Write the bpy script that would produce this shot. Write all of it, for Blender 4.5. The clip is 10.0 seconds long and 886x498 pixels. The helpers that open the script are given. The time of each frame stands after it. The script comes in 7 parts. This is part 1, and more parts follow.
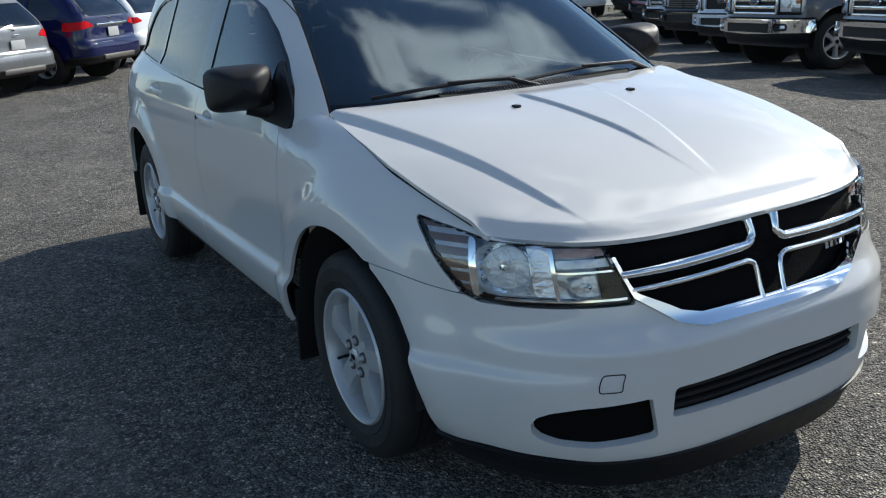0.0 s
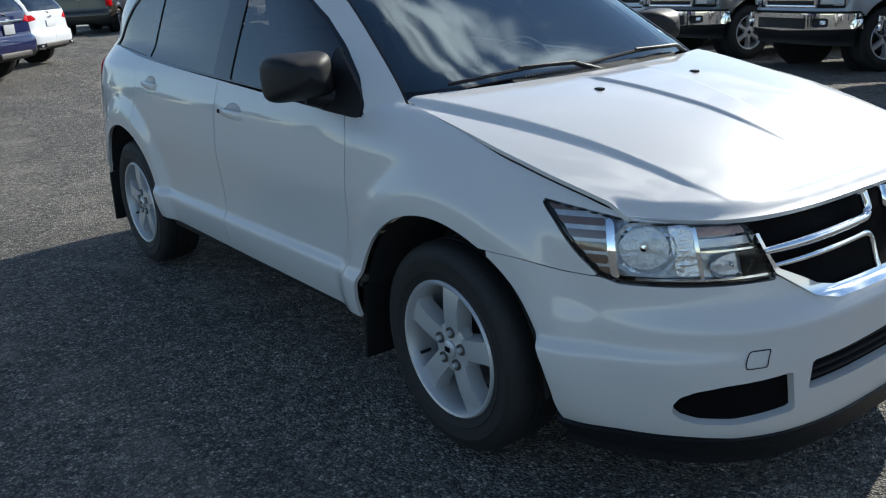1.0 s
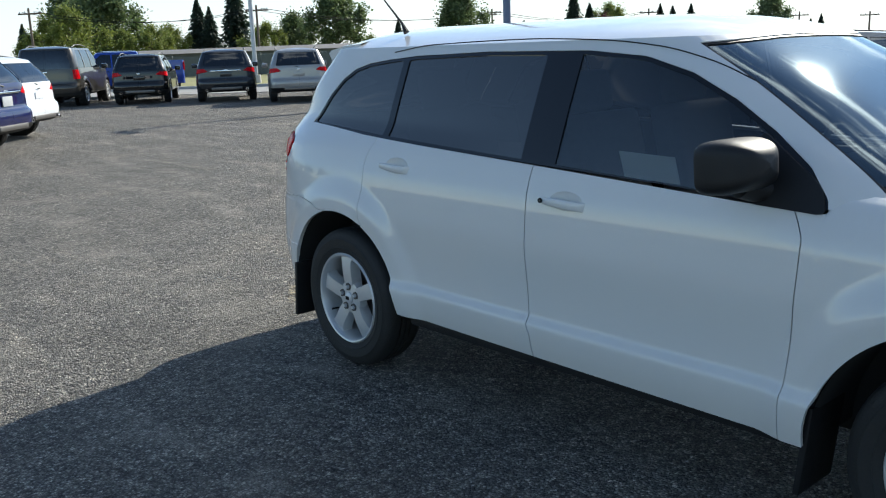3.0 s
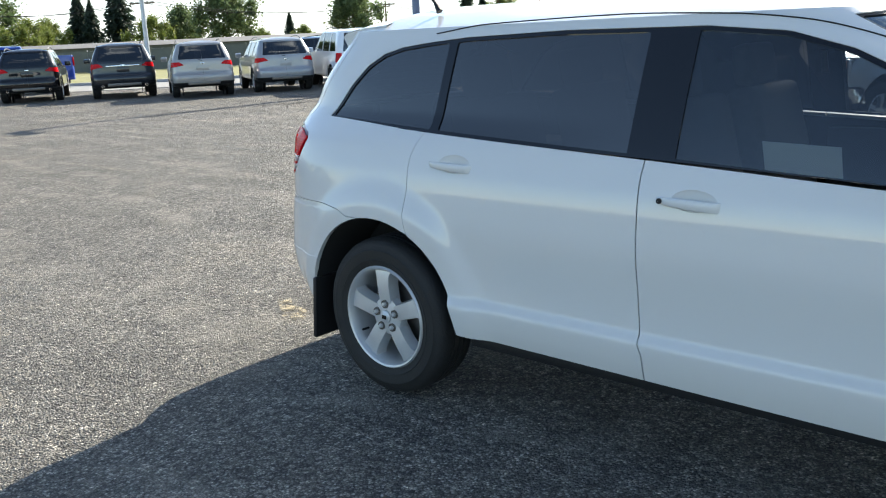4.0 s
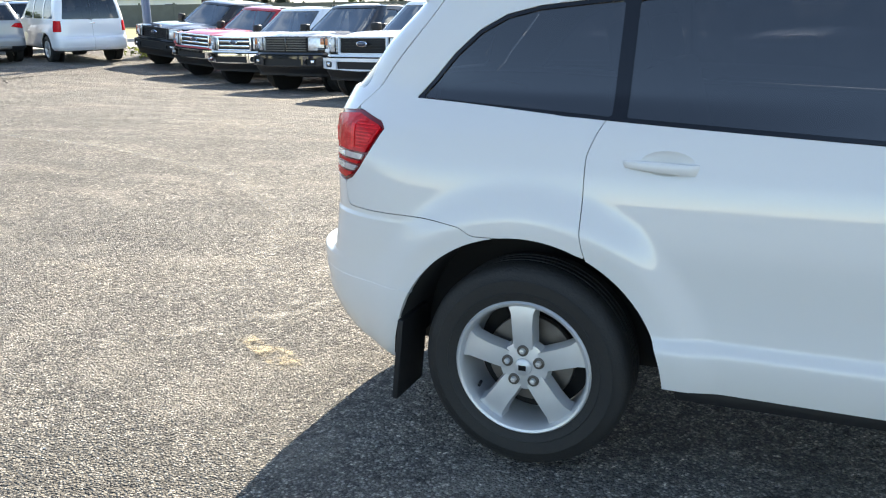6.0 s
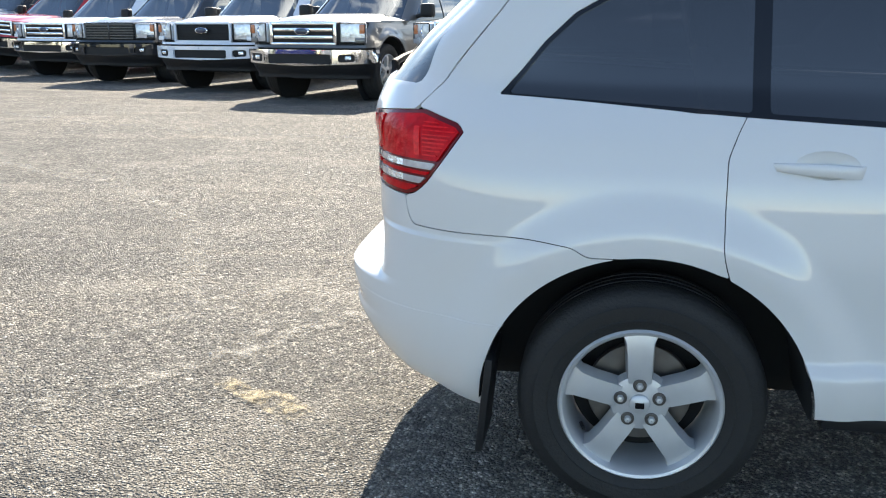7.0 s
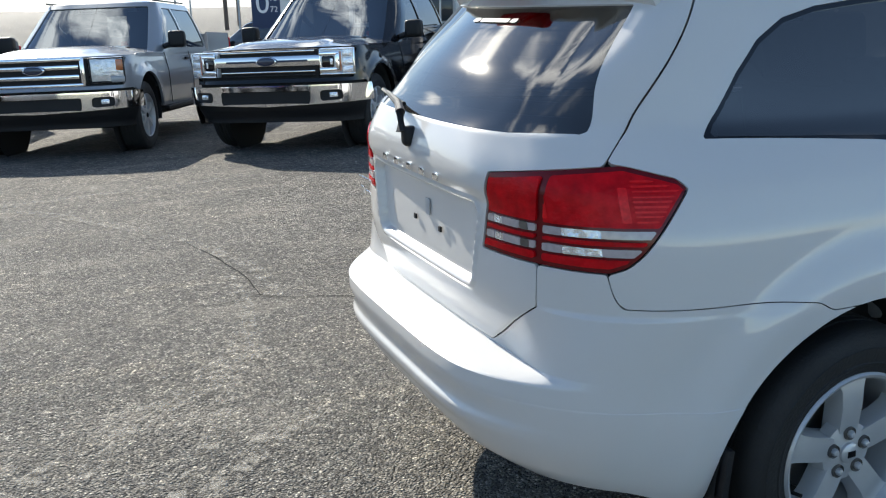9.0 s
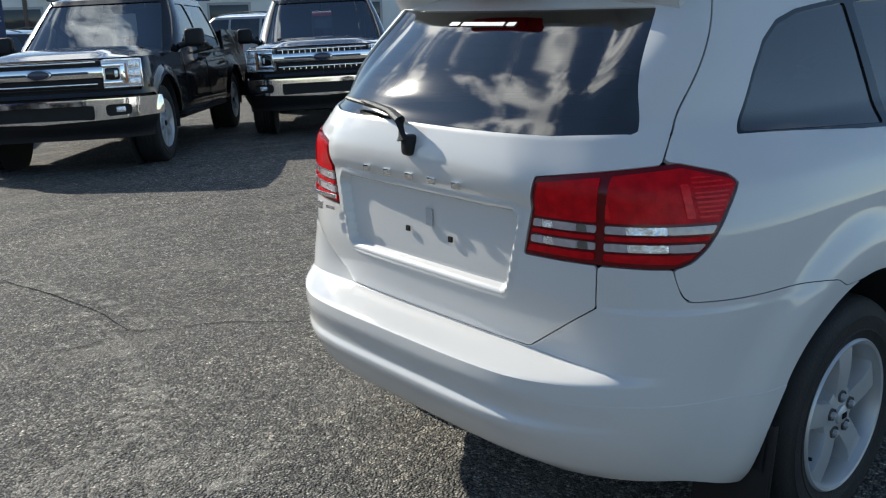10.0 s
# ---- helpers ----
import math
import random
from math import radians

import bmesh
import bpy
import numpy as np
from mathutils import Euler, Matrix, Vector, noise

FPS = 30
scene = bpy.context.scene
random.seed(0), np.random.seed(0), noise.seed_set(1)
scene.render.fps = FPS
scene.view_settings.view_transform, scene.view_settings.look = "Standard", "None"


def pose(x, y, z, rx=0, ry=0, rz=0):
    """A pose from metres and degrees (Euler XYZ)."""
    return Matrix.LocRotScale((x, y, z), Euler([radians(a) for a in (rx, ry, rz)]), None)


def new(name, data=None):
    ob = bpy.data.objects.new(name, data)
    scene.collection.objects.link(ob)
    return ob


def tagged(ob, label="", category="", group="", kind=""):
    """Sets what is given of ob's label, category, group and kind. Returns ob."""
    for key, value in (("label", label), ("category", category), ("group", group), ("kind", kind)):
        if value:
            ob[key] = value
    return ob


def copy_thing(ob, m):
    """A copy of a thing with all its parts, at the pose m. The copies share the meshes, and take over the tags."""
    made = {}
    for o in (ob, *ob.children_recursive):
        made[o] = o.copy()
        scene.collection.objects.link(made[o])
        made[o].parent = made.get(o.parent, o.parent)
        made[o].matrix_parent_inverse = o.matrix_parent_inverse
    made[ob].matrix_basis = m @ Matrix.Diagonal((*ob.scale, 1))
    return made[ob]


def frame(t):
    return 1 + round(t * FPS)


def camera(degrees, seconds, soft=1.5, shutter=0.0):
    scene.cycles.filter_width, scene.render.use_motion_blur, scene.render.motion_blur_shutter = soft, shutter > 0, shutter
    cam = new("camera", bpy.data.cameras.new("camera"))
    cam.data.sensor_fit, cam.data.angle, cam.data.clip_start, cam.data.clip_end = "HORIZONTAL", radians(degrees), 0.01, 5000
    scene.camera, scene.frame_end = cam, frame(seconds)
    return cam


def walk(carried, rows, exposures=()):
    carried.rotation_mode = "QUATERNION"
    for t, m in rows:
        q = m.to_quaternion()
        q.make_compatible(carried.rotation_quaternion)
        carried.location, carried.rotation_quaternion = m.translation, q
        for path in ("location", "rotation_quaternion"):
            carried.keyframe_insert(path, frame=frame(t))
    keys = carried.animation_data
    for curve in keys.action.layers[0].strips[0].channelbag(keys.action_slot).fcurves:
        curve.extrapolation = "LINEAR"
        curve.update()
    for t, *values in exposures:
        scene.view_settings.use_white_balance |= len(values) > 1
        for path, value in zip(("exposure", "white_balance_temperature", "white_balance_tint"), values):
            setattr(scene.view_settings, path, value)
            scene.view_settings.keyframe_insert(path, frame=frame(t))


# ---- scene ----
cam = camera(52.6, 10.0, soft=1.15)
METRES, EYE, TILT, LEAN, TURN = 8.897, 1.548, 0.0, 0.0, 61.25
ROWS = [
    (0.0, 0.0, 0.0, 0.0, -1.09, -17.01, 3.56),
    (0.5, -0.0336, 0.0057, -0.0024, -7.31, -17.69, 3.67),
    (1.0, -0.0733, 0.0118, -0.0008, -8.43, -17.62, 3.66),
    (1.5, -0.123, 0.02, 0.0037, -9.53, -16.74, 3.41),
    (2.0, -0.1638, 0.0429, 0.0028, -10.66, -14.39, 2.85),
    (2.5, -0.2043, 0.0691, 0.0021, -11.15, -13.58, 2.49),
    (3.0, -0.243, 0.1013, 0.004, -12.76, -12.79, 2.06),
    (4.5, -0.3276, 0.2274, 0.0006, -23.35, -13.94, 2.74),
    (5.0, -0.3522, 0.2751, 0.002, -26.82, -13.66, 2.25),
    (5.5, -0.3818, 0.3207, -0.0001, -32.53, -14.63, 1.56),
    (7.0, -0.4341, 0.4774, -0.0033, -50.82, -16.6, 0.5),
    (7.5, -0.4355, 0.5363, -0.0055, -57.87, -16.87, 0.75),
    (8.0, -0.4438, 0.5932, -0.0066, -66.1, -16.57, -0.15),
    (8.5, -0.4467, 0.6446, -0.0037, -76.73, -16.25, 0.38),
    (9.0, -0.4446, 0.6919, -0.0003, -84.88, -15.53, 1.29),
    (9.5, -0.4429, 0.738, 0.0011, -94.1, -15.33, 1.47),
    (10.0, -0.43, 0.7773, -0.0, -102.01, -15.4, 1.28),
]
EXPOSURES = [(0.0, 0.40, 6520, 6), (1.0, 0.50, 6520, 6), (1.5, 0.84, 6480, 6), (2.0, 0.88, 6520, 5), (2.5, 0.77, 6580, 5), (3.0, 0.82, 6600, 5), (4.3, 1.66, 7150, 7), (5.5, 1.90, 7450, 9), (7.5, 1.52, 7180, 9), (8.0, 1.29, 7050, 9), (8.5, 1.15, 6880, 8), (9.0, 0.93, 6720, 7), (10.0, 0.51, 6600, 6)]
walk(cam, [(t, pose(4.015, -1.93, EYE, TILT, LEAN, TURN) @ pose(METRES * x, METRES * y, METRES * z, 90 + pitch, roll, yaw)) for t, x, y, z, yaw, pitch, roll in ROWS], EXPOSURES)

# ---- world and light ----
SUN = Vector((-0.145, 0.85, 0.515)).normalized()
world = bpy.data.worlds.new("sky")
scene.world = world
world.use_nodes = True
wn = world.node_tree.nodes
wl = world.node_tree.links
sky = wn.new("ShaderNodeTexSky")
sky.sky_type, sky.sun_disc = "NISHITA", False
sky.sun_elevation = math.asin(SUN.z)
sky.sun_rotation = math.atan2(SUN.x, SUN.y)
sky.air_density, sky.dust_density, sky.ozone_density = 0.9, 0.08, 2.2
sky.altitude = 600
coord = wn.new("ShaderNodeTexCoord")
flat = wn.new("ShaderNodeVectorMath")
flat.operation = "MULTIPLY_ADD"
flat.inputs[2].default_value = (0.45, 0.30, 0.0)
flat.inputs[1].default_value = (1.0, 1.0, 2.6)
wl.new(coord.outputs["Generated"], flat.inputs[0])
cl = wn.new("ShaderNodeTexNoise")
cl.inputs["Scale"].default_value, cl.inputs["Detail"].default_value, cl.inputs["Roughness"].default_value = 2.1, 11.0, 0.62
wl.new(flat.outputs[0], cl.inputs["Vector"])
cr = wn.new("ShaderNodeValToRGB")
cr.color_ramp.elements[0].position, cr.color_ramp.elements[1].position = 0.545, 0.62
wl.new(cl.outputs["Fac"], cr.inputs[0])
cm = wn.new("ShaderNodeMixRGB")
cm.inputs[2].default_value = (11.0, 11.3, 11.8, 1)
up = wn.new("ShaderNodeSeparateXYZ")
wl.new(coord.outputs["Generated"], up.inputs[0])
low = wn.new("ShaderNodeMapRange")
low.inputs[1].default_value, low.inputs[2].default_value, low.inputs[3].default_value, low.inputs[4].default_value = 0.0, 0.26, 0.85, 0.0
wl.new(up.outputs[2], low.inputs[0])
clear = wn.new("ShaderNodeMapRange")      # fewer clouds to the north
clear.interpolation_type = "SMOOTHSTEP"
clear.inputs[1].default_value, clear.inputs[2].default_value, clear.inputs[3].default_value, clear.inputs[4].default_value = -0.40, 0.05, 0.0, 1.0
wl.new(up.outputs[1], clear.inputs[0])
west = wn.new("ShaderNodeMapRange")       # and thinner ones to the west
west.interpolation_type = "SMOOTHSTEP"
west.inputs[1].default_value, west.inputs[2].default_value, west.inputs[3].default_value, west.inputs[4].default_value = -0.60, -0.15, 0.12, 1.0
wl.new(up.outputs[0], west.inputs[0])
some_ = wn.new("ShaderNodeMath")
some_.operation = "MULTIPLY"
wl.new(cr.outputs[0], some_.inputs[0])
wl.new(clear.outputs[0], some_.inputs[1])
thin = wn.new("ShaderNodeMath")
thin.operation = "MULTIPLY"
wl.new(some_.outputs[0], thin.inputs[0])
wl.new(west.outputs[0], thin.inputs[1])
hz = wn.new("ShaderNodeMixRGB")
hz.inputs[2].default_value = (4.1, 4.4, 4.9, 1)
haze = wn.new("ShaderNodeMapRange")       # the haze lies on the sun's side
haze.inputs[1].default_value, haze.inputs[2].default_value, haze.inputs[3].default_value, haze.inputs[4].default_value = -0.28, 0.15, 0.0, 1.0
wl.new(up.outputs[1], haze.inputs[0])
veil = wn.new("ShaderNodeMath")
veil.operation = "MULTIPLY"
wl.new(low.outputs[0], veil.inputs[0])
wl.new(haze.outputs[0], veil.inputs[1])
wl.new(veil.outputs[0], hz.inputs[0])
wl.new(sky.outputs[0], hz.inputs[1])
wl.new(thin.outputs[0], cm.inputs[0])
near = wn.new("ShaderNodeVectorMath")     # clouds towards the sun are brighter
near.operation = "DOT_PRODUCT"
near.inputs[1].default_value = SUN
wl.new(coord.outputs["Generated"], near.inputs[0])
glow = wn.new("ShaderNodeMapRange")
glow.inputs[1].default_value, glow.inputs[2].default_value, glow.inputs[3].default_value, glow.inputs[4].default_value = 0.45, 1.0, 1.0, 1.6
wl.new(near.outputs["Value"], glow.inputs[0])
lit = wn.new("ShaderNodeVectorMath")
lit.operation = "SCALE"
lit.inputs[0].default_value = (11.0, 11.3, 11.8)
wl.new(glow.outputs[0], lit.inputs["Scale"])
wl.new(lit.outputs[0], cm.inputs[2])
wl.new(hz.outputs[0], cm.inputs[1])
bg = wn["Background"]
bg.inputs[1].default_value = 0.119
wl.new(cm.outputs[0], bg.inputs[0])

sun_data = bpy.data.lights.new("sun", "SUN")
sun_data.energy, sun_data.angle, sun_data.color = 4.6, radians(0.53), (1.0, 0.95, 0.875)
sun = new("sun", sun_data)
sun.rotation_euler = SUN.to_track_quat("Z", "Y").to_euler()
sun.location = (0, 0, 30)


# ---- materials ----
def material(name, color, rough=0.5, metal=0.0, coat=0.0, var=0.0, scale=8.0, bump=0.0, bump_scale=60.0, emit=0.0, spec=0.5, coat_ior=1.5):
    m = bpy.data.materials.new(name)
    m.use_nodes = True
    nt = m.node_tree
    b = nt.nodes["Principled BSDF"]
    b.inputs["Roughness"].default_value, b.inputs["Metallic"].default_value = rough, metal
    b.inputs["Coat Weight"].default_value, b.inputs["Coat Roughness"].default_value = coat, 0.03
    b.inputs["Specular IOR Level"].default_value = spec
    b.inputs["Coat IOR"].default_value = coat_ior
    b.inputs["Base Color"].default_value = (*color, 1)
    tc = nt.nodes.new("ShaderNodeTexCoord")
    if var:
        no = nt.nodes.new("ShaderNodeTexNoise")
        no.inputs["Scale"].default_value, no.inputs["Detail"].default_value = scale, 8
        nt.links.new(tc.outputs["Object"], no.inputs["Vector"])
        mx = nt.nodes.new("ShaderNodeMixRGB")
        mx.inputs[1].default_value = (*[c * (1 - var) for c in color], 1)
        mx.inputs[2].default_value = (*[min(1, c * (1 + var)) for c in color], 1)
        nt.links.new(no.outputs["Fac"], mx.inputs[0])
        nt.links.new(mx.outputs[0], b.inputs["Base Color"])
        rr = nt.nodes.new("ShaderNodeMapRange")
        rr.inputs[3].default_value, rr.inputs[4].default_value = max(0.02, rough * 0.8), min(1, rough * 1.2)
        nt.links.new(no.outputs["Fac"], rr.inputs[0])
        nt.links.new(rr.outputs[0], b.inputs["Roughness"])
    if bump:
        nb = nt.nodes.new("ShaderNodeTexNoise")
        nb.inputs["Scale"].default_value, nb.inputs["Detail"].default_value = bump_scale, 6
        nt.links.new(tc.outputs["Object"], nb.inputs["Vector"])
        bp = nt.nodes.new("ShaderNodeBump")
        bp.inputs["Strength"].default_value, bp.inputs["Distance"].default_value = bump, 0.01
        nt.links.new(nb.outputs["Fac"], bp.inputs["Height"])
        nt.links.new(bp.outputs[0], b.inputs["Normal"])
    if emit:
        b.inputs["Emission Color"].default_value = (*color, 1)
        b.inputs["Emission Strength"].default_value = emit
    return m


def glass(name, tint, rough=0.0, ior=1.5, sheen=(0.92, 0.97, 1.0)):
    m = bpy.data.materials.new(name)
    m.use_nodes = True
    nt = m.node_tree
    nt.nodes.remove(nt.nodes["Principled BSDF"])
    tr, gl, fr, mx = (nt.nodes.new(k) for k in ("ShaderNodeBsdfTransparent", "ShaderNodeBsdfGlossy", "ShaderNodeFresnel", "ShaderNodeMixShader"))
    tr.inputs[0].default_value = (*tint, 1)
    gl.inputs["Roughness"].default_value = rough
    gl.inputs["Color"].default_value = (*sheen, 1)
    fr.inputs[0].default_value = ior
    nt.links.new(fr.outputs[0], mx.inputs[0])
    nt.links.new(tr.outputs[0], mx.inputs[1])
    nt.links.new(gl.outputs[0], mx.inputs[2])
    nt.links.new(mx.outputs[0], nt.nodes["Material Output"].inputs[0])
    return m


def paint(name, color, flake=0.02, metal=0.0):
    dark = max(color) < 0.06
    return material(name, color, rough=0.35, metal=metal, coat=1.0, var=flake, scale=3.0, spec=0.06 if dark else 0.18, coat_ior=1.5)


M_WHITE = paint("white_paint", (0.605, 0.596, 0.58))
M_BLACK = material("black_plastic", (0.011, 0.011, 0.012), 0.5, spec=0.3, var=0.2, scale=20, bump=0.15, bump_scale=400)
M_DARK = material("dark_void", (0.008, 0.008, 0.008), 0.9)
M_SILVER = material("silvered_plastic", (0.62, 0.64, 0.66), 0.25, metal=0.4, var=0.25, scale=40, bump=0.6, bump_scale=45)
M_MESH = material("black_mesh", (0.005, 0.005, 0.0055), 0.75, var=0.5, scale=120, bump=0.35, bump_scale=220, spec=0.05)
M_UNDERSIDE = material("sooty_steel", (0.03, 0.028, 0.026), 0.6, metal=0.5, var=0.3, scale=20)
M_GLOSSBLACK = material("gloss_black", (0.004, 0.004, 0.005), 0.12, coat=1.0, spec=0.03)
M_RUBBER = material("tyre_rubber", (0.011, 0.011, 0.011), 0.72, var=0.35, scale=14, bump=0.3, bump_scale=120)
M_ALLOY = material("alloy_silver", (0.54, 0.545, 0.55), 0.42, metal=0.5, coat=0.3, var=0.06, scale=30)
M_STEEL = material("brake_steel", (0.16, 0.15, 0.14), 0.45, metal=0.9, var=0.3, scale=25)
M_CHROME = material("chrome", (0.83, 0.84, 0.86), 0.06, metal=1.0)
M_LENS = glass("clear_lens", (0.93, 0.94, 0.95), 0.0, 1.45)
M_GLASS = glass("window_glass", (0.15, 0.18, 0.19), 0.065, 2.05, (0.78, 0.93, 1.0))
M_FRONTGLASS = glass("front_door_glass", (0.52, 0.56, 0.57), 0.028, 1.8)
M_TINT = glass("tinted_glass", (0.075, 0.08, 0.088), 0.065, 2.1, (1.0, 0.97, 0.93))
M_RED = material("red_lens", (0.52, 0.004, 0.009), 0.18, coat=0.05, var=0.65, scale=30, bump=0.5, bump_scale=40, spec=0.12)
M_FACET = material("red_facet", (0.72, 0.012, 0.016), 0.15, coat=0.06, var=0.4, scale=90, spec=0.2)
M_DEEPRED = material("deep_red_lens", (0.13, 0.003, 0.006), 0.15, coat=0.15, var=0.25, scale=40, spec=0.3)
M_PEARL = material("silvered_reflector", (0.66, 0.67, 0.68), 0.16, metal=0.55, var=0.35, scale=22, bump=0.7, bump_scale=24)
M_TURNLENS = material("amber_turn_lens", (0.42, 0.24, 0.18), 0.2, metal=0.3, coat=0.8, var=0.5, scale=40, bump=0.5, bump_scale=40)
M_AMBER = material("smoked_amber_lens", (0.17, 0.10, 0.075), 0.25, coat=0.8, var=0.3, scale=60)
M_MIRRORED = material("mirrored_reflector", (0.88, 0.89, 0.90), 0.05, metal=1.0, bump=0.5, bump_scale=14)
M_CLEAR = material("white_lens", (0.43, 0.37, 0.37), 0.18, coat=1.0, var=0.3, scale=60)
M_REFLECT = material("lamp_reflector", (0.86, 0.87, 0.88), 0.18, metal=0.75, var=0.08, scale=30, bump=0.9, bump_scale=34)
M_LOUVRE = material("faded_plastic", (0.07, 0.07, 0.07), 0.6, var=0.2, scale=20)
M_SEAT = material("grey_cloth", (0.21, 0.205, 0.20), 0.9, var=0.2, scale=60, bump=0.3, bump_scale=500)
M_TRIM = material("interior_plastic", (0.08, 0.08, 0.082), 0.6, var=0.15, scale=10)
M_PLATEMARK = material("adhesive_grey", (0.42, 0.42, 0.42), 0.6, var=0.1, scale=60)
M_PAPER = material("paper_sticker", (0.75, 0.75, 0.72), 0.7, var=0.05, scale=20)


# ---- mesh helpers ----
def part(name, geo, mat, parent=None, label="", sharp=38.0):
    """One mesh object out of (vertices, faces), under its thing or part."""
    me = bpy.data.meshes.new(name)
    me.from_pydata([tuple(map(float, v)) for v in geo[0]], [], [tuple(map(int, q)) for q in geo[1]])
    me.validate()
    me.materials.append(mat)
    me.shade_smooth()
    me.set_sharp_from_angle(angle=radians(sharp))
    ob = new(name, me)
    if parent is not None:
        ob.parent = parent
    if label:
        ob["label"] = label
    return ob


def thing(name, label, category, group="", kind="", at=None):
    ob = new(name)
    ob.empty_display_size = 0.2
    if at is not None:
        ob.matrix_basis = at
    return tagged(ob, label, category, group, kind)


def join(*geos):
    vs, fs, n = [], [], 0
    for v, q in geos:
        vs += [tuple(p) for p in v]
        fs += [tuple(i + n for i in face) for face in q]
        n += len(v)
    return vs, fs


def moved(geo, m):
    return [tuple(m @ Vector(v)) for v in geo[0]], geo[1]


def flip(geo):
    return geo[0], [tuple(reversed(q)) for q in geo[1]]


def box(sx, sy, sz, at=(0, 0, 0), bevel=0.01, seg=2, taper=(1.0, 1.0)):
    bm = bmesh.new()
    bmesh.ops.create_cube(bm, size=1)
    for v in bm.verts:
        k = taper if v.co.z > 0 else (1.0, 1.0)
        v.co = Vector((v.co.x * sx * k[0], v.co.y * sy * k[1], v.co.z * sz))
    if bevel:
        bmesh.ops.bevel(bm, geom=bm.edges[:], offset=bevel, segments=seg, profile=0.6, affect="EDGES")
    bm.verts.index_update()
    out = [tuple(v.co + Vector(at)) for v in bm.verts], [tuple(v.index for v in q.verts) for q in bm.faces]
    bm.free()
    return out


def lathe(profile, n=48, close=False):
    """Turned about the y axis; profile: (radius, y)."""
    vs, fs, k = [], [], len(profile)
    for i in range(n):
        a = 2 * math.pi * i / n
        vs += [(r * math.cos(a), y, r * math.sin(a)) for r, y in profile]
    for i in range(n):
        j = (i + 1) % n
        for p in range(k if close else k - 1):
            q = (p + 1) % k
            fs.append((i * k + p, i * k + q, j * k + q, j * k + p))
    return vs, fs


def prism(poly, y0, y1):
    """A polygon in (x, z) pushed along y from y0 to y1."""
    n = len(poly)
    vs = [(x, y0, z) for x, z in poly] + [(x, y1, z) for x, z in poly]
    fs = [tuple(range(n)), tuple(range(2 * n - 1, n - 1, -1))]
    fs += [(i, i + n, (i + 1) % n + n, (i + 1) % n) for i in range(n)]
    return vs, fs


def tube(path, r, n=8):
    pts = [Vector(p) for p in path]
    vs, fs = [], []
    for i, p in enumerate(pts):
        d = (pts[min(i + 1, len(pts) - 1)] - pts[max(i - 1, 0)]).normalized()
        u = d.cross(Vector((0.13, 0.21, 1)) if abs(d.z) < 0.9 else Vector((1, 0.2, 0))).normalized()
        w = d.cross(u)
        rr = r[i] if isinstance(r, (list, tuple)) else r
        vs += [tuple(p + rr * (math.cos(2 * math.pi * k / n) * u + math.sin(2 * math.pi * k / n) * w)) for k in range(n)]
    for i in range(len(pts) - 1):
        fs += [(i * n + k, i * n + (k + 1) % n, (i + 1) * n + (k + 1) % n, (i + 1) * n + k) for k in range(n)]
    fs += [tuple(range(n - 1, -1, -1)), tuple(range(len(vs) - n, len(vs)))]
    return vs, fs


def keys(*pairs):
    """A smooth curve through (x, value) pairs."""
    xs, vs = np.array(sorted(pairs), float).T
    d = np.diff(vs) / np.diff(xs)
    m = np.r_[d[0], np.where(d[:-1] * d[1:] > 0, 2 * d[:-1] * d[1:] / np.where(d[:-1] + d[1:] == 0, 1, d[:-1] + d[1:]), 0), d[-1]]

    def at(x):
        x = np.clip(np.asarray(x, float), xs[0], xs[-1])
        i = np.clip(np.searchsorted(xs, x) - 1, 0, len(xs) - 2)
        h = xs[i + 1] - xs[i]
        t = (x - xs[i]) / h
        return (1 + 2 * t) * (1 - t) ** 2 * vs[i] + t * (1 - t) ** 2 * h * m[i] + t * t * (3 - 2 * t) * vs[i + 1] + t * t * (t - 1) * h * m[i + 1]

    return at


def ss(a, b, x):
    t = np.clip((np.asarray(x, float) - a) / (b - a), 0, 1)
    return t * t * (3 - 2 * t)


def poly(u, v, pts, r=0.0):
    """Signed distance to a polygon with corners rounded by r: negative inside."""
    pts = np.array(pts, float)
    d = np.full(np.shape(u), 1e9)
    inside = np.zeros(np.shape(u), bool)
    for (ax, ay), (bx, by) in zip(pts, np.roll(pts, -1, 0)):
        ex, ey, wx, wy = bx - ax, by - ay, u - ax, v - ay
        t = np.clip((wx * ex + wy * ey) / (ex * ex + ey * ey), 0, 1)
        d = np.minimum(d, (wx - ex * t) ** 2 + (wy - ey * t) ** 2)
        cross = ((ay > v) != (by > v)) & (u < (bx - ax) * (v - ay) / (by - ay + 1e-12) + ax)
        inside ^= cross
    return np.where(inside, -1, 1) * np.sqrt(d) - r


def rounded(pts, r, n=4):
    """The polygon with its corners cut by short arcs."""
    out, k = [], len(pts)
    for i in range(k):
        p, a, b = (Vector((*pts[j % k], 0)) for j in (i, i - 1, i + 1))
        la, lb = (a - p).length, (b - p).length
        q = min(r, la * 0.45, lb * 0.45)
        s, e = p + (a - p) * q / la, p + (b - p) * q / lb
        for t in np.linspace(0, 1, n):
            c = s.lerp(p, t).lerp(p.lerp(e, t), t)
            out.append((c.x, c.y))
    return out


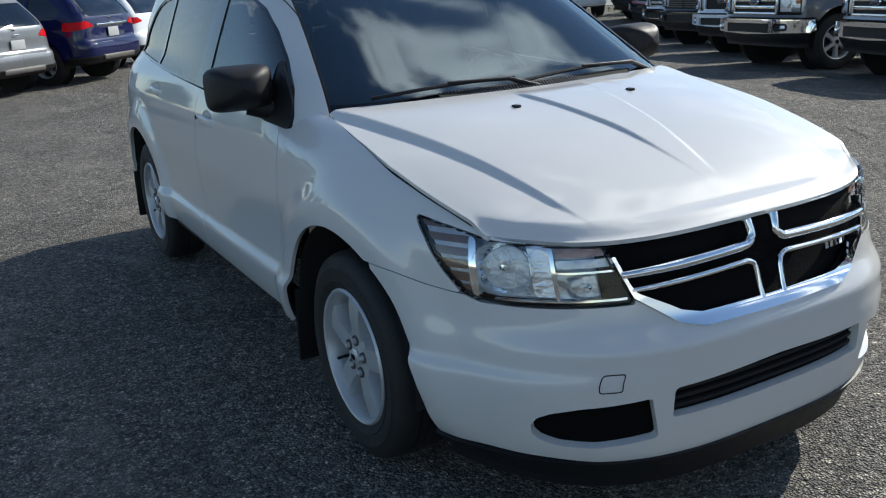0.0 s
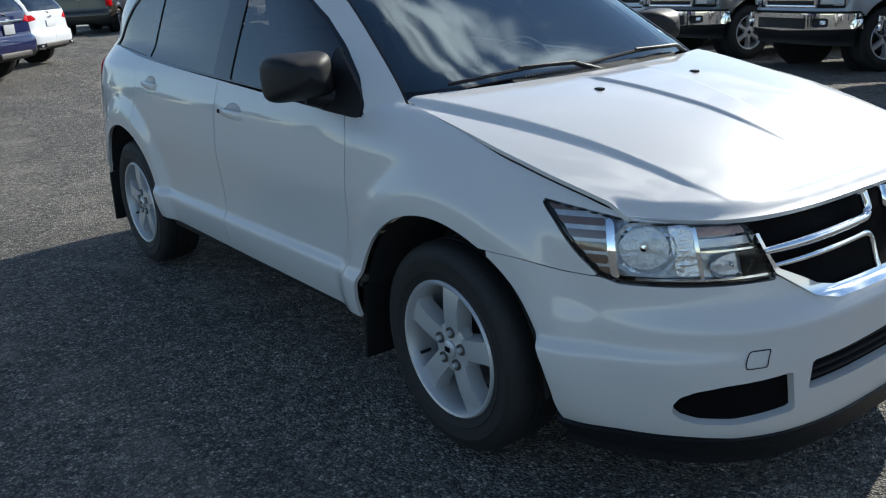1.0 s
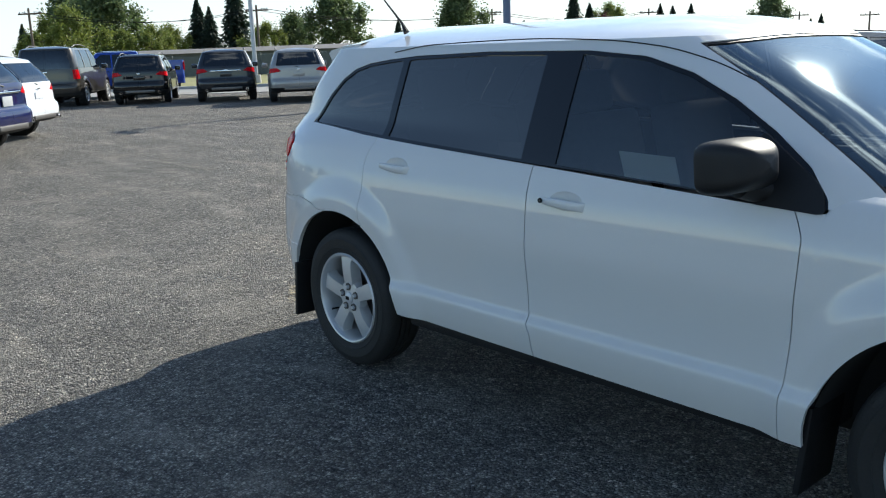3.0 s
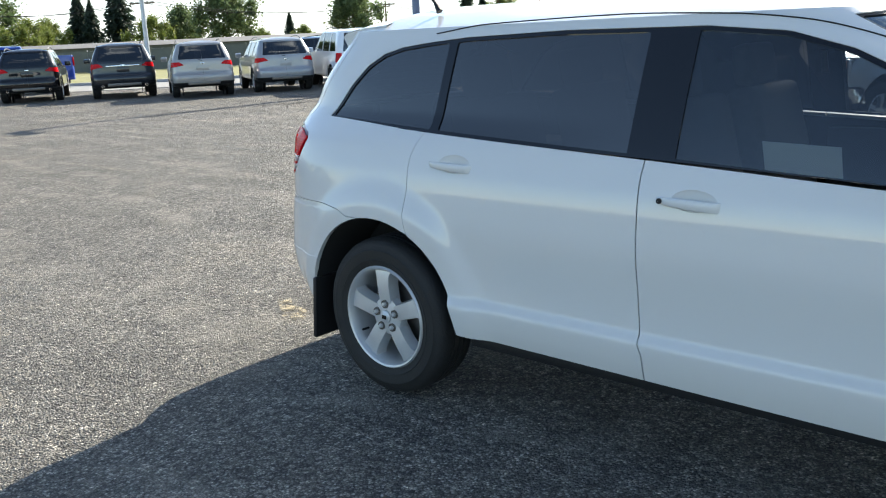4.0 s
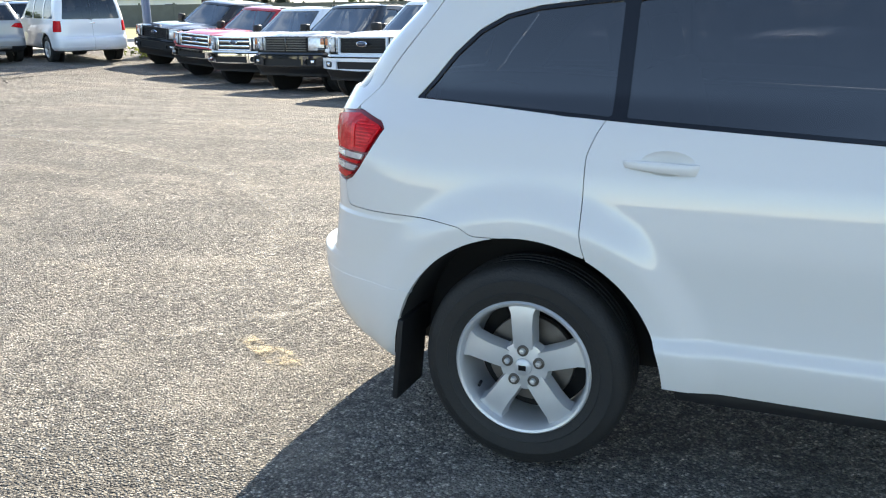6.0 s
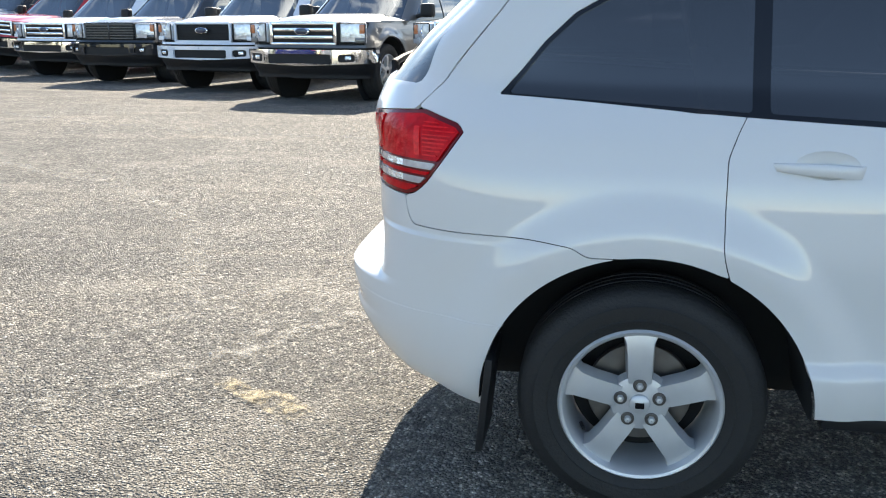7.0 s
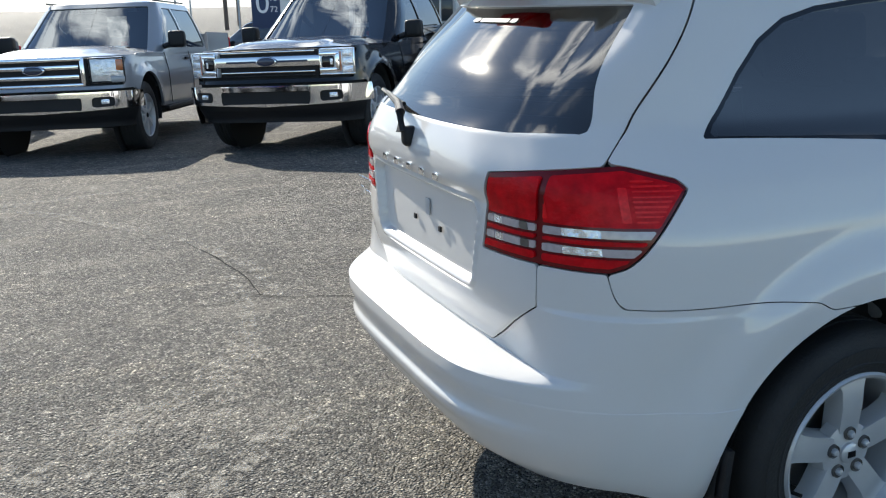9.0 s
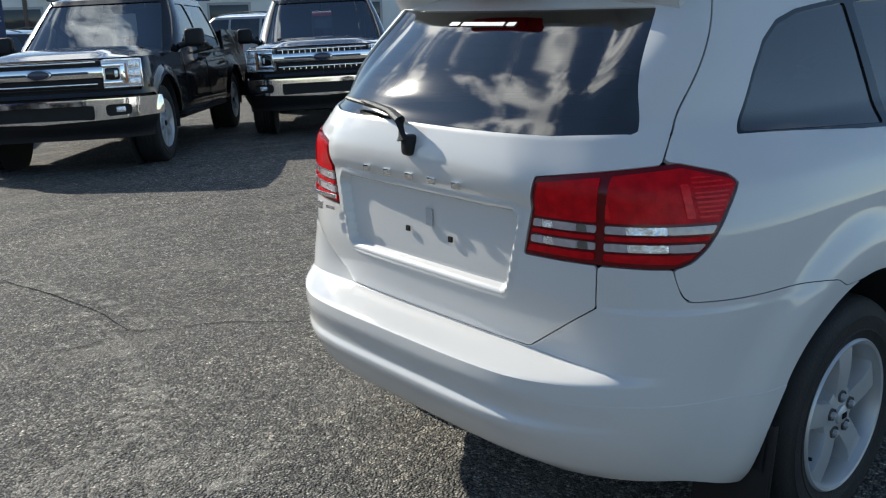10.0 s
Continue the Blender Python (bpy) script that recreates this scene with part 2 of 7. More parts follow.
class Hull:
    """The outer surface of a vehicle: plan outlines stacked by height. s runs 0 to 3 from the middle of the nose along
    the right side to the middle of the tail, and is negative on the left side."""

    def __init__(self, xf, xr, w, sf, sr, nf, nr, zref):
        self.xf, self.xr, self.w, self.sf, self.sr, self.nf, self.nr = xf, xr, w, sf, sr, nf, nr
        u = np.linspace(0, 1, 500)
        t = np.concatenate([u ** (nf / 2), 1 + u[1:], (3 - u[::-1] ** (nr / 2))[1:]])
        x, y = self.outline(t, np.full(t.shape, zref))
        self.t, self.arc = t, np.r_[0, np.cumsum(np.hypot(np.diff(x), np.diff(y)))]
        self.x, self.y = x, y

    def outline(self, s, z):
        a = np.abs(s)
        pf, pr = np.clip(a, 0, 1) * math.pi / 2, np.clip(3 - a, 0, 1) * math.pi / 2
        cf, sf = np.maximum(np.cos(pf), 0) ** (2 / self.nf), np.maximum(np.sin(pf), 1e-9) ** (2 / self.nf)
        cr, sr = np.maximum(np.cos(pr), 0) ** (2 / self.nr), np.maximum(np.sin(pr), 1e-9) ** (2 / self.nr)
        x = np.where(a <= 1, self.sf + (self.xf(z) - self.sf) * cf, np.where(a <= 2, self.sf + (self.sr - self.sf) * (a - 1), 0))
        y0 = 0.9 * sr
        x = np.where(a > 2, self.sr + (self.xr(z, y0) - self.sr) * cr, x)
        y = self.w(x, z) * np.where(a <= 1, sf, np.where(a <= 2, 1, sr))
        return x, -np.sign(s) * y

    def s_at(self, arc):
        return np.interp(arc, self.arc, self.t)

    def arc_x(self, x):
        """Arc length on the right side at x."""
        return float(np.interp(-x, -self.x, self.arc))

    def arc_y(self, y):
        """Arc length on the nose at the distance y from the middle."""
        i = np.argmax(self.t >= 1)
        return float(np.interp(y, -self.y[:i], self.arc[:i]))

    def grid(self, a0, a1, step, zlo, zhi, nz, push=0.0, rear=False):
        """Points, normals and arc over arc lengths a0 to a1 (negative: left; rear: from the middle of the tail)."""
        k = max(3, int(abs(a1 - a0) / step) + 1)
        a = np.linspace(a0, a1, k + k % 2)
        if rear:
            a = np.sign(a) * (self.arc[-1] - np.abs(a))
        s = np.sign(a) * self.s_at(np.abs(a))
        xs = np.interp(np.abs(a), self.arc, self.x)
        lo, hi = (np.broadcast_to(f(xs, np.abs(a)) if callable(f) else f, a.shape) for f in (zlo, zhi))
        z = lo[:, None] + (hi - lo)[:, None] * np.linspace(0, 1, nz)[None]
        sg = np.repeat(s[:, None], nz, 1)
        x, y = self.outline(sg, z)
        p = np.stack([x, y, z], -1)
        n = np.cross(np.gradient(p, axis=0), np.gradient(p, axis=1))
        n /= np.linalg.norm(n, axis=-1, keepdims=True) + 1e-12
        out = np.stack([x - np.clip(x, self.sr, self.sf), y, 0 * z], -1)
        if (n * out).sum() < 0:
            n = -n
        return p + push * n, n, np.repeat(np.abs(a)[:, None], nz, 1)


def clip_grid(p, n, f=None, rim=0.014, inward=True):
    """Faces of a grid where f < 0, cut cleanly along f = 0, with a rim turned inwards."""
    k, m = p.shape[:2]
    if f is None:
        f = np.full((k, m), -1.0)
    f = np.where(np.abs(f) < 1e-7, -1e-7, f)
    vs, ns, fs, made = [], [], [], {}

    def corner(i, j):
        key = (i, j)
        if key not in made:
            made[key] = len(vs)
            vs.append(p[i, j]), ns.append(n[i, j])
        return made[key]

    def crossing(a, b):
        key = (min(a, b), max(a, b))
        if key not in made:
            t = f[a] / (f[a] - f[b])
            made[key] = len(vs)
            vs.append(p[a] + t * (p[b] - p[a])), ns.append(n[a] + t * (n[b] - n[a]))
        return made[key]

    neg = f < 0
    some = neg[:-1, :-1] | neg[1:, :-1] | neg[:-1, 1:] | neg[1:, 1:]
    for i, j in zip(*np.nonzero(some)):
        ring = [(i, j), (i + 1, j), (i + 1, j + 1), (i, j + 1)]
        face = []
        for a, b in zip(ring, ring[1:] + ring[:1]):
            if neg[a]:
                face.append(corner(*a))
            if neg[a] != neg[b]:
                face.append(crossing(a, b))
        if len(face) > 2:
            fs.append(face)
    if not fs:
        return [], []
    vs, ns = np.array(vs), np.array(ns)
    a, b, c = (vs[[q[i] for q in fs]] for i in range(3))
    if (np.cross(b - a, c - a) * ns[[q[0] for q in fs]]).sum() < 0:
        fs = [q[::-1] for q in fs]
    if rim:
        count = {}
        for q in fs:
            for e in zip(q, q[1:] + q[:1]):
                count[e] = 1
        edges = [e for e in count if (e[1], e[0]) not in count]
        inner = {}
        vs = list(vs)
        edges = [e for e in edges if max(abs(vs[e[0]][1]), abs(vs[e[1]][1])) > 0.004]
        for e in edges:
            for v in e:
                if v not in inner:
                    inner[v] = len(vs)
                    vs.append(vs[v] - rim * ns[v] / (np.linalg.norm(ns[v]) + 1e-9))
        fs += [[b, a, inner[a], inner[b]] for a, b in edges]
    return [tuple(v) for v in vs], fs


def true(f, p):
    """A field over a grid of points, rescaled so that its slope is one per metre."""
    g = 0.0
    for ax in (0, 1):
        g = g + (np.gradient(f, axis=ax) / (np.linalg.norm(np.gradient(p, axis=ax), axis=-1) + 1e-9)) ** 2
    return f / np.clip(np.sqrt(g), 0.15, 4.0)


# ---- ground ----
def asphalt():
    m = bpy.data.materials.new("worn_asphalt")
    m.use_nodes = True
    nt = m.node_tree
    b = nt.nodes["Principled BSDF"]
    tc = nt.nodes.new("ShaderNodeTexCoord")

    def noise_node(scale, detail, rough=0.5):
        no = nt.nodes.new("ShaderNodeTexNoise")
        no.inputs["Scale"].default_value, no.inputs["Detail"].default_value, no.inputs["Roughness"].default_value = scale, detail, rough
        nt.links.new(tc.outputs["Object"], no.inputs["Vector"])
        return no

    def ramp(src, *stops):
        r = nt.nodes.new("ShaderNodeValToRGB")
        while len(r.color_ramp.elements) < len(stops):
            r.color_ramp.elements.new(0.5)
        for e, (pos, c) in zip(r.color_ramp.elements, stops):
            e.position, e.color = pos, (*c, 1)
        nt.links.new(src, r.inputs[0])
        return r

    def mix(kind, fac, a, c):
        x = nt.nodes.new("ShaderNodeMixRGB")
        x.blend_type = kind
        x.inputs[0].default_value = fac
        nt.links.new(a, x.inputs[1]), nt.links.new(c, x.inputs[2])
        return x.outputs[0]

    stones = nt.nodes.new("ShaderNodeTexVoronoi")
    stones.inputs["Scale"].default_value = 100
    nt.links.new(tc.outputs["Object"], stones.inputs["Vector"])
    tone = ramp(stones.outputs["Color"], (0.0, (0.140, 0.135, 0.127)), (0.45, (0.262, 0.250, 0.232)), (0.72, (0.47, 0.447, 0.408)), (0.9, (0.80, 0.765, 0.70)), (1.0, (0.98, 0.95, 0.88)))
    gaps = ramp(stones.outputs["Distance"], (0.0, (1, 1, 1)), (0.62, (0.38, 0.38, 0.38)))
    patch = ramp(noise_node(0.55, 6, 0.6).outputs["Fac"], (0.32, (0.78, 0.77, 0.75)), (0.52, (1.0, 0.99, 0.97)), (0.72, (1.25, 1.2, 1.12)))
    wear = ramp(noise_node(3.2, 8, 0.65).outputs["Fac"], (0.3, (0.82, 0.82, 0.82)), (0.7, (1.15, 1.14, 1.12)))
    c = mix("MULTIPLY", 1, tone.outputs[0], gaps.outputs[0])
    clump = ramp(noise_node(34, 5, 0.65).outputs["Fac"], (0.36, (0.74, 0.74, 0.74)), (0.5, (0.97, 0.97, 0.97)), (0.64, (1.38, 1.36, 1.30)))
    c = mix("MULTIPLY", 1, c, clump.outputs[0])
    chips = nt.nodes.new("ShaderNodeTexVoronoi")
    chips.inputs["Scale"].default_value = 42
    nt.links.new(tc.outputs["Object"], chips.inputs["Vector"])
    chip = ramp(chips.outputs["Color"], (0.06, (0.72, 0.72, 0.73)), (0.5, (1.03, 1.03, 1.03)), (0.82, (1.26, 1.25, 1.23)), (0.96, (1.7, 1.68, 1.64)))
    c = mix("MULTIPLY", 1, c, chip.outputs[0])
    lump = ramp(noise_node(15, 3, 0.7).outputs["Fac"], (0.34, (0.72, 0.72, 0.73)), (0.5, (1.0, 1.0, 1.0)), (0.66, (1.28, 1.27, 1.25)))
    c = mix("MULTIPLY", 1, c, lump.outputs[0])
    c = mix("MULTIPLY", 1, c, patch.outputs[0])
    c = mix("MULTIPLY", 1, c, wear.outputs[0])
    turn = nt.nodes.new("ShaderNodeMapping")
    turn.inputs["Rotation"].default_value, turn.inputs["Scale"].default_value = (0, 0, radians(38)), (0.35, 3.2, 1)
    nt.links.new(tc.outputs["Object"], turn.inputs["Vector"])
    streak = noise_node(1.1, 7, 0.62)
    nt.links.new(turn.outputs[0], streak.inputs["Vector"])
    marks = ramp(streak.outputs["Fac"], (0.42, (0.92, 0.92, 0.92)), (0.58, (1.0, 1.0, 1.0)), (0.72, (1.38, 1.34, 1.26)))
    c = mix("MULTIPLY", 1, c, marks.outputs[0])
    # thin pale sand left in patches and old tyre sweeps
    bend = noise_node(0.28, 3, 0.5)
    warp = nt.nodes.new("ShaderNodeMixRGB")
    warp.blend_type = "ADD"
    warp.inputs[0].default_value = 1.0
    nt.links.new(tc.outputs["Object"], warp.inputs[1]), nt.links.new(bend.outputs["Color"], warp.inputs[2])
    sweep = nt.nodes.new("ShaderNodeTexWave")
    sweep.wave_type = "RINGS"
    sweep.inputs["Scale"].default_value, sweep.inputs["Distortion"].default_value, sweep.inputs["Detail"].default_value = 0.30, 5.0, 6.0
    sweep.inputs["Detail Scale"].default_value = 1.4
    nt.links.new(warp.outputs[0], sweep.inputs["Vector"])
    band = ramp(sweep.outputs["Fac"], (0.76, (0, 0, 0)), (0.96, (1, 1, 1)))
    dust = ramp(noise_node(1.7, 9, 0.72).outputs["Fac"], (0.45, (0, 0, 0)), (0.62, (1, 1, 1)))
    both_ = mix("MULTIPLY", 1, band.outputs[0], dust.outputs[0])
    spots = ramp(noise_node(0.9, 12, 0.74).outputs["Fac"], (0.655, (0, 0, 0)), (0.74, (0.8, 0.8, 0.8)))
    both_ = mix("LIGHTEN", 1, both_, spots.outputs[0])
    grit = ramp(noise_node(150, 3, 0.6).outputs["Fac"], (0.38, (0.12, 0.11, 0.095)), (0.62, (0.66, 0.60, 0.50)))
    sand = nt.nodes.new("ShaderNodeMixRGB")
    amount = nt.nodes.new("ShaderNodeMath")
    amount.operation = "MULTIPLY"
    amount.inputs[1].default_value = 0.36
    nt.links.new(both_, amount.inputs[0])
    nt.links.new(amount.outputs[0], sand.inputs[0])
    nt.links.new(c, sand.inputs[1]), nt.links.new(grit.outputs[0], sand.inputs[2])
    c = sand.outputs[0]
    nt.links.new(c, b.inputs["Base Color"])
    b.inputs["Roughness"].default_value = 0.85
    b.inputs["Specular IOR Level"].default_value = 0.35
    fine = noise_node(260, 4)
    hgt = mix("ADD", 0.35, stones.outputs["Distance"], fine.outputs["Fac"])
    hgt = mix("ADD", 0.8, hgt, chips.outputs["Distance"])
    bp = nt.nodes.new("ShaderNodeBump")
    bp.invert = True
    bp.inputs["Strength"].default_value, bp.inputs["Distance"].default_value = 1.0, 0.026
    nt.links.new(hgt, bp.inputs["Height"])
    nt.links.new(bp.outputs[0], b.inputs["Normal"])
    return m


M_ASPHALT = asphalt()
gx = np.concatenate([np.linspace(-900, -45, 12), np.linspace(-40, 14, 109), np.linspace(20, 900, 12)])
gy = np.concatenate([np.linspace(-900, -12, 12), np.linspace(-9, 24, 67), np.linspace(30, 900, 12)])
gvs, gfs = [], []
for gi in gx:
    for gj in gy:
        dip = 0.012 * noise.noise(Vector((gi * 0.35, gj * 0.35, 0.3))) if -45 < gi < 14 and abs(gj) < 24 else 0.0
        fall = -0.045 * max(0.0, gj - 6.5) * float(ss(-22, -13, gi)) * (1 - 0.5 * float(ss(16, 30, gj))) if gj < 32 else -0.045 * 0.5 * 25.5 * float(ss(-22, -13, gi))
        gvs.append((gi, gj, fall + min(0.0, dip - 0.004)))
for i in range(len(gx) - 1):
    for j in range(len(gy) - 1):
        k = i * len(gy) + j
        gfs.append((k, k + len(gy), k + len(gy) + 1, k + 1))
ground = tagged(part("ground", (gvs, gfs), M_ASPHALT), "worn grey asphalt parking lot with exposed aggregate", "parking lot", kind="structure")


# ---- wheel ----
def wheel_parts(parent, radius=0.355, rim=0.232, width=0.225, spokes=5, turn=90.0, detail=True, rim_mat=None, spoke_in=0.070, spoke_out=0.074):
    """A wheel about the y axis at the origin, its face towards -y."""
    rim_mat = rim_mat or M_ALLOY
    h, R, r = width / 2, radius, rim
    n = 72 if detail else 40
    prof = [(r - 0.006, -h + 0.022), (r + 0.004, -h + 0.006), (r + 0.02, -h + 0.001), (r + 0.030, -h - 0.004), (r + 0.033, -h - 0.001), (r + 0.05, -h - 0.004), (r + 0.072, -h - 0.005), (r + 0.075, -h - 0.001), (R - 0.03, -h + 0.004), (R - 0.012, -h + 0.014), (R - 0.003, -h + 0.034)]
    for k in range(4):
        y = -h + 0.05 + k * (2 * h - 0.1) / 4
        prof += [(R, y), (R, y + 0.022), (R - 0.008, y + 0.024), (R - 0.008, y + 0.030)]
    prof += [(R - 0.003, h - 0.034), (R - 0.012, h - 0.014), (R - 0.03, h - 0.004), (r + 0.05, h), (r, h - 0.01), (r - 0.006, h - 0.03)]
    tyre = part("tyre", lathe(prof, n), M_RUBBER, parent, "black rubber tyre")
    part("rim", lathe([(r - 0.004, -h + 0.024), (r + 0.002, -h + 0.006), (r - 0.004, -h - 0.001), (r - 0.012, -h + 0.002), (r - 0.018, -h + 0.012), (r - 0.024, -h + 0.05), (r - 0.03, h - 0.03)], n), rim_mat, parent, "silver alloy rim")
    part("brake_disc", lathe([(0.02, -0.01), (0.15, -0.01), (0.152, -0.006), (0.152, 0.012), (0.02, 0.012)], 40), M_STEEL, parent)
    # added near-black disc: the shade behind the spokes is put into its colour
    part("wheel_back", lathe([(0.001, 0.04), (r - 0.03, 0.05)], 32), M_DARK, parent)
    f = -h + 0.012
    for k in range(spokes):
        a = radians(turn + 360 * k / spokes)
        ca, sa = math.cos(a), math.sin(a)
        geo = [[], []]
        rings = [(0.045, spoke_in * 0.85, f + 0.014), (0.095, spoke_in * 0.9, f + 0.008), (0.14, spoke_in * 0.92, f + 0.004), (0.185, spoke_out * 0.95, f + 0.006), (r - 0.022, spoke_out * 1.22, f + 0.012), (r - 0.010, spoke_out * 1.38, f + 0.015)]
        for rr, w, y in rings:
            for u, v in ((-1.12, 0.055), (-0.99, 0.007), (-0.93, 0.0), (-0.45, -0.001), (0.45, -0.001), (0.93, 0.0), (0.99, 0.007), (1.12, 0.055)):
                t = u * w * 0.5 * 1.15
                geo[0].append((rr * ca - t * sa, y + v, rr * sa + t * ca))
        for i in range(len(rings) - 1):
            for j in range(7):
                geo[1].append((i * 8 + j, (i + 1) * 8 + j, (i + 1) * 8 + j + 1, i * 8 + j + 1))
        part("spoke", flip(geo), rim_mat, parent, sharp=24)
    part("hub", lathe([(0.001, f + 0.008), (0.06, f + 0.010), (0.082, f + 0.016), (0.09, f + 0.05)], 40), rim_mat, parent)
    part("centre_cap", lathe([(0.001, f - 0.004), (0.022, f - 0.003), (0.029, f + 0.002), (0.031, f + 0.012)], 32), M_ALLOY if detail else M_BLACK, parent, "silver centre cap")
    if detail:
        part("cap_emblem", moved(box(0.026, 0.003, 0.018, (0, f - 0.005, 0), 0.001), pose(0, 0, 0)), M_GLOSSBLACK, parent)
        for k in range(5):
            a = radians(turn + 72 * k)
            c = (0.057 * math.cos(a), 0, 0.057 * math.sin(a))
            seat = moved(lathe([(0.001, f + 0.0065), (0.016, f + 0.0065), (0.0185, f + 0.003), (0.020, f + 0.016)], 20), pose(*c))
            part("lug_pocket", seat, M_STEEL, parent)
            part("lug_nut", moved(lathe([(0.001, f - 0.008), (0.008, f - 0.006), (0.0105, f - 0.001), (0.0105, f + 0.014)], 6), pose(*c)), M_ALLOY, parent, "silver lug nut")
        a = radians(turn + 118)
        part("valve", tube([(0.19 * math.cos(a), f + 0.05, 0.19 * math.sin(a)), (0.18 * math.cos(a), f + 0.006, 0.18 * math.sin(a))], 0.0055), M_BLACK, parent)
    return tyre


# ---- the white crossover ----
FX, RX, WZ = 1.445, -1.445, 0.345      # axles and wheel height
ARCH = 0.462

WIDTH = keys((0.18, 0.80), (0.27, 0.865), (0.36, 0.896), (0.43, 0.914), (0.488, 0.9205), (0.499, 0.9190), (0.529, 0.900), (0.538, 0.897), (0.60, 0.8955), (0.66, 0.897), (0.80, 0.905), (0.90, 0.897), (1.0, 0.884), (1.06, 0.867), (1.12, 0.847), (1.22, 0.809), (1.40, 0.735), (1.58, 0.655), (1.70, 0.60))
REAR_WIDTH = keys((0.18, 0.775), (0.27, 0.840), (0.36, 0.872), (0.45, 0.888), (0.56, 0.897), (0.60, 0.8975))
EDGE_Z = keys((0.5, 1.13), (1.0, 1.115), (1.17, 1.108), (1.5, 1.055), (1.8, 0.985), (2.0, 0.925), (2.102, 0.888), (2.20, 0.868), (2.30, 0.862), (2.45, 0.862))
EDGE_Y = keys((0.8, 0.80), (1.17, 0.765), (1.6, 0.745), (2.1, 0.715))


NOSE = keys((0.14, 2.36), (0.20, 2.385), (0.27, 2.415), (0.40, 2.43), (0.54, 2.436), (0.575, 2.437), (0.588, 2.432), (0.645, 2.392), (0.70, 2.375), (0.85, 2.335), (0.89, 2.305), (1.0, 2.20))


def car_width(x, z):
    x, z = np.asarray(x, float), np.asarray(z, float)
    w = WIDTH(z)
    w = w + (REAR_WIDTH(z) - w) * ss(-1.45, -1.85, x) * (z < 0.58)
    w = w * (1 - 0.075 * ss(-0.1, -2.0, x) * ss(1.10, 1.25, z))
    w = w + 0.008 * (1 - (x / 1.6) ** 2) * (np.abs(x) < 1.6)
    for cx, top in ((FX, 1.0), (RX, 0.9)):
        d = np.hypot(x - cx, (z - WZ) * 1.0)
        w = w + 0.030 * ss(0.640, 0.515, d) * ss(0.15, 0.35, z) * top
    ze, h = EDGE_Z(x), 0.16
    t = np.clip((z - (ze - h)) / h, 0, 1)
    reach = np.clip((x - 1.15) / np.maximum(NOSE(z) - 1.15, 0.05), 0, 0.985)
    ey = np.minimum(EDGE_Y(x) / (1 - reach ** 3.2) ** (1 / 3.2), w)
    curl = ey + (w - ey) * np.sqrt(1 - t * t * 0.999)
    return np.where(x > 0.7, w + (np.minimum(curl, w) - w) * ss(0.75, 1.0, x), w)


TAIL = keys((0.20, 2.16), (0.28, 2.22), (0.38, 2.35), (0.45, 2.393), (0.488, 2.411), (0.498, 2.412), (0.520, 2.403), (0.60, 2.423), (0.628, 2.422), (0.633, 2.412), (0.638, 2.382), (0.648, 2.315), (0.655, 2.277), (0.70, 2.27), (0.82, 2.30), (1.3, 2.318))
GATE = keys((0.5, 2.275), (0.68, 2.282), (0.76, 2.302), (0.84, 2.313), (1.04, 2.315), (1.085, 2.335), (1.105, 2.336), (1.215, 2.296), (1.235, 2.272), (1.53, 1.945), (1.60, 1.90), (1.75, 1.84))

GATE_SIDE = keys((0.5, 2.275), (0.68, 2.282), (0.76, 2.302), (0.84, 2.313), (1.04, 2.316), (1.10, 2.321), (1.215, 2.290), (1.235, 2.272), (1.53, 1.945), (1.60, 1.90), (1.75, 1.84))

CORNER = keys((0.20, 2.14), (0.28, 2.22), (0.38, 2.315), (0.48, 2.36), (0.58, 2.372), (0.70, 2.355), (0.82, 2.325), (1.3, 2.318))


GLASS_BOW = keys((1.08, 0.0), (1.235, 0.022), (1.30, 0.054), (1.38, 0.080), (1.46, 0.083), (1.53, 0.055), (1.62, 0.0))


def car_tail(z, y):
    zs = 0.660 + 0.154 * np.clip((y - 0.40) / 0.212, 0, 1)
    k = ss(zs + 0.008, zs - 0.008, z)
    side = ss(0.42, 0.80, y)
    flat = ss(0.40, 0.56, y)
    bow = GLASS_BOW(z) * np.clip(1 - (y / 0.60) ** 2, 0, 1)
    return -bow - ((GATE(z) * (1 - flat) + GATE_SIDE(z) * flat) * (1 - k) + (TAIL(z) * (1 - side) + CORNER(z) * side) * k)


LOW = Hull(NOSE, car_tail, car_width, 1.15, -1.3, 3.2, 4.0, 0.70)

SCREEN = keys((1.02, 1.36), (1.10, 1.285), (1.30, 0.975), (1.45, 0.72), (1.56, 0.505), (1.60, 0.43), (1.7, 0.3))


class Upper(Hull):
    def outline(self, s, z):
        self.sf = 0.35 - (z - 1.1) * 1.15
        self.nr = 4.0 + 3.5 * ss(1.24, 1.50, z)
        return super().outline(s, z)


def cabin_width(x, z):
    w = WIDTH(z) * (1 - 0.075 * ss(-0.1, -2.0, x) * ss(1.10, 1.25, z))
    return w + 0.008 * (1 - (x / 1.6) ** 2) * (np.abs(x) < 1.6)


TOP = Upper(SCREEN, car_tail, cabin_width, 0.3, -1.3, 4.6, 4.0, 1.3)

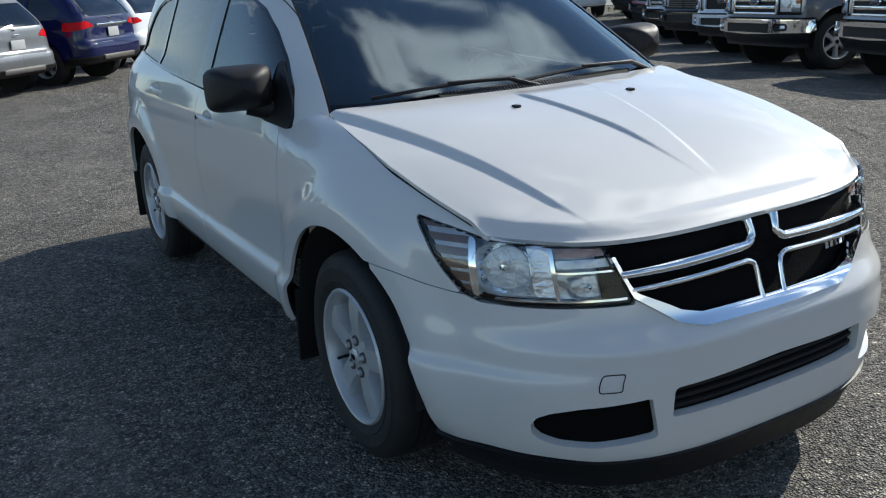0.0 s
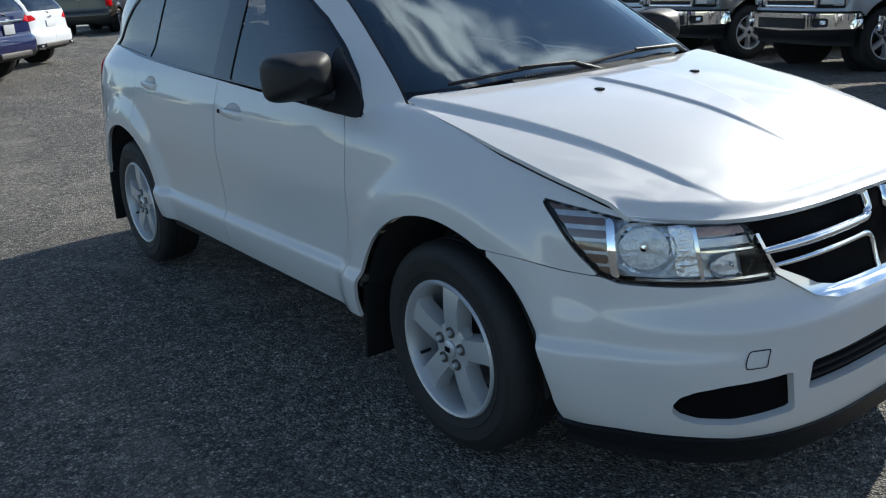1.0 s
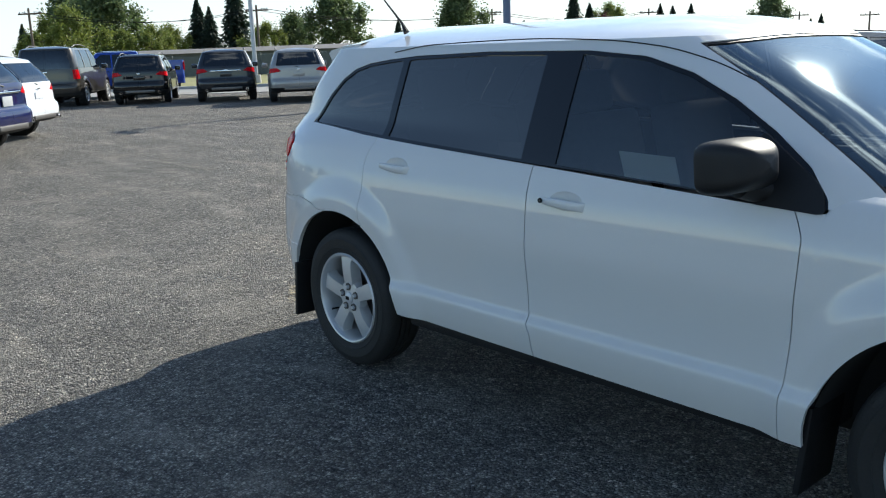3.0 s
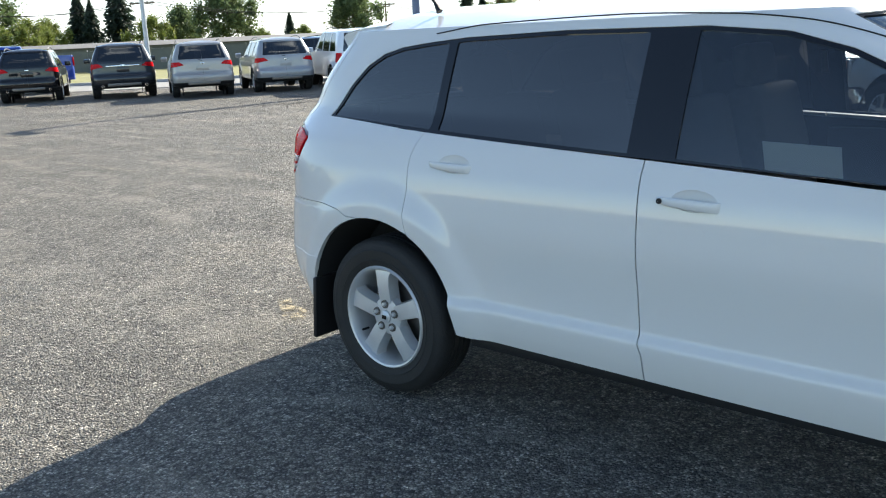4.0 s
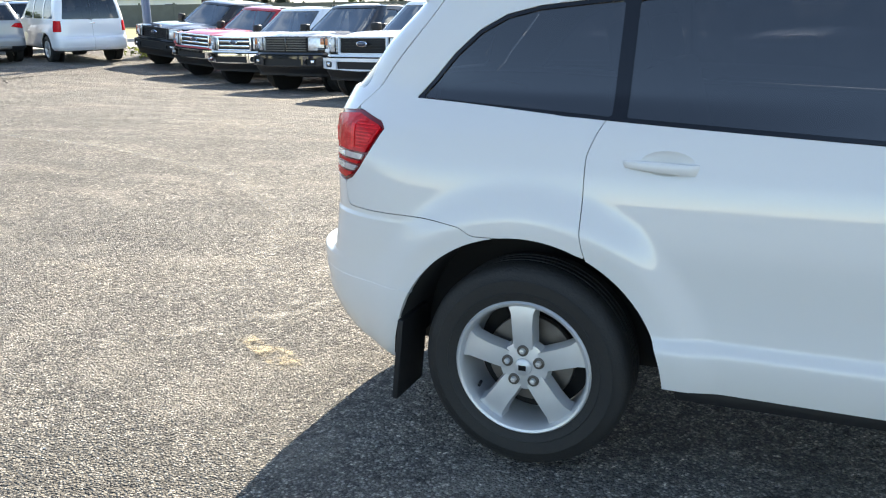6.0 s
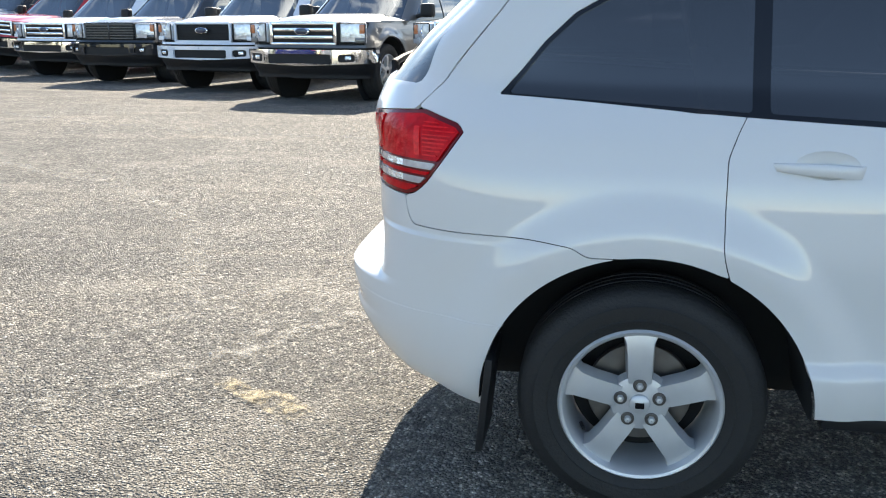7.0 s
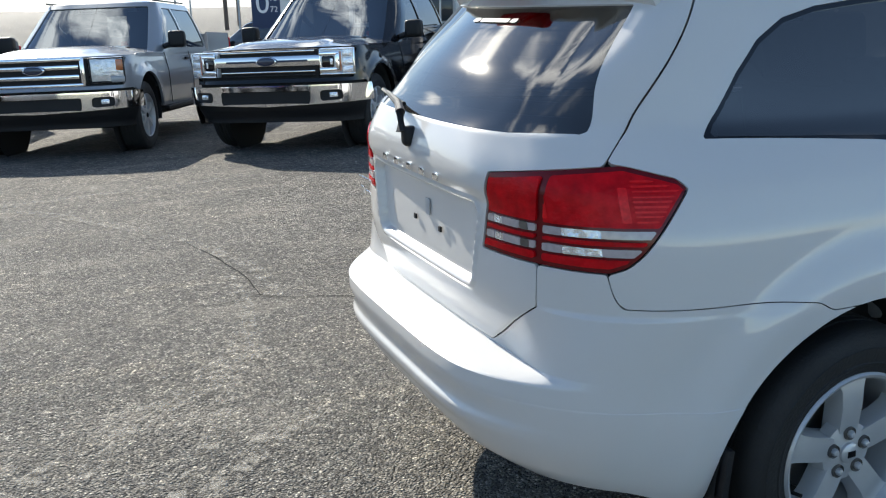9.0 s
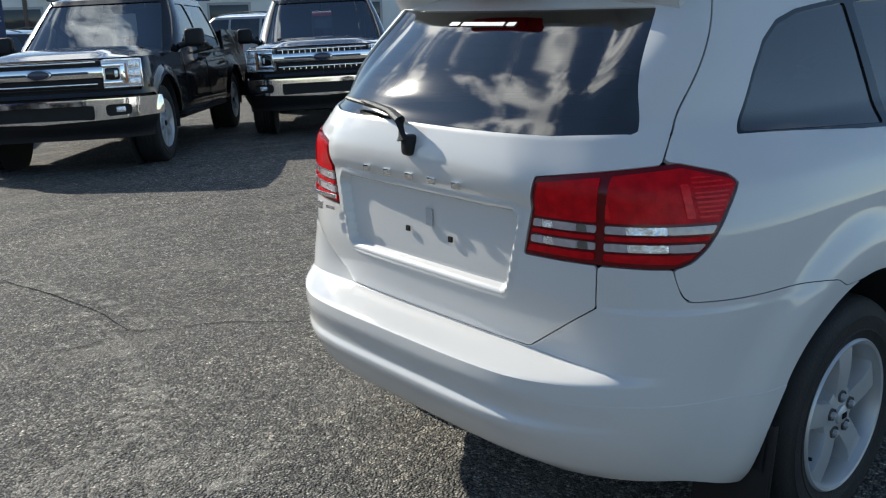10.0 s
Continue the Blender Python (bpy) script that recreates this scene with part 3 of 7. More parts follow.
BELT = keys((1.2, 1.052), (0.983, 1.060), (-0.18, 1.120), (-1.21, 1.170), (-1.87, 1.212), (-2.4, 1.225))
DLO = [(0.985, 1.058), (0.975, 1.10), (0.90, 1.185), (0.76, 1.285), (0.60, 1.38), (0.42, 1.465), (0.22, 1.522), (-0.05, 1.547), (-0.6, 1.552), (-1.1, 1.541), (-1.32, 1.526), (-1.47, 1.510), (-1.58, 1.484), (-1.67, 1.435), (-1.75, 1.36), (-1.815, 1.28), (-1.874, 1.216), (-1.862, 1.203), (-1.21, 1.166), (-0.18, 1.118)]

car = thing("crossover_car", "white four-door crossover car with five-spoke alloy wheels, parked on asphalt", "car")


def low_top(x, a):
    return np.where(x > 0.985, EDGE_Z(x), BELT(x))


def sill(x, a):
    return np.where(np.abs(x) < 1.9, 0.36 - 0.012 * x, 0.36)


def both(name, build, mat, label="", parent=None):
    """The right and the left one of a pair of parts."""
    made = []
    for side in (1, -1):
        made.append(part(name, build(side), mat, parent or car, label))
    return made


def arch(x, z, r=ARCH):
    """Negative inside the wheel arches."""
    f = np.hypot(x - FX, z - WZ) - r
    g = np.hypot(x - RX, z - WZ) - r
    for cx, d in ((FX, "f"), (RX, "g")):
        low = np.maximum(np.abs(x - cx) - r, z - WZ)
        if d == "f":
            f = np.minimum(f, low)
        else:
            g = np.minimum(g, low)
    return np.minimum(f, g)


GAP = 0.0014
DOOR_GAP = 0.0024
SPLIT = keys((0.3, -0.147), (0.45, -0.15), (0.5, -0.165), (1.05, -0.185), (1.13, -0.178))
FRONT = keys((0.3, 0.902), (0.5, 0.912), (0.98, 0.93), (1.02, 0.915), (1.07, 0.885))
REAR = keys((0.3, -1.0), (0.75, -1.232), (0.85, -1.255), (1.05, -1.255), (1.12, -1.235), (1.18, -1.205))
F_SEAM = keys((1.5, 0.752), (1.78, 0.748), (1.95, 0.722), (2.1, 0.715), (2.5, 0.70))
R_SEAM = keys((-1.5, 0.80), (-1.60, 0.80), (-1.66, 0.826), (-1.80, 0.838), (-2.0, 0.836), (-2.115, 0.838), (-2.125, 0.846), (-2.136, 0.868), (-2.158, 0.945), (-2.4, 0.95))
SPAN = LOW.arc[-1]
AX, AY = LOW.arc_x, LOW.arc_y

LAMP = [(AY(0.447), 0.698), (AY(0.60), 0.700), (AX(2.075), 0.705), (AX(2.03), 0.722), (AX(1.98), 0.78), (AX(1.895), 0.900), (AX(1.90), 0.908), (AX(2.02), 0.888), (AX(2.12), 0.868), (AY(0.62), 0.858), (AY(0.505), 0.850), (AY(0.492), 0.838)]
GRILLE = [(-0.3, 0.612), (AY(0.27), 0.618), (AY(0.34), 0.636), (AY(0.45), 0.715), (AY(0.49), 0.825), (AY(0.475), 0.842), (AY(0.3), 0.853), (-0.3, 0.858)]
TAILP = [(1.966, 1.116), (1.985, 1.136), (2.12, 1.174), (2.45, 1.174), (2.45, 0.93), (2.185, 0.921), (2.142, 0.921), (2.108, 0.936), (2.076, 0.966), (2.028, 1.030)]


def tail_lamp(p):
    return true(tail_lamp_raw(p), p)


def tail_lamp_raw(p):
    """Right tail lamp on the quarter and gate, by height and rear reach."""
    x, y, z = p[..., 0], np.abs(p[..., 1]), p[..., 2]
    f = poly(-x, z, TAILP)
    return np.maximum(f, np.maximum(z - (1.125 + 0.14 * (y - 0.43)), 0.415 + 0.195 * (z - 0.93) - y))


def fender(side):
    p, n, a = LOW.grid(side * AX(0.87), side * AY(0.45), 0.016, sill, low_top, 56)
    x, z = p[..., 0], p[..., 2]
    f = np.maximum(x * 0 + (FRONT(z) + GAP - x), -arch(x, z))
    f = np.maximum(f, (F_SEAM(x) + GAP - z) * (x > FX) + (x <= FX) * -1)
    f = np.maximum(f, -(poly(a, z, LAMP) - 0.004))
    f = np.maximum(f, x - 2.16)
    return clip_grid(p, n, f)


CUPS = ((0.015, 1.003), (-1.010, 1.058))


def cup_f(x, z, xc, zc):
    """Negative inside the hollow behind a door handle."""
    return (np.hypot((x - xc) / 2.2, z - zc) - 0.036) * 1.0


def front_door(side):
    p, n, a = LOW.grid(side * AX(0.97), side * AX(-0.25), 0.02, sill, low_top, 112)
    x, z = p[..., 0], p[..., 2]
    return clip_grid(p, n, np.maximum(np.maximum(x - FRONT(z) + DOOR_GAP, SPLIT(z) + DOOR_GAP - x), -cup_f(x, z, *CUPS[0])))


def rear_door(side):
    p, n, a = LOW.grid(side * AX(-0.12), side * AX(-1.32), 0.018, sill, low_top, 112)
    x, z = p[..., 0], p[..., 2]
    f = np.maximum(np.maximum(x - SPLIT(z) + DOOR_GAP, REAR(z) + GAP - x), -arch(x, z))
    return clip_grid(p, n, np.maximum(f, -cup_f(x, z, *CUPS[1])))


def gate_f(p):
    return true(gate_f_raw(p), p)


def gate_f_raw(p):
    """Negative inside the tailgate."""
    y, z = np.abs(p[..., 1]), p[..., 2]
    edge = np.where(z < 0.83, 0.40 + 0.212 * np.clip((z - 0.660) / 0.154, 0, 1), 0.612 + 0.082 * ss(0.93, 1.17, z))
    wide = WIDTH(z) * (1 - 0.075 * ss(1.10, 1.25, z))
    square = 4.0 + 3.5 * ss(1.24, 1.50, z)
    r = np.clip((edge - 0.40 * np.clip(z - 1.17, 0, 1)) / wide, 0, 0.999)
    edge = wide * (1 - (1 - r ** 4) ** (square / 4)) ** (1 / square)
    return np.maximum(np.maximum(y - edge, 0.661 - z), p[..., 0] + 1.5)


def quarter(side):
    p, n, a = LOW.grid(side * AX(-1.15), side * (SPAN - 0.45), 0.018, sill, low_top, 60)
    x, z = p[..., 0], p[..., 2]
    f = np.maximum(np.maximum(x - REAR(z) + GAP, -arch(x, z)), np.where(x < RX, true(R_SEAM(x) - z, p) + GAP, -1))
    f = np.maximum(f, np.maximum(-(tail_lamp(p) - 0.002), -(gate_f(p) - 0.0022)))
    return clip_grid(p, n, f)


both("fender", fender, M_WHITE)
doors = both("front_door", front_door, M_WHITE)
rear_doors = both("rear_door", rear_door, M_WHITE)
both("quarter_panel", quarter, M_WHITE)

# front bumper with its openings
FOG = [(AY(0.705), 0.345), (AY(0.703), 0.372), (AY(0.69), 0.397), (AY(0.66), 0.416), (AY(0.60), 0.431), (AY(0.43), 0.445), (AY(0.418), 0.320), (AY(0.58), 0.301), (AY(0.66), 0.308), (AY(0.695), 0.325)]
INTAKE = [(-0.1, 0.372), (AY(0.375), 0.374), (AY(0.365), 0.462), (-0.1, 0.478)]


p, n, a = LOW.grid(-AX(1.70), AX(1.70), 0.013, 0.215, 0.76, 60)
x, z = p[..., 0], p[..., 2]
f = np.maximum(z - F_SEAM(x) + GAP, -arch(x, z))
f = np.maximum(f, -np.minimum(poly(a, z, LAMP) - 0.004, poly(a, z, GRILLE) - 0.003))
f = np.maximum(f, -np.minimum(poly(a, z, FOG), poly(a, z, INTAKE)))
f = np.maximum(f, 0.262 - 0.02 * ss(2.2, 2.4, x) - z)
bumper = part("front_bumper", clip_grid(p, n, f, rim=0.03), M_WHITE, car)
p, n, a = LOW.grid(-AX(1.86), AX(1.86), 0.02, 0.15, 0.252, 8, push=0.008)
part("chin_spoiler", clip_grid(p, n, None, rim=0.05), M_BLACK, car, "black plastic chin spoiler")


def fog_insert(side):
    p, n, a = LOW.grid(side * AY(0.40), side * AX(2.05), 0.013, 0.30, 0.47, 20, push=-0.026)
    return clip_grid(p, n, poly(a, p[..., 2], FOG) - 0.02, rim=0)


both("fog_recess", fog_insert, M_MESH, "black textured fog lamp blank", bumper)
p, n, a = LOW.grid(-AY(0.40), AY(0.40), 0.02, 0.36, 0.49, 10, push=-0.035)
part("lower_intake", clip_grid(p, n, None, rim=0), M_MESH, bumper, "black plastic lower air intake")
for k in range(3):
    p, n, a = LOW.grid(-AY(0.385), AY(0.385), 0.03, 0.388 + 0.026 * k, 0.398 + 0.026 * k, 3, push=-0.022)
    part("intake_slat", clip_grid(p, n, None, rim=0.012), M_DARK, bumper)
for yy in (-0.14, 0.14):
    part("plate_bolt", moved(lathe([(0.001, -0.006), (0.006, -0.005), (0.007, 0.004)], 10), pose(2.425, yy, 0.575, 0, 0, -90) @ pose(0, 0, 0, 0, 0, 180)), M_CHROME, bumper)
ring = LOW.grid(AY(0.57), AY(0.50), 0.0025, 0.470, 0.535, 26, push=0.0026)
rr = poly(ring[2], ring[0][..., 2], rounded([(AY(0.560), 0.477), (AY(0.506), 0.477), (AY(0.506), 0.526), (AY(0.560), 0.526)], 0.009))
part("tow_cover", clip_grid(ring[0], ring[1], np.abs(rr) - 0.0016, rim=0), M_DARK, bumper, "tow hook cover seam")

# grille
grille = part("grille", clip_grid(*LOW.grid(-AY(0.52), AY(0.52), 0.02, 0.59, 0.91, 22, push=-0.03)[:2], None, rim=0), M_MESH, car, "black mesh grille with chrome crosshair bars")


def grille_piece(test, name, mat, push, rim=0.02, step=0.008):
    p, n, a = LOW.grid(-AY(0.51), AY(0.51), step, 0.595, 0.905, 60, push=push)
    sa = np.where(np.arange(a.shape[0])[:, None] < a.shape[0] / 2, -a, a)
    return part(name, clip_grid(p, n, test(sa, a, p[..., 2]), rim=rim), mat, grille)


grille_piece(lambda sa, a, z: np.maximum(np.maximum(poly(a, z, GRILLE), -(poly(a, z, GRILLE) + 0.010 + 0.022 * ss(0.76, 0.66, z))), z - 0.825), "grille_frame", M_CHROME, 0.010, 0.03)


def on_nose(a, z, push=0.0):
    """A point on the nose at the signed arc a and height z."""
    x, y = LOW.outline(np.sign(a) * LOW.s_at(np.abs(a)), np.array(z))
    return float(x) + push, float(y), float(z)


def crosshair(side, upper):
    """One bent chrome bar: from the frame towards the middle, then along the upright."""
    lie = 0.774 if upper else 0.732
    r = 0.0145 if upper else 0.0095
    a_out = AY(0.474) if upper else AY(0.452)
    pts = [(a, lie + 0.03 * (0.5 - a)) for a in np.linspace(a_out, 0.080, 16)]
    z0 = pts[-1][1]
    turn = 1 if upper else -1
    pts += [(0.047 + 0.033 * (1 - math.sin(t)), z0 + turn * 0.030 * (1 - math.cos(t))) for t in np.linspace(0.3, math.pi / 2, 5)]
    z_end = 0.853 if upper else 0.638
    pts += [(0.047 + (0.006 if upper else -0.004) * k, z0 + turn * 0.030 + (z_end - z0 - turn * 0.030) * k) for k in (0.35, 0.7, 1.0)]
    return tube([on_nose(side * a, z, 0.004) for a, z in pts], [r * (0.75 + 0.25 * min(1, k / 6)) for k in range(len(pts))], 12)


for side in (1, -1):
    part("upper_bar", crosshair(side, True), M_CHROME, grille, "chrome crosshair bar")
    part("lower_bar", crosshair(side, False), M_CHROME, grille, "chrome crosshair bar")
for k in range(5):
    p, n, a = LOW.grid(-AY(0.40) + 0.026 * k, -AY(0.40) + 0.026 * k + 0.017, 0.005, 0.705, 0.723, 4, push=-0.018)
    part("badge_bar", clip_grid(p, n, None, rim=0.004), M_CHROME, grille)


# headlamps
def lamp_skin(side, grow, push, step=0.012, rim=0.0):
    p, n, a = LOW.grid(side * AY(0.42), side * AX(1.86), step, 0.68, 0.925, 30, push=push)
    return clip_grid(p, n, poly(a, p[..., 2], LAMP) + grow, rim=rim)


def lamp_ring(side):
    p, n, a = LOW.grid(side * AY(0.42), side * AX(1.86), 0.008, 0.68, 0.925, 44, push=-0.002)
    q = poly(a, p[..., 2], LAMP)
    return clip_grid(p, n, np.maximum(q - 0.001, -(q + 0.0035)), rim=0.006)


def lamp_zone(side, a0, a1, z0, z1, push, rim=0.02, r=0.012):
    p, n, a = LOW.grid(side * a0, side * a1, 0.009, z0, z1, 18, push=push)
    q = poly(a, p[..., 2], rounded([(a0 + 0.002, z0 + 0.002), (a1 - 0.002, z0 + 0.002), (a1 - 0.002, z1 - 0.002), (a0 + 0.002, z1 - 0.002)], r))
    return clip_grid(p, n, np.maximum(q, poly(a, p[..., 2], LAMP) + 0.008), rim=rim)


for side in (1, -1):
    lamp = part("headlamp", lamp_skin(side, 0.004, -0.050), M_SILVER, car, "clear headlamp with chrome reflectors")
    part("lamp_seal", lamp_ring(side), M_BLACK, lamp)
    part("lens", lamp_skin(side, 0.004, -0.004, rim=0.0), M_LENS, lamp, "clear polycarbonate lens").visible_shadow = False
    for name, uc, zc, rw, rh, deep in (("reflector", 0.5 * (AY(0.672) + AX(2.052)), 0.796, 0.086, 0.076, 0.062), ("lower_reflector", AY(0.556), 0.744, 0.062, 0.036, 0.045)):
        at, nrm, _ = (q[1, 1] for q in LOW.grid(side * (uc - 0.02), side * (uc + 0.02), 0.01, zc - 0.02, zc + 0.02, 3, push=-0.014))
        m = pose(float(at[0]), float(at[1]), float(at[2]), 0, 0, math.degrees(math.atan2(nrm[0], -nrm[1])))
        bowl = lathe([(1.0, 0.0), (0.96, deep * 0.25), (0.80, deep * 0.62), (0.45, deep * 0.92), (0.04, deep)], 40)
        facet = [((1.0 + 0.035 * (k // 5 % 2)) * v[0] * rw, v[1], v[2] * rh) for k, v in enumerate(bowl[0])]
        ob = part(name, moved((facet, bowl[1]), m), M_MIRRORED, lamp, "faceted chrome reflector bowl", sharp=8)
        part("bulb_cap", moved(lathe([(0.001, deep * 0.15), (rh * 0.12, deep * 0.18), (rh * 0.18, deep * 0.4), (rh * 0.16, deep)], 20), m), M_CHROME, ob)
    part("inner_panel", lamp_zone(side, AY(0.622), AY(0.672), 0.715, 0.872, -0.030, r=0.004), M_REFLECT, lamp, "silvered inner panel")
    for k in range(3):
        part("panel_rib", lamp_zone(side, AY(0.630), AY(0.668), 0.744 + 0.038 * k, 0.752 + 0.038 * k, -0.024, 0.006, 0.001), M_CHROME, lamp)
    part("lower_panel", lamp_zone(side, AY(0.447), AY(0.622), 0.70, 0.782, -0.040, r=0.004), M_PEARL, lamp)
    part("bezel", lamp_zone(side, AY(0.616), AY(0.628), 0.70, 0.875, -0.014, r=0.003), M_CHROME, lamp)
    part("bezel", lamp_zone(side, AY(0.455), AY(0.622), 0.779, 0.789, -0.014, r=0.003), M_CHROME, lamp)
    part("bezel", lamp_zone(side, AY(0.445), AX(2.02), 0.696, 0.715, -0.010, r=0.004), M_CHROME, lamp)
    part("bezel", lamp_zone(side, AX(2.078), AX(2.055), 0.71, 0.90, -0.008, r=0.004), M_CHROME, lamp)
    part("turn_signal", lamp_zone(side, AY(0.470), AY(0.616), 0.789, 0.820, -0.030, r=0.004), M_PEARL, lamp)
    part("turn_signal", lamp_zone(side, AY(0.480), AY(0.616), 0.818, 0.853, -0.028, r=0.004), M_TURNLENS, lamp, "smoked amber turn signal")
    part("marker_backing", lamp_zone(side, AX(2.062), AX(1.885), 0.712, 0.905, -0.020, rim=0.004, r=0.004), M_SILVER, lamp)
    for k in range(6):
        part("side_marker", lamp_zone(side, AX(2.056), AX(1.885), 0.716 + 0.033 * k, 0.744 + 0.033 * k, -0.014, rim=0.003, r=0.003), M_AMBER, lamp, "smoked amber side marker")

# hood
HOOD_Z = keys((0.9, 1.125), (1.1, 1.126), (1.3, 1.120), (1.5, 1.102), (1.8, 1.050), (2.0, 0.992), (2.14, 0.938), (2.24, 0.893), (2.30, 0.866), (2.40, 0.84))


LIPS = np.linspace(0, 1, 400)
LIPX, LIPY = LOW.outline(LIPS + 1e-6, np.full(400, 0.862))
TOPA = np.linspace(AY(0.2), AX(1.05), 300)
TOPX, TOPY = LOW.outline(LOW.s_at(TOPA), EDGE_Z(np.interp(TOPA, LOW.arc, LOW.x)))


def hood_front(y):
    return np.interp(np.abs(y), -LIPY, LIPX) - 0.004


def fender_y(x):
    return np.interp(-x, -TOPX, -TOPY)


def hood_back(y):
    return 1.30 - 0.15 * (np.abs(y) / 0.76) ** 2.0


hu, hv = 90, 321
U, V = np.meshgrid(np.linspace(0, 1, hu), np.linspace(-1, 1, hv), indexing="ij")
x_edge = 1.15 + 0.93 * U
ye = fender_y(x_edge) - 0.002 + 0.012 * ss(0.55, 0.95, U)
Y = V * ye
X = hood_back(Y) + (hood_front(Y) - hood_back(Y)) * U
X = X + (x_edge - X) * np.abs(V) ** 14
edge = EDGE_Z(np.minimum(X, 2.102)) + 0.002
crown = np.maximum(HOOD_Z(X), edge)
Z = crown + (edge - crown) * np.abs(V) ** 3.0
nosedrop = ss(0.93, 1.0, U)
Z = Z + (0.856 + 0.004 * (1 - V * V) + 0.026 * np.abs(V) ** 5 - Z) * nosedrop ** 2
lineA = 0.795 - 0.305 * U
lineB = 0.172 - 0.172 * U
Z = Z + (0.007 + 0.017 * (1 - U)) * ss(lineA + 0.004, lineA - 0.014 - 0.045 * (1 - U), np.abs(Y)) * ss(0.99, 0.80, U) - 0.006 * ss(0.98, 0.7, U)
Z = Z + 0.010 * ss(lineB + 0.006, lineB - 0.012, np.abs(Y)) * ss(0.88, 0.50, U) * ss(0.03, 0.14, U)
P = np.stack([X, Y, Z], -1)
N = np.cross(np.gradient(P, axis=0), np.gradient(P, axis=1))
N /= np.linalg.norm(N, axis=-1, keepdims=True)
hood = part("hood", clip_grid(P, N, None, rim=0.014), M_WHITE, car, "white hood with two raised creases")
for yy in (-0.247, 0.247):
    part("washer_nozzle", moved(box(0.03, 0.022, 0.014, (1.52, yy, 1.112), 0.004), pose(0, 0, 0)), M_BLACK, hood, "black washer nozzle")

# cowl between hood and windscreen
cu, cv = 8, 41
U, V = np.meshgrid(np.linspace(0, 1, cu), np.linspace(-0.775, 0.775, cv), indexing="ij")
X = (hood_back(V) + 0.03) * U + (1.255 - 0.19 * (np.abs(V) / 0.76) ** 2.4) * (1 - U)
Z = 1.098 - 0.012 * U + 0.0 * V - 0.02 * np.sin(U * 3.14)
P = np.stack([X, V, Z + 0.006], -1)
cowl = part("cowl", clip_grid(P, np.zeros_like(P) + [0, 0, 1.0], None, rim=0.02), M_BLACK, car, "black plastic cowl with louvres")
part("louvre_strip", moved(box(0.062, 0.86, 0.004, (0, 0, 0), 0.001, 1), pose(1.262, 0.045, 1.130, 0, 30, 0)), M_DARK, cowl)
for k in range(62):
    yy = -0.36 + 0.0134 * k
    part("louvre", moved(box(0.058, 0.0055, 0.006, (0, 0, 0), 0.0015, 1), pose(float(hood_back(np.array(yy))) - 0.030, yy, 1.134, 0, 30, 0)), M_LOUVRE, cowl)

# cabin: pillars, roof, glass
TSPAN = TOP.arc[-1]
RIM = 0.012


def screen_f(p):
    """Negative inside the windscreen."""
    y, z = np.abs(p[..., 1]), p[..., 2]
    edge = keys((1.05, 0.775), (1.11, 0.755), (1.3, 0.688), (1.56, 0.600))(z)
    head = 1.562 + 0.02 * (1 - (y / 0.62) ** 2)
    return np.maximum(np.maximum(y - edge, z - head), -p[..., 0] + 0.2)


def back_f(p):
    return true(back_f_raw(p), p)


def back_f_raw(p):
    """Negative inside the rear window."""
    y, z = np.abs(p[..., 1]), p[..., 2]
    edge = 0.625 - 0.36 * (z - 1.224)
    low = 1.196 + 0.034 * ss(0.05, 0.62, y)
    return np.maximum(np.maximum(y - edge, low - z), np.maximum(z - 1.525, p[..., 0] + 1.4))


def dlo_f(p, grow=0.0):
    return np.where((p[..., 0] < 1.05) & (p[..., 0] > -1.98) & (np.abs(p[..., 1]) > 0.45), poly(p[..., 0], p[..., 2], DLO) - grow, 1.0)


def cab_low(x, a):
    return np.where(x > 0.985, 1.045, np.where(x < -2.0, 1.215, BELT(x) - 0.001))


def cabin(side):
    p, n, a = TOP.grid(0.0005 * side, side * (TSPAN - 0.0005), 0.014, cab_low, 1.585, 44)
    f = np.maximum(np.maximum(-screen_f(p), -(dlo_f(p))), -(gate_f(p) - 0.003))
    f = np.maximum(f, np.where((p[..., 0] > 0.5), (p[..., 0] - 1.14), -1))
    return clip_grid(p, n, f, rim=RIM)


both("body_side", cabin, M_WHITE)
p, n, a = TOP.grid(-AY(0.9), AY(0.9), 0.03, 1.04, 1.60, 34, push=-0.008)
screen = part("windscreen", clip_grid(p, n, screen_f(p) + 0.001, rim=0), M_GLASS, car, "laminated windscreen")
p, n, a = TOP.grid(-AY(0.9), AY(0.9), 0.012, 1.04, 1.60, 60, push=-0.004)
q = screen_f(p)
part("screen_seal", clip_grid(p, n, np.maximum(q - 0.002, -(q + 0.010)), rim=0.01), M_BLACK, screen, "black windscreen seal")


p, n, a = TOP.grid(-AY(0.9), AY(0.9), 0.03, 1.04, 1.18, 24, push=-0.0065)
part("frit_band", clip_grid(p, n, np.maximum(screen_f(p) + 0.002, p[..., 2] - 1.150 + 0.012 * (p[..., 1] / 0.7) ** 2), rim=0), M_GLOSSBLACK, screen, "black band along the foot of the glass")


def side_glass(x0, x1):
    def build(side):
        p, n, a = TOP.grid(side * max(0.3, TOP.arc_x(min(x1 + 0.45, 1.05))), side * TOP.arc_x(x0 - 0.35), 0.016, cab_low, 1.585, 40, push=-0.009)
        f = np.maximum(dlo_f(p) + 0.014, np.maximum(p[..., 0] - x1, x0 - p[..., 0]))
        return clip_grid(p, n, f, rim=0)
    return build


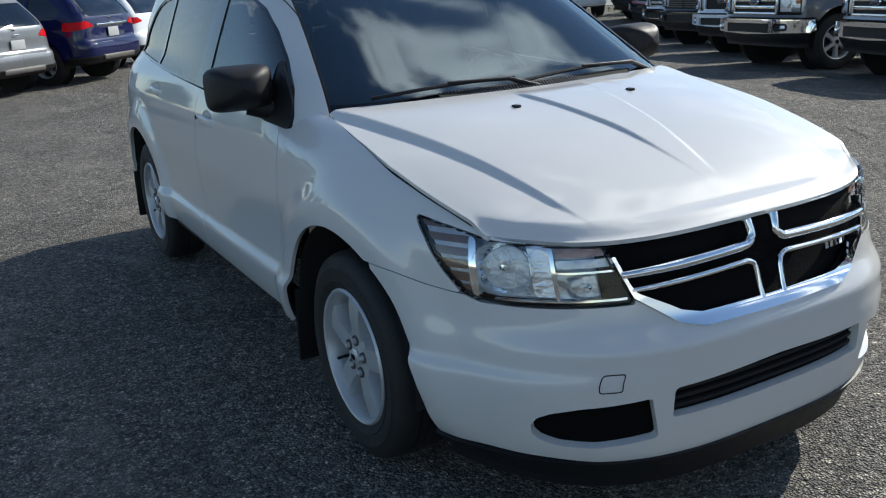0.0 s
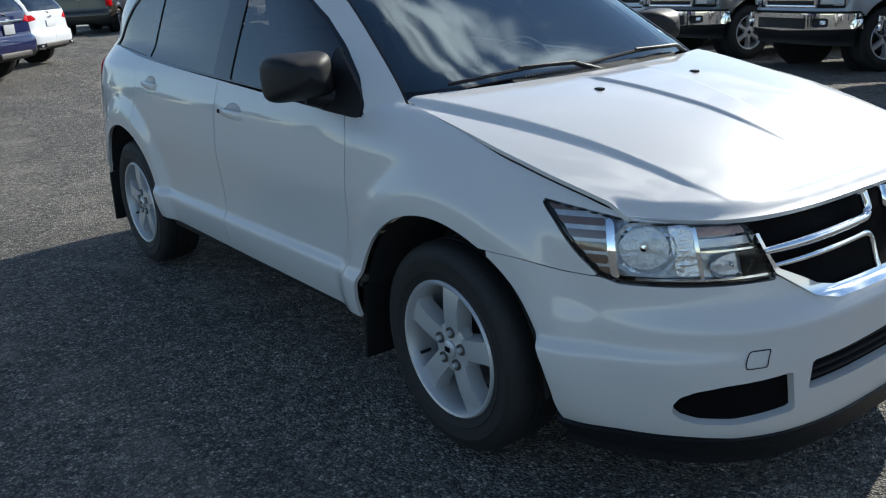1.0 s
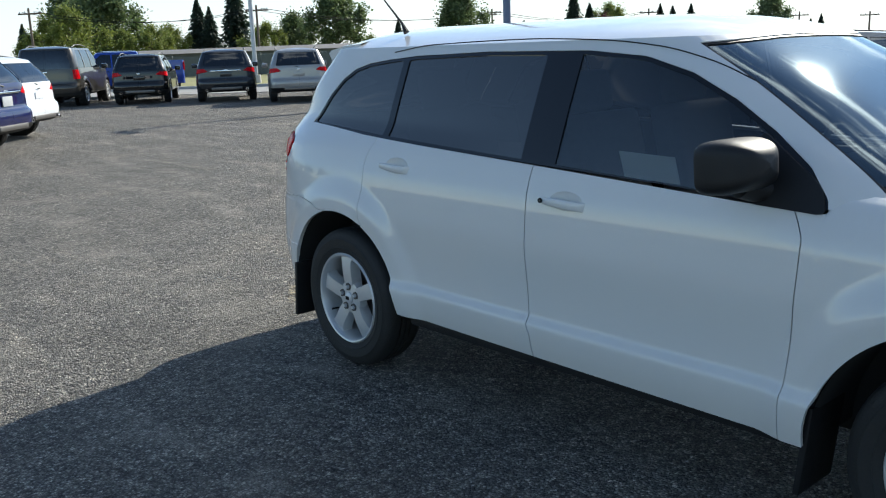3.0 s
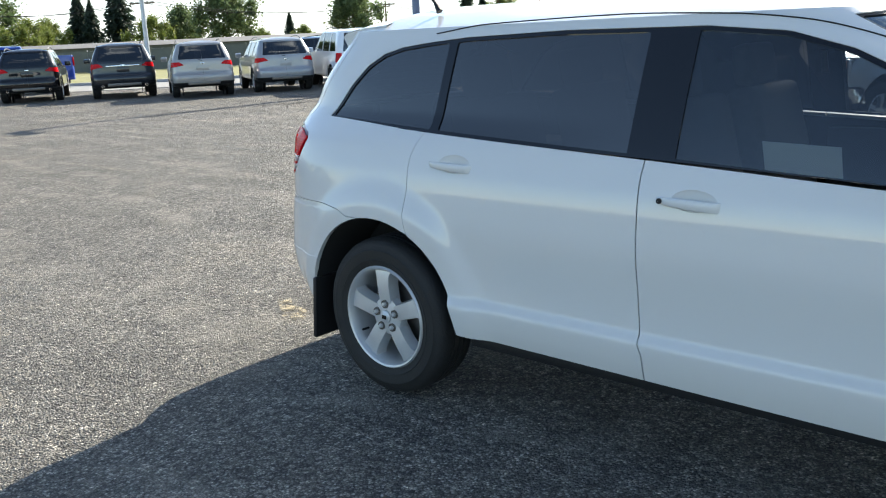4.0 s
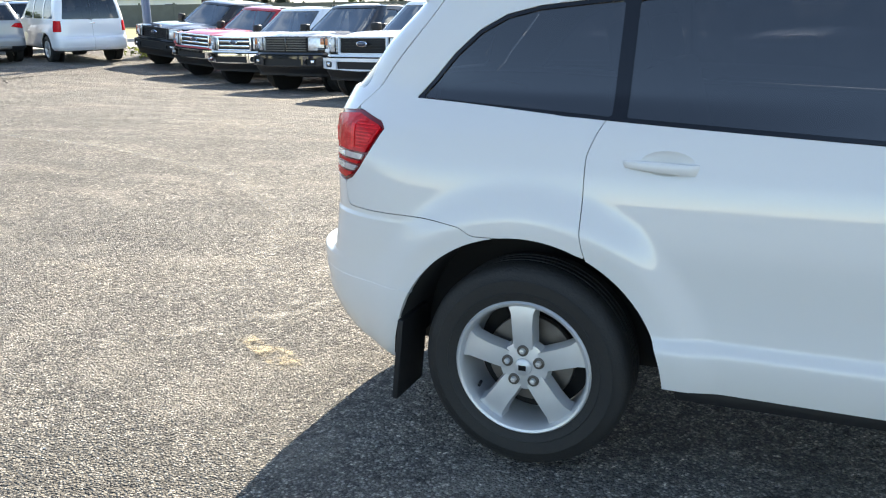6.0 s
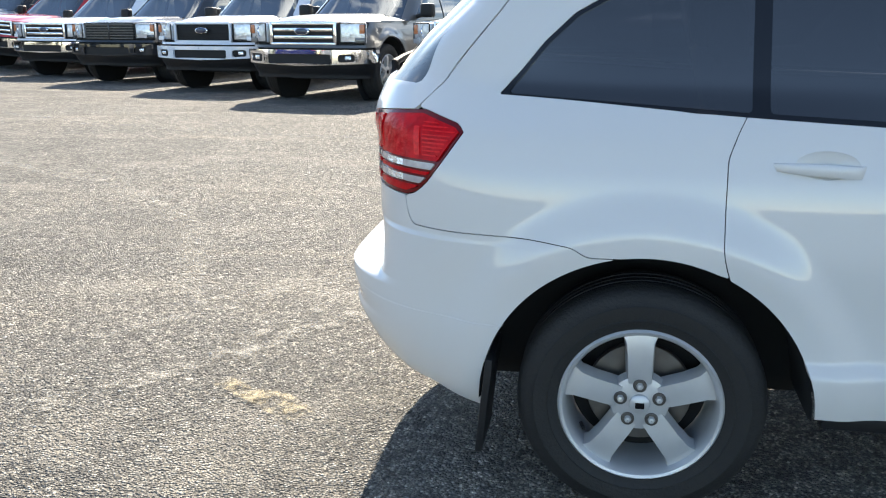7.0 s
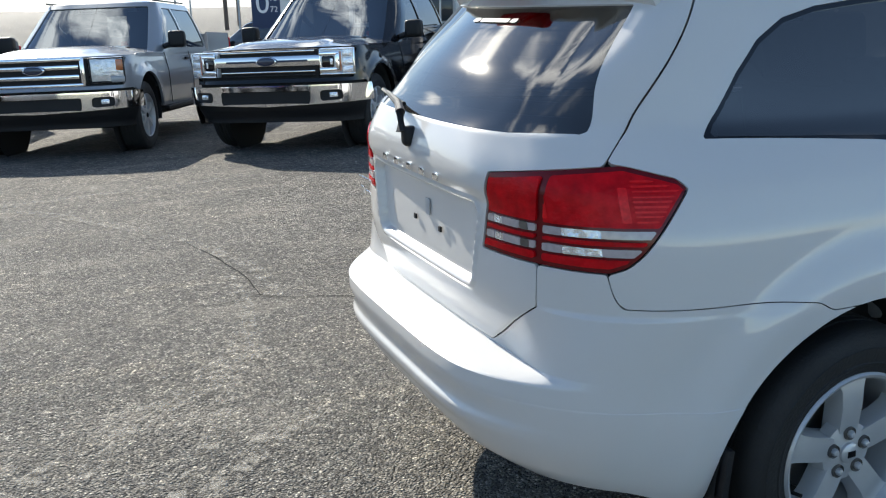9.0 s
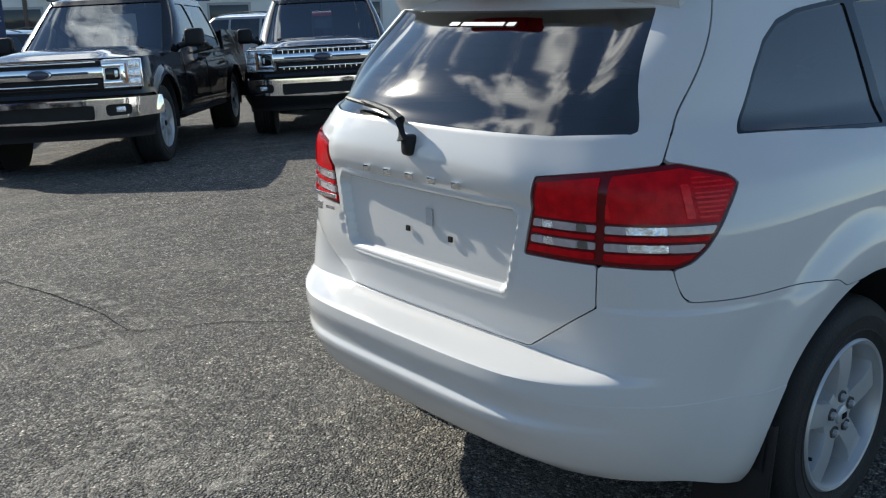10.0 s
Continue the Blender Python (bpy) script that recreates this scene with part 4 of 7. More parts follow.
def side_trim(side):
    p, n, a = TOP.grid(side * TOP.arc_x(1.12), side * TOP.arc_x(-2.05), 0.014, cab_low, 1.585, 44, push=-0.004)
    f = dlo_f(p) + 0.0005
    x = p[..., 0]
    lean = (p[..., 2] - 1.1) * 0.12
    for x0, x1 in ((-0.075, 0.80), (-1.150, -0.255), (-1.80, -1.195)):
        hole = np.maximum(dlo_f(p) + 0.016, np.maximum(x - x1 - lean * (x1 > 0.5) * -1.2, x0 - x))
        if x0 < -1.5:
            hole = dlo_f(p) + 0.014
            hole = np.maximum(hole, x - x1)
        f = np.maximum(f, -hole)
    return clip_grid(p, n, f, rim=0.006)


for name, x0, x1, mat, lab in (("front_window", -0.09, 0.83, M_FRONTGLASS, "clear front door window"), ("rear_window", -1.17, -0.24, M_TINT, "tinted rear door window"), ("quarter_window", -1.90, -1.18, M_TINT, "tinted quarter window")):
    for ob in both(name, side_glass(x0, x1), mat, lab):
        ob.visible_shadow = True
both("window_trim", side_trim, M_GLOSSBLACK, "black window surround and pillars")

# tailgate
PLATE = [(-1, 0.808), (0.335, 0.808), (0.352, 0.825), (0.392, 1.01), (0.375, 1.035), (-1, 1.035)]


def plate_f(p):
    return poly(np.abs(p[..., 1]), p[..., 2], PLATE)


def gate_low():
    p, n, a = LOW.grid(-1.15, 1.15, 0.008, 0.60, 1.2235, 104, rear=True)
    f = np.maximum(gate_f(p) + 0.0015, -(tail_lamp(p) - 0.002))
    q = plate_f(p)
    sink = 0.024 * ss(0.002, -0.012, q)
    ridge = 0.005 * ss(0.010, 0.003, np.abs(q - 0.009))
    p = p - n * (sink - ridge)[..., None]
    return clip_grid(p, n, f, rim=RIM)


def gate_high():
    p, n, a = TOP.grid(-1.2, 1.2, 0.012, 1.2235, 1.585, 30, rear=True)
    f = np.maximum(gate_f(p) + 0.003, -back_f(p))
    return clip_grid(p, n, f, rim=RIM)


gate = part("tailgate", join(gate_low(), gate_high()), M_WHITE, car, "white tailgate with a blank plate recess")
p, n, a = TOP.grid(-0.95, 0.95, 0.02, 1.18, 1.56, 24, push=-0.006, rear=True)
rear_glass = part("rear_glass", clip_grid(p, n, back_f(p) - 0.002, rim=0), M_TINT, gate, "tinted heated rear window")

# roof
def roof_side(side):
    m = 26
    a = np.linspace(0.0, TSPAN, 240) * side
    s = np.sign(a + 1e-9 * side) * TOP.s_at(np.abs(a))
    s = np.where(s == 0, side * 1e-6, s)
    x, y = TOP.outline(s, np.full(s.shape, 1.585))
    q = np.linspace(0, 1, m)[None] ** 1.4
    cx = np.clip(x, -1.5, -0.1)[:, None]
    px = x[:, None] + (cx - x[:, None]) * q
    py = y[:, None] * (1 - q)
    pz = 1.585 + 0.088 * (1 - (1 - q) ** 2.3) + 0.012 * ss(0.3, -0.6, px) * q
    p = np.stack([px, py, pz], -1)
    n = np.zeros_like(p) + [0, 0, 1.0]
    return clip_grid(p, n, None, rim=0.0)


roof = part("roof", join(roof_side(1), roof_side(-1)), M_WHITE, car, sharp=60)


def top_y(x, z):
    """Half width of the cabin at (x, z), round the corner of the windscreen too."""
    xs, ys = TOP.outline(np.linspace(0.02, 2.2, 500), np.full(500, z))
    return float(np.interp(-x, -xs, -ys))


def roof_rail(side):
    pts = []
    for xx in np.linspace(0.62, -1.28, 40):
        zz = float(keys((0.70, 1.40), (0.45, 1.505), (0.25, 1.556), (0.0, 1.583), (-0.4, 1.597), (-1.0, 1.588), (-1.28, 1.560))(xx))
        pts.append((xx, -side * (top_y(xx, min(zz, 1.585)) + 0.002), zz))
    return tube(pts, 0.0026, 6)


both("door_seal_line", roof_rail, M_DARK, "dark roof door seam")
part("antenna", tube([(-1.45, -0.42, 1.655), (-1.48, -0.42, 1.70), (-1.66, -0.42, 1.86)], [0.016, 0.007, 0.003]), M_BLACK, car, "short black roof antenna")

# spoiler with high brake lamp
sv, sh = [], []
prof = [(-1.70, 1.630), (-1.85, 1.622), (-1.975, 1.600), (-1.995, 1.585), (-1.985, 1.570), (-1.93, 1.556), (-1.85, 1.55)]
for j, yy in enumerate(np.linspace(-0.575, 0.575, 41)):
    k = (abs(yy) / 0.575)
    for i, (xx, zz) in enumerate(prof):
        under = (0.0, 0.0, 0.0, 0.0, 0.3, 0.8, 1.0)[i]
        sv.append((xx - 0.045 * (1 - k * k) + 0.07 * k ** 3 + 0.05 * under * k ** 2, yy * (1 - 0.03 * under), zz - 0.040 * k ** 2.4 + 0.018 - 0.11 * under * k ** 3))
for j in range(40):
    for i in range(6):
        sh.append((j * 7 + i, j * 7 + i + 1, (j + 1) * 7 + i + 1, (j + 1) * 7 + i))
spoiler = part("roof_spoiler", join((sv, sh), ([sv[i] for i in range(7)], [tuple(range(7))]), ([sv[-7 + i] for i in range(7)], [tuple(range(6, -1, -1))])), M_WHITE, gate, "white roof spoiler")
part("brake_lamp", box(0.06, 0.30, 0.046, (-2.036, 0.0, 1.594), 0.014, 3), M_RED, spoiler, "red high-mounted brake lamp")


# tail lamps
def lamp_part(side, test, push, rim=0.012, step=0.008):
    p, n, a = LOW.grid(side * (SPAN - 1.25), side * (SPAN - 0.33), step, 0.88, 1.20, 70, push=push)
    return clip_grid(p, n, np.maximum(tail_lamp(p) + 0.001, test(p, SPAN - a)), rim=rim)


def inside(p, grow=0.013):
    return np.maximum(tail_lamp(p) + grow, 0.010 - np.abs(np.abs(p[..., 1]) - 0.617))


STRIPS = ((0.445, 0.482, "c"), (0.485, 0.515, "r"), (0.515, 0.575, "c"), (0.577, 0.602, "k"), (0.628, 0.688, "c"), (0.690, 0.78, "r"), (0.783, 1.02, "c"))
for side in (1, -1):
    tl = part("tail_lamp", lamp_part(side, lambda p, u: -1 + 0 * u, -0.004, 0.03), M_DEEPRED, car, "red and clear tail lamp with a dark border")
    part("red_lens", lamp_part(side, lambda p, u: np.maximum(inside(p), 1.030 - p[..., 2]), 0.004), M_RED, tl, "bright red lens")
    part("lower_lens", lamp_part(side, lambda p, u: np.maximum(inside(p), p[..., 2] - 0.955), 0.003), M_RED, tl)
    part("middle_lens", lamp_part(side, lambda p, u: np.maximum(inside(p), np.abs(p[..., 2] - 0.9925) - 0.005), 0.003), M_RED, tl)
    for zc in (1.0135, 0.971):
        part("clear_strip", lamp_part(side, lambda p, u: np.maximum(inside(p), np.abs(p[..., 2] - zc) - 0.0090), 0.0018, 0.008, 0.006), M_CLEAR, tl)
        for u0, u1, mark in STRIPS:
            part("clear_lens", lamp_part(side, lambda p, u: np.maximum(np.maximum(inside(p), np.abs(p[..., 2] - zc) - 0.0095), np.maximum(u0 - u, u - u1)), 0.003, 0.008, 0.005), {"c": M_CLEAR, "r": M_REFLECT, "k": M_STEEL}[mark], tl, "clear reverse lens" if mark != "k" else "")
    for zz in np.linspace(1.045, 1.135, 9):
        part("lens_rib", lamp_part(side, lambda p, u: np.maximum(np.maximum(inside(p, 0.020), np.abs(p[..., 2] - zz) - 0.0026), 0.862 - u), 0.0065, 0.004), M_FACET, tl)
    part("lens_prism", lamp_part(side, lambda p, u: np.maximum(np.maximum(inside(p, 0.018), np.abs(u - 0.843) - 0.011), np.abs(p[..., 2] - 1.082) - 0.040), 0.0066, 0.003, 0.005), M_FACET, tl)
    part("lens_prism", lamp_part(side, lambda p, u: np.maximum(np.maximum(inside(p, 0.016), np.abs(u - 0.655) - 0.007), np.abs(p[..., 2] - 1.086) - 0.046), 0.0062, 0.003, 0.005), M_FACET, tl)

# rear bumper
def rear_bumper():
    p, n, a = LOW.grid(-(SPAN - AX(-1.5)), SPAN - AX(-1.5), 0.013, 0.22, 0.93, 300, rear=True)
    x, z = p[..., 0], p[..., 2]
    f = np.maximum(true(z - R_SEAM(x), p) + GAP, -arch(x, z))
    f = np.maximum(np.maximum(f, -(gate_f(p) - 0.002)), -(tail_lamp(p) - 0.002))
    notch = 0.024 * (1 - ss(0.05, 0.10, np.abs(p[..., 1] + 0.42)))
    f = np.maximum(f, 0.278 + 0.058 * ss(-1.80, -2.12, x) + notch - z)
    return clip_grid(p, n, f, rim=0.02)


rbump = part("rear_bumper", rear_bumper(), M_WHITE, car, sharp=26)
part("exhaust", tube([(-1.9, -0.42, 0.30), (-2.10, -0.42, 0.297), (-2.16, -0.42, 0.292)], 0.026, 12), M_UNDERSIDE, car, "steel exhaust tip")

# wiper, badges, plate bolts at the rear
wiper = part("rear_wiper", join(box(0.045, 0.042, 0.06, (-2.335, 0.0, 1.165), 0.018, 3), tube([(-2.36, 0.0, 1.18), (-2.355, 0.015, 1.235), (-2.332, 0.09, 1.252), (-2.318, 0.17, 1.260), (-2.302, 0.26, 1.268)], [0.017, 0.015, 0.012, 0.010, 0.007])), M_BLACK, gate, "black rear wiper")
part("wiper_blade", tube([(-2.314, 0.09, 1.248), (-2.300, 0.22, 1.256), (-2.274, 0.38, 1.266)], 0.007, 6), M_BLACK, wiper)
for k in range(5):
    yy = 0.205 - 0.100 * k
    part("badge_bar", box(0.006, 0.034, 0.020, (-2.338, yy, 1.076), 0.002), M_CHROME, gate, "chrome badge letter")
part("badge_bar", box(0.004, 0.13, 0.014, (-2.322, 0.47, 0.955), 0.001), M_CHROME, gate)
part("badge_bar", box(0.004, 0.035, 0.024, (-2.322, 0.50, 0.915), 0.001), M_CHROME, gate)
part("badge_bar", box(0.004, 0.05, 0.010, (-2.322, 0.44, 0.915), 0.001), M_CHROME, gate)
for yy in (-0.12, 0.07):
    part("plate_bolt", box(0.006, 0.017, 0.017, (-2.296, yy, 0.906), 0.002), M_BLACK, gate, "black plate clip")
part("sticker_mark", box(0.003, 0.030, 0.050, (-2.2945, -0.028, 0.955), 0.001, 1), M_PLATEMARK, gate, "grey adhesive mark")

for a0, a1 in ((-0.058, -0.030), (-0.024, 0.028), (0.034, 0.052)):
    p, n, a = TOP.grid(a0, a1, 0.006, 1.482, 1.492, 3, push=-0.003, rear=True)
    part("window_decal", clip_grid(p, n, None, rim=0), M_PAPER, rear_glass, "small white window decal")
for k in range(8):
    p, n, a = TOP.grid(-0.60, 0.60, 0.02, 1.235 + 0.033 * k, 1.2365 + 0.033 * k, 2, push=-0.0085, rear=True)
    part("heater_line", clip_grid(p, n, back_f_raw(p) + 0.02, rim=0), M_TRIM, rear_glass)

# inner body that closes the gaps
def inner(side):
    p, n, a = LOW.grid(0.02 * side, side * (SPAN - 0.01), 0.03, 0.30, lambda x, a: low_top(x, a) - 0.012, 30, push=-0.024)
    f0 = np.maximum(p[..., 0] + 2.24, 0.78 - p[..., 2])
    f0 = np.maximum(f0, np.abs(p[..., 1]) - 0.42)
    f = np.maximum(-arch(p[..., 0], p[..., 2], ARCH + 0.004), 0.36 - p[..., 2] + 0 * a)
    f = np.maximum(f, -np.minimum(poly(a, p[..., 2], LAMP), poly(a, p[..., 2], GRILLE)) - 0.0)
    f = np.maximum(f, -np.minimum(poly(a, p[..., 2], FOG) - 0.0, poly(a, p[..., 2], INTAKE)))
    return clip_grid(p, n, np.maximum(f, -f0), rim=0)


both("inner_body", inner, M_DARK)
for side in (1, -1):
    part("side_sill", box(1.90, 0.10, 0.06, (-0.005, -side * 0.832, 0.345), 0.02), M_BLACK, car, "black plastic side sill")
    for cx in (FX, RX):
        geo = lathe([(ARCH + 0.002, 0.0), (ARCH - 0.004, 0.02), (ARCH - 0.004, 0.30), (0.05, 0.30)], 48)
        geo = ([(v[0], v[1], v[2]) for v in geo[0]], [q for q in geo[1] if max(geo[0][i][2] for i in q) > 0.03])
        m = pose(cx, -0.893, WZ) if side > 0 else pose(cx, 0.893, WZ, 0, 0, 180)
        part("wheel_liner", moved(geo, m), M_DARK, car)
        flap = box(0.022, 0.22, 0.30, (0, 0, 0), 0.006)
        part("mud_flap", moved(flap, pose(cx - ARCH - 0.005 + (0.0 if cx > 0 else 0.02), -side * 0.80, 0.325, 0, 6, 0)), M_BLACK, car, "black rubber mud flap")
part("underbody", box(4.3, 1.10, 0.12, (0.0, 0, 0.33), 0.03), M_DARK, car)
part("axle", tube([(RX, -0.7, WZ), (RX, 0.7, WZ)], 0.05), M_DARK, car)

for cx, turn in ((FX, 84.0), (RX, 92.0)):
    for side in (1, -1):
        w = new("wheel")
        w.parent = car
        m = pose(cx, -side * 0.782, WZ + 0.008)
        w.matrix_basis = m if side > 0 else m @ pose(0, 0, 0, 0, 0, 180)
        wheel_parts(w, turn=turn)

# door handles and mirrors
def handle(xf, zf, side):
    """A flat strap that bows out from the door, square at its front end."""
    vs, fs, ring_n, steps = [], [], 12, 14
    for i in range(steps + 1):
        t = i / steps
        x = xf - 0.225 * t
        zc = zf + 0.010 * t
        y = float(car_width(np.array(x), np.array(zc)))
        out_ = 0.024 * (math.sin(math.pi * min(1, max(0, 0.06 + 0.90 * t))) ** 0.45) if 0 < i < steps else 0.002
        hh = 0.0175 * (1 - 0.45 * t ** 3)
        for k in range(ring_n):
            b = 2 * math.pi * k / ring_n
            c, sn = math.cos(b), math.sin(b)
            vs.append((x, -side * (y - 0.004 + out_ * (0.5 + 0.5 * math.copysign(abs(c) ** 0.5, c))), zc + hh * math.copysign(abs(sn) ** 0.55, sn)))
    for i in range(steps):
        for k in range(ring_n):
            q = (i * ring_n + k, i * ring_n + (k + 1) % ring_n, (i + 1) * ring_n + (k + 1) % ring_n, (i + 1) * ring_n + k)
            fs.append(q if side > 0 else q[::-1])
    fs += [tuple(range(ring_n)), tuple(range(len(vs) - 1, len(vs) - 1 - ring_n, -1))]
    return vs, fs


def hand_cup(xc, zc, side):
    """The hollow in the door behind a handle."""
    p, n, a = LOW.grid(side * AX(xc + 0.10), side * AX(xc - 0.10), 0.006, zc - 0.05, zc + 0.05, 30)
    e = cup_f(p[..., 0], p[..., 2], xc, zc)
    return clip_grid(p - n * (0.018 * np.clip(-e / 0.036, 0, 1) ** 0.6)[..., None], n, e - 0.001, rim=0)


for side, door in zip((1, -1), doors):
    part("door_handle", handle(0.107, 0.988, side), M_WHITE, door, "white door handle", sharp=50)
    part("lock", moved(lathe([(0.001, -0.002), (0.009, -0.001), (0.010, 0.004)], 14), pose(-0.098, -side * 0.912, 0.998) if side > 0 else pose(-0.098, 0.912, 0.998, 0, 0, 180)), M_BLACK, door)
    part("handle_recess", hand_cup(*CUPS[0], side), M_WHITE, door)
for side, door in zip((1, -1), rear_doors):
    part("door_handle", handle(-0.918, 1.042, side), M_WHITE, door, "white door handle", sharp=50)
    part("handle_recess", hand_cup(*CUPS[1], side), M_WHITE, door)

for side in (1, -1):
    shell = [[], []]
    n1, n2 = 56, 26
    for i in range(n1):
        a = 2 * math.pi * i / n1
        c, s = math.cos(a), math.sin(a)
        ex = 0.42
        yy, zz = math.copysign(abs(c) ** ex, c) * 0.125, math.copysign(abs(s) ** ex, s) * 0.083
        for j in range(n2):
            t = j / (n2 - 1)
            k = (1 - (max(0.0, t - 0.18) / 0.82) ** 2.2) ** 0.5 if t < 1 else 0.0
            k = k if t > 0.18 else 0.94 + 0.06 * (t / 0.18) ** 0.5
            shell[0].append((-0.055 + 0.185 * t, yy * k - 0.02 * t * side * -1 * 0, zz * k + 0.012 * t * (1 if zz > 0 else 0.2)))
    for i in range(n1):
        for j in range(n2 - 1):
            i2 = (i + 1) % n1
            shell[1].append((i * n2 + j, i * n2 + j + 1, i2 * n2 + j + 1, i2 * n2 + j))
    geo = moved(shell, pose(0.732, -side * 0.942, 1.193, 0, -4, side * -8))
    mir = part("door_mirror", geo, M_BLACK, car, "black plastic door mirror")
    part("mirror_glass", moved(box(0.006, 0.215, 0.135, (-0.052, 0, 0), 0.003), pose(0.732, -side * 0.942, 1.193, 0, -4, side * -8)), M_CHROME, mir)
    part("mirror_arm", tube([(0.74, -side * 0.91, 1.135), (0.76, -side * 0.87, 1.115), (0.79, -side * 0.82, 1.105)], [0.045, 0.038, 0.034], 12), M_BLACK, mir)
    tri = [(0.985, 1.056), (0.95, 1.135), (0.72, 1.29), (0.735, 1.072)]
    geo = prism(rounded(tri, 0.03), -0.006, 0.006)
    vs = [(x, -side * (top_y(x, z) + 0.002 + y), z) for x, y, z in geo[0]]
    part("mirror_base", (vs, geo[1]), M_BLACK, mir)

# wipers on the windscreen
def on_screen(y, z, off=0.02):
    xs, ys = TOP.outline(np.linspace(-1, 1, 801), np.full(801, z))
    x = float(np.interp(y, -ys[::-1] if False else np.sort(ys), xs[np.argsort(ys)]))
    return (x + off, y, z + off * 0.7)


for y0, y1 in ((-0.62, -0.05), (-0.02, 0.55)):
    blade = [on_screen(y0 + (y1 - y0) * t, 1.146 + 0.012 * t + 0.010 * math.sin(3 * t), 0.014) for t in np.linspace(0, 1, 10)]
    wp = part("windscreen_wiper", tube(blade, 0.007, 6), M_BLACK, car, "black windscreen wiper")
    arm = [(hood_back(np.array(y1 + 0.06)) - 0.04, y1 + 0.10, 1.125), on_screen(y1 - 0.04, 1.152, 0.028), on_screen((y0 + y1) / 2, 1.162, 0.026)]
    part("wiper_arm", tube(arm, [0.012, 0.008, 0.006], 8), M_BLACK, wp)

# interior
def seat(x, y, back=True):
    s = part("seat", join(box(0.50, 0.50, 0.16, (x, y, 0.66), 0.05, 3), moved(box(0.14, 0.50, 0.62, (0, 0, 0), 0.05, 3), pose(x - 0.27, y, 0.98, 0, -14, 0))), M_SEAT, car, "grey cloth seat")
    part("headrest", moved(box(0.10, 0.27, 0.18, (0, 0, 0), 0.04, 3), pose(x - 0.38, y, 1.37, 0, -10, 0)), M_SEAT, s)
    for k in (-0.05, 0.05):
        part("headrest_post", tube([(x - 0.35, y + k, 1.24), (x - 0.375, y + k, 1.32)], 0.006, 6), M_CHROME, s)


for sx, sy in ((0.05, -0.36), (0.05, 0.36), (-0.85, -0.38), (-0.85, 0.38)):
    seat(sx, sy)
dash = part("dashboard", moved(box(0.52, 1.42, 0.30, (0.86, 0, 0.98), 0.07, 3), pose(0, 0, 0)), M_TRIM, car, "dark grey dashboard")
ring_geo = [[], []]
for i in range(36):
    a = 2 * math.pi * i / 36
    for j in range(8):
        b = 2 * math.pi * j / 8
        r = 0.18 + 0.014 * math.cos(b)
        ring_geo[0].append((0.014 * math.sin(b), r * math.cos(a), r * math.sin(a)))
for i in range(36):
    for j in range(8):
        ring_geo[1].append((i * 8 + j, i * 8 + (j + 1) % 8, ((i + 1) % 36) * 8 + (j + 1) % 8, ((i + 1) % 36) * 8 + j))
part("steering_wheel", join(moved(ring_geo, pose(0.50, 0.36, 1.03, 0, -24, 0)), moved(box(0.05, 0.34, 0.07, (0, 0, 0), 0.02), pose(0.515, 0.36, 1.03, 0, -24, 0))), M_TRIM, car)
for side in (1, -1):
    part("door_card", box(1.02, 0.05, 0.52, (0.36, -side * 0.80, 0.80), 0.02), M_TRIM, car, "dark grey door card")
    part("pillar_trim", tube([(0.95, -side * 0.74, 1.10), (0.62, -side * 0.665, 1.36), (0.36, -side * 0.60, 1.50)], [0.035, 0.03, 0.028], 8), M_SEAT, car, "pale grey pillar trim")
    part("belt_guide", moved(box(0.03, 0.012, 0.10, (0, 0, 0), 0.004), pose(-0.15, -side * 0.70, 1.36, 14, 0, 0)), M_SEAT, car)
part("cabin_floor", box(1.86, 1.5, 0.04, (0.0, 0, 0.52), 0.01), M_TRIM, car)
part("cargo_trim", box(0.75, 1.12, 0.40, (-1.72, 0, 0.80), 0.03), M_TRIM, car)
part("headliner", box(1.9, 1.12, 0.02, (-0.75, 0, 1.575), 0.008), M_SEAT, car)
part("inner_mirror", moved(box(0.03, 0.24, 0.06, (0.42, 0, 1.48), 0.02), pose(0, 0, 0)), M_TRIM, car)
part("paper_tag", moved(box(0.235, 0.002, 0.105, (0, 0, 0), 0), pose(0.315, -0.795, 1.142, 22, 2, 0)), M_PAPER, car, "white price sheet inside the window")


# ---- parked vehicles ----
def slope(x, y):
    """Height of the lot, which falls away gently under the row of pickups."""
    return -0.045 * max(0.0, y - 6.5) * float(ss(-22, -13, x)) * (1 - 0.5 * float(ss(16, 30, y)))


def standing(x, y, heading):
    """A pose on the lot, tilted with its slope."""
    h = radians(heading)
    d = Vector((math.cos(h), math.sin(h), 0))
    l = Vector((-d.y, d.x, 0))
    at = lambda v: Vector((x + v.x, y + v.y, slope(x + v.x, y + v.y)))
    f = (at(d * 1.8) - at(d * -1.8)).normalized()
    s = (at(l * 0.9) - at(l * -0.9)).normalized()
    u = f.cross(s).normalized()
    s = u.cross(f)
    m = Matrix.Identity(4)
    for i, c in enumerate((f, s, u)):
        m.col[i][:3] = c
    c = (at(d * 1.8) + at(d * -1.8)) / 2
    m.col[3][:3] = (c.x, c.y, c.z - 0.002)
    return m


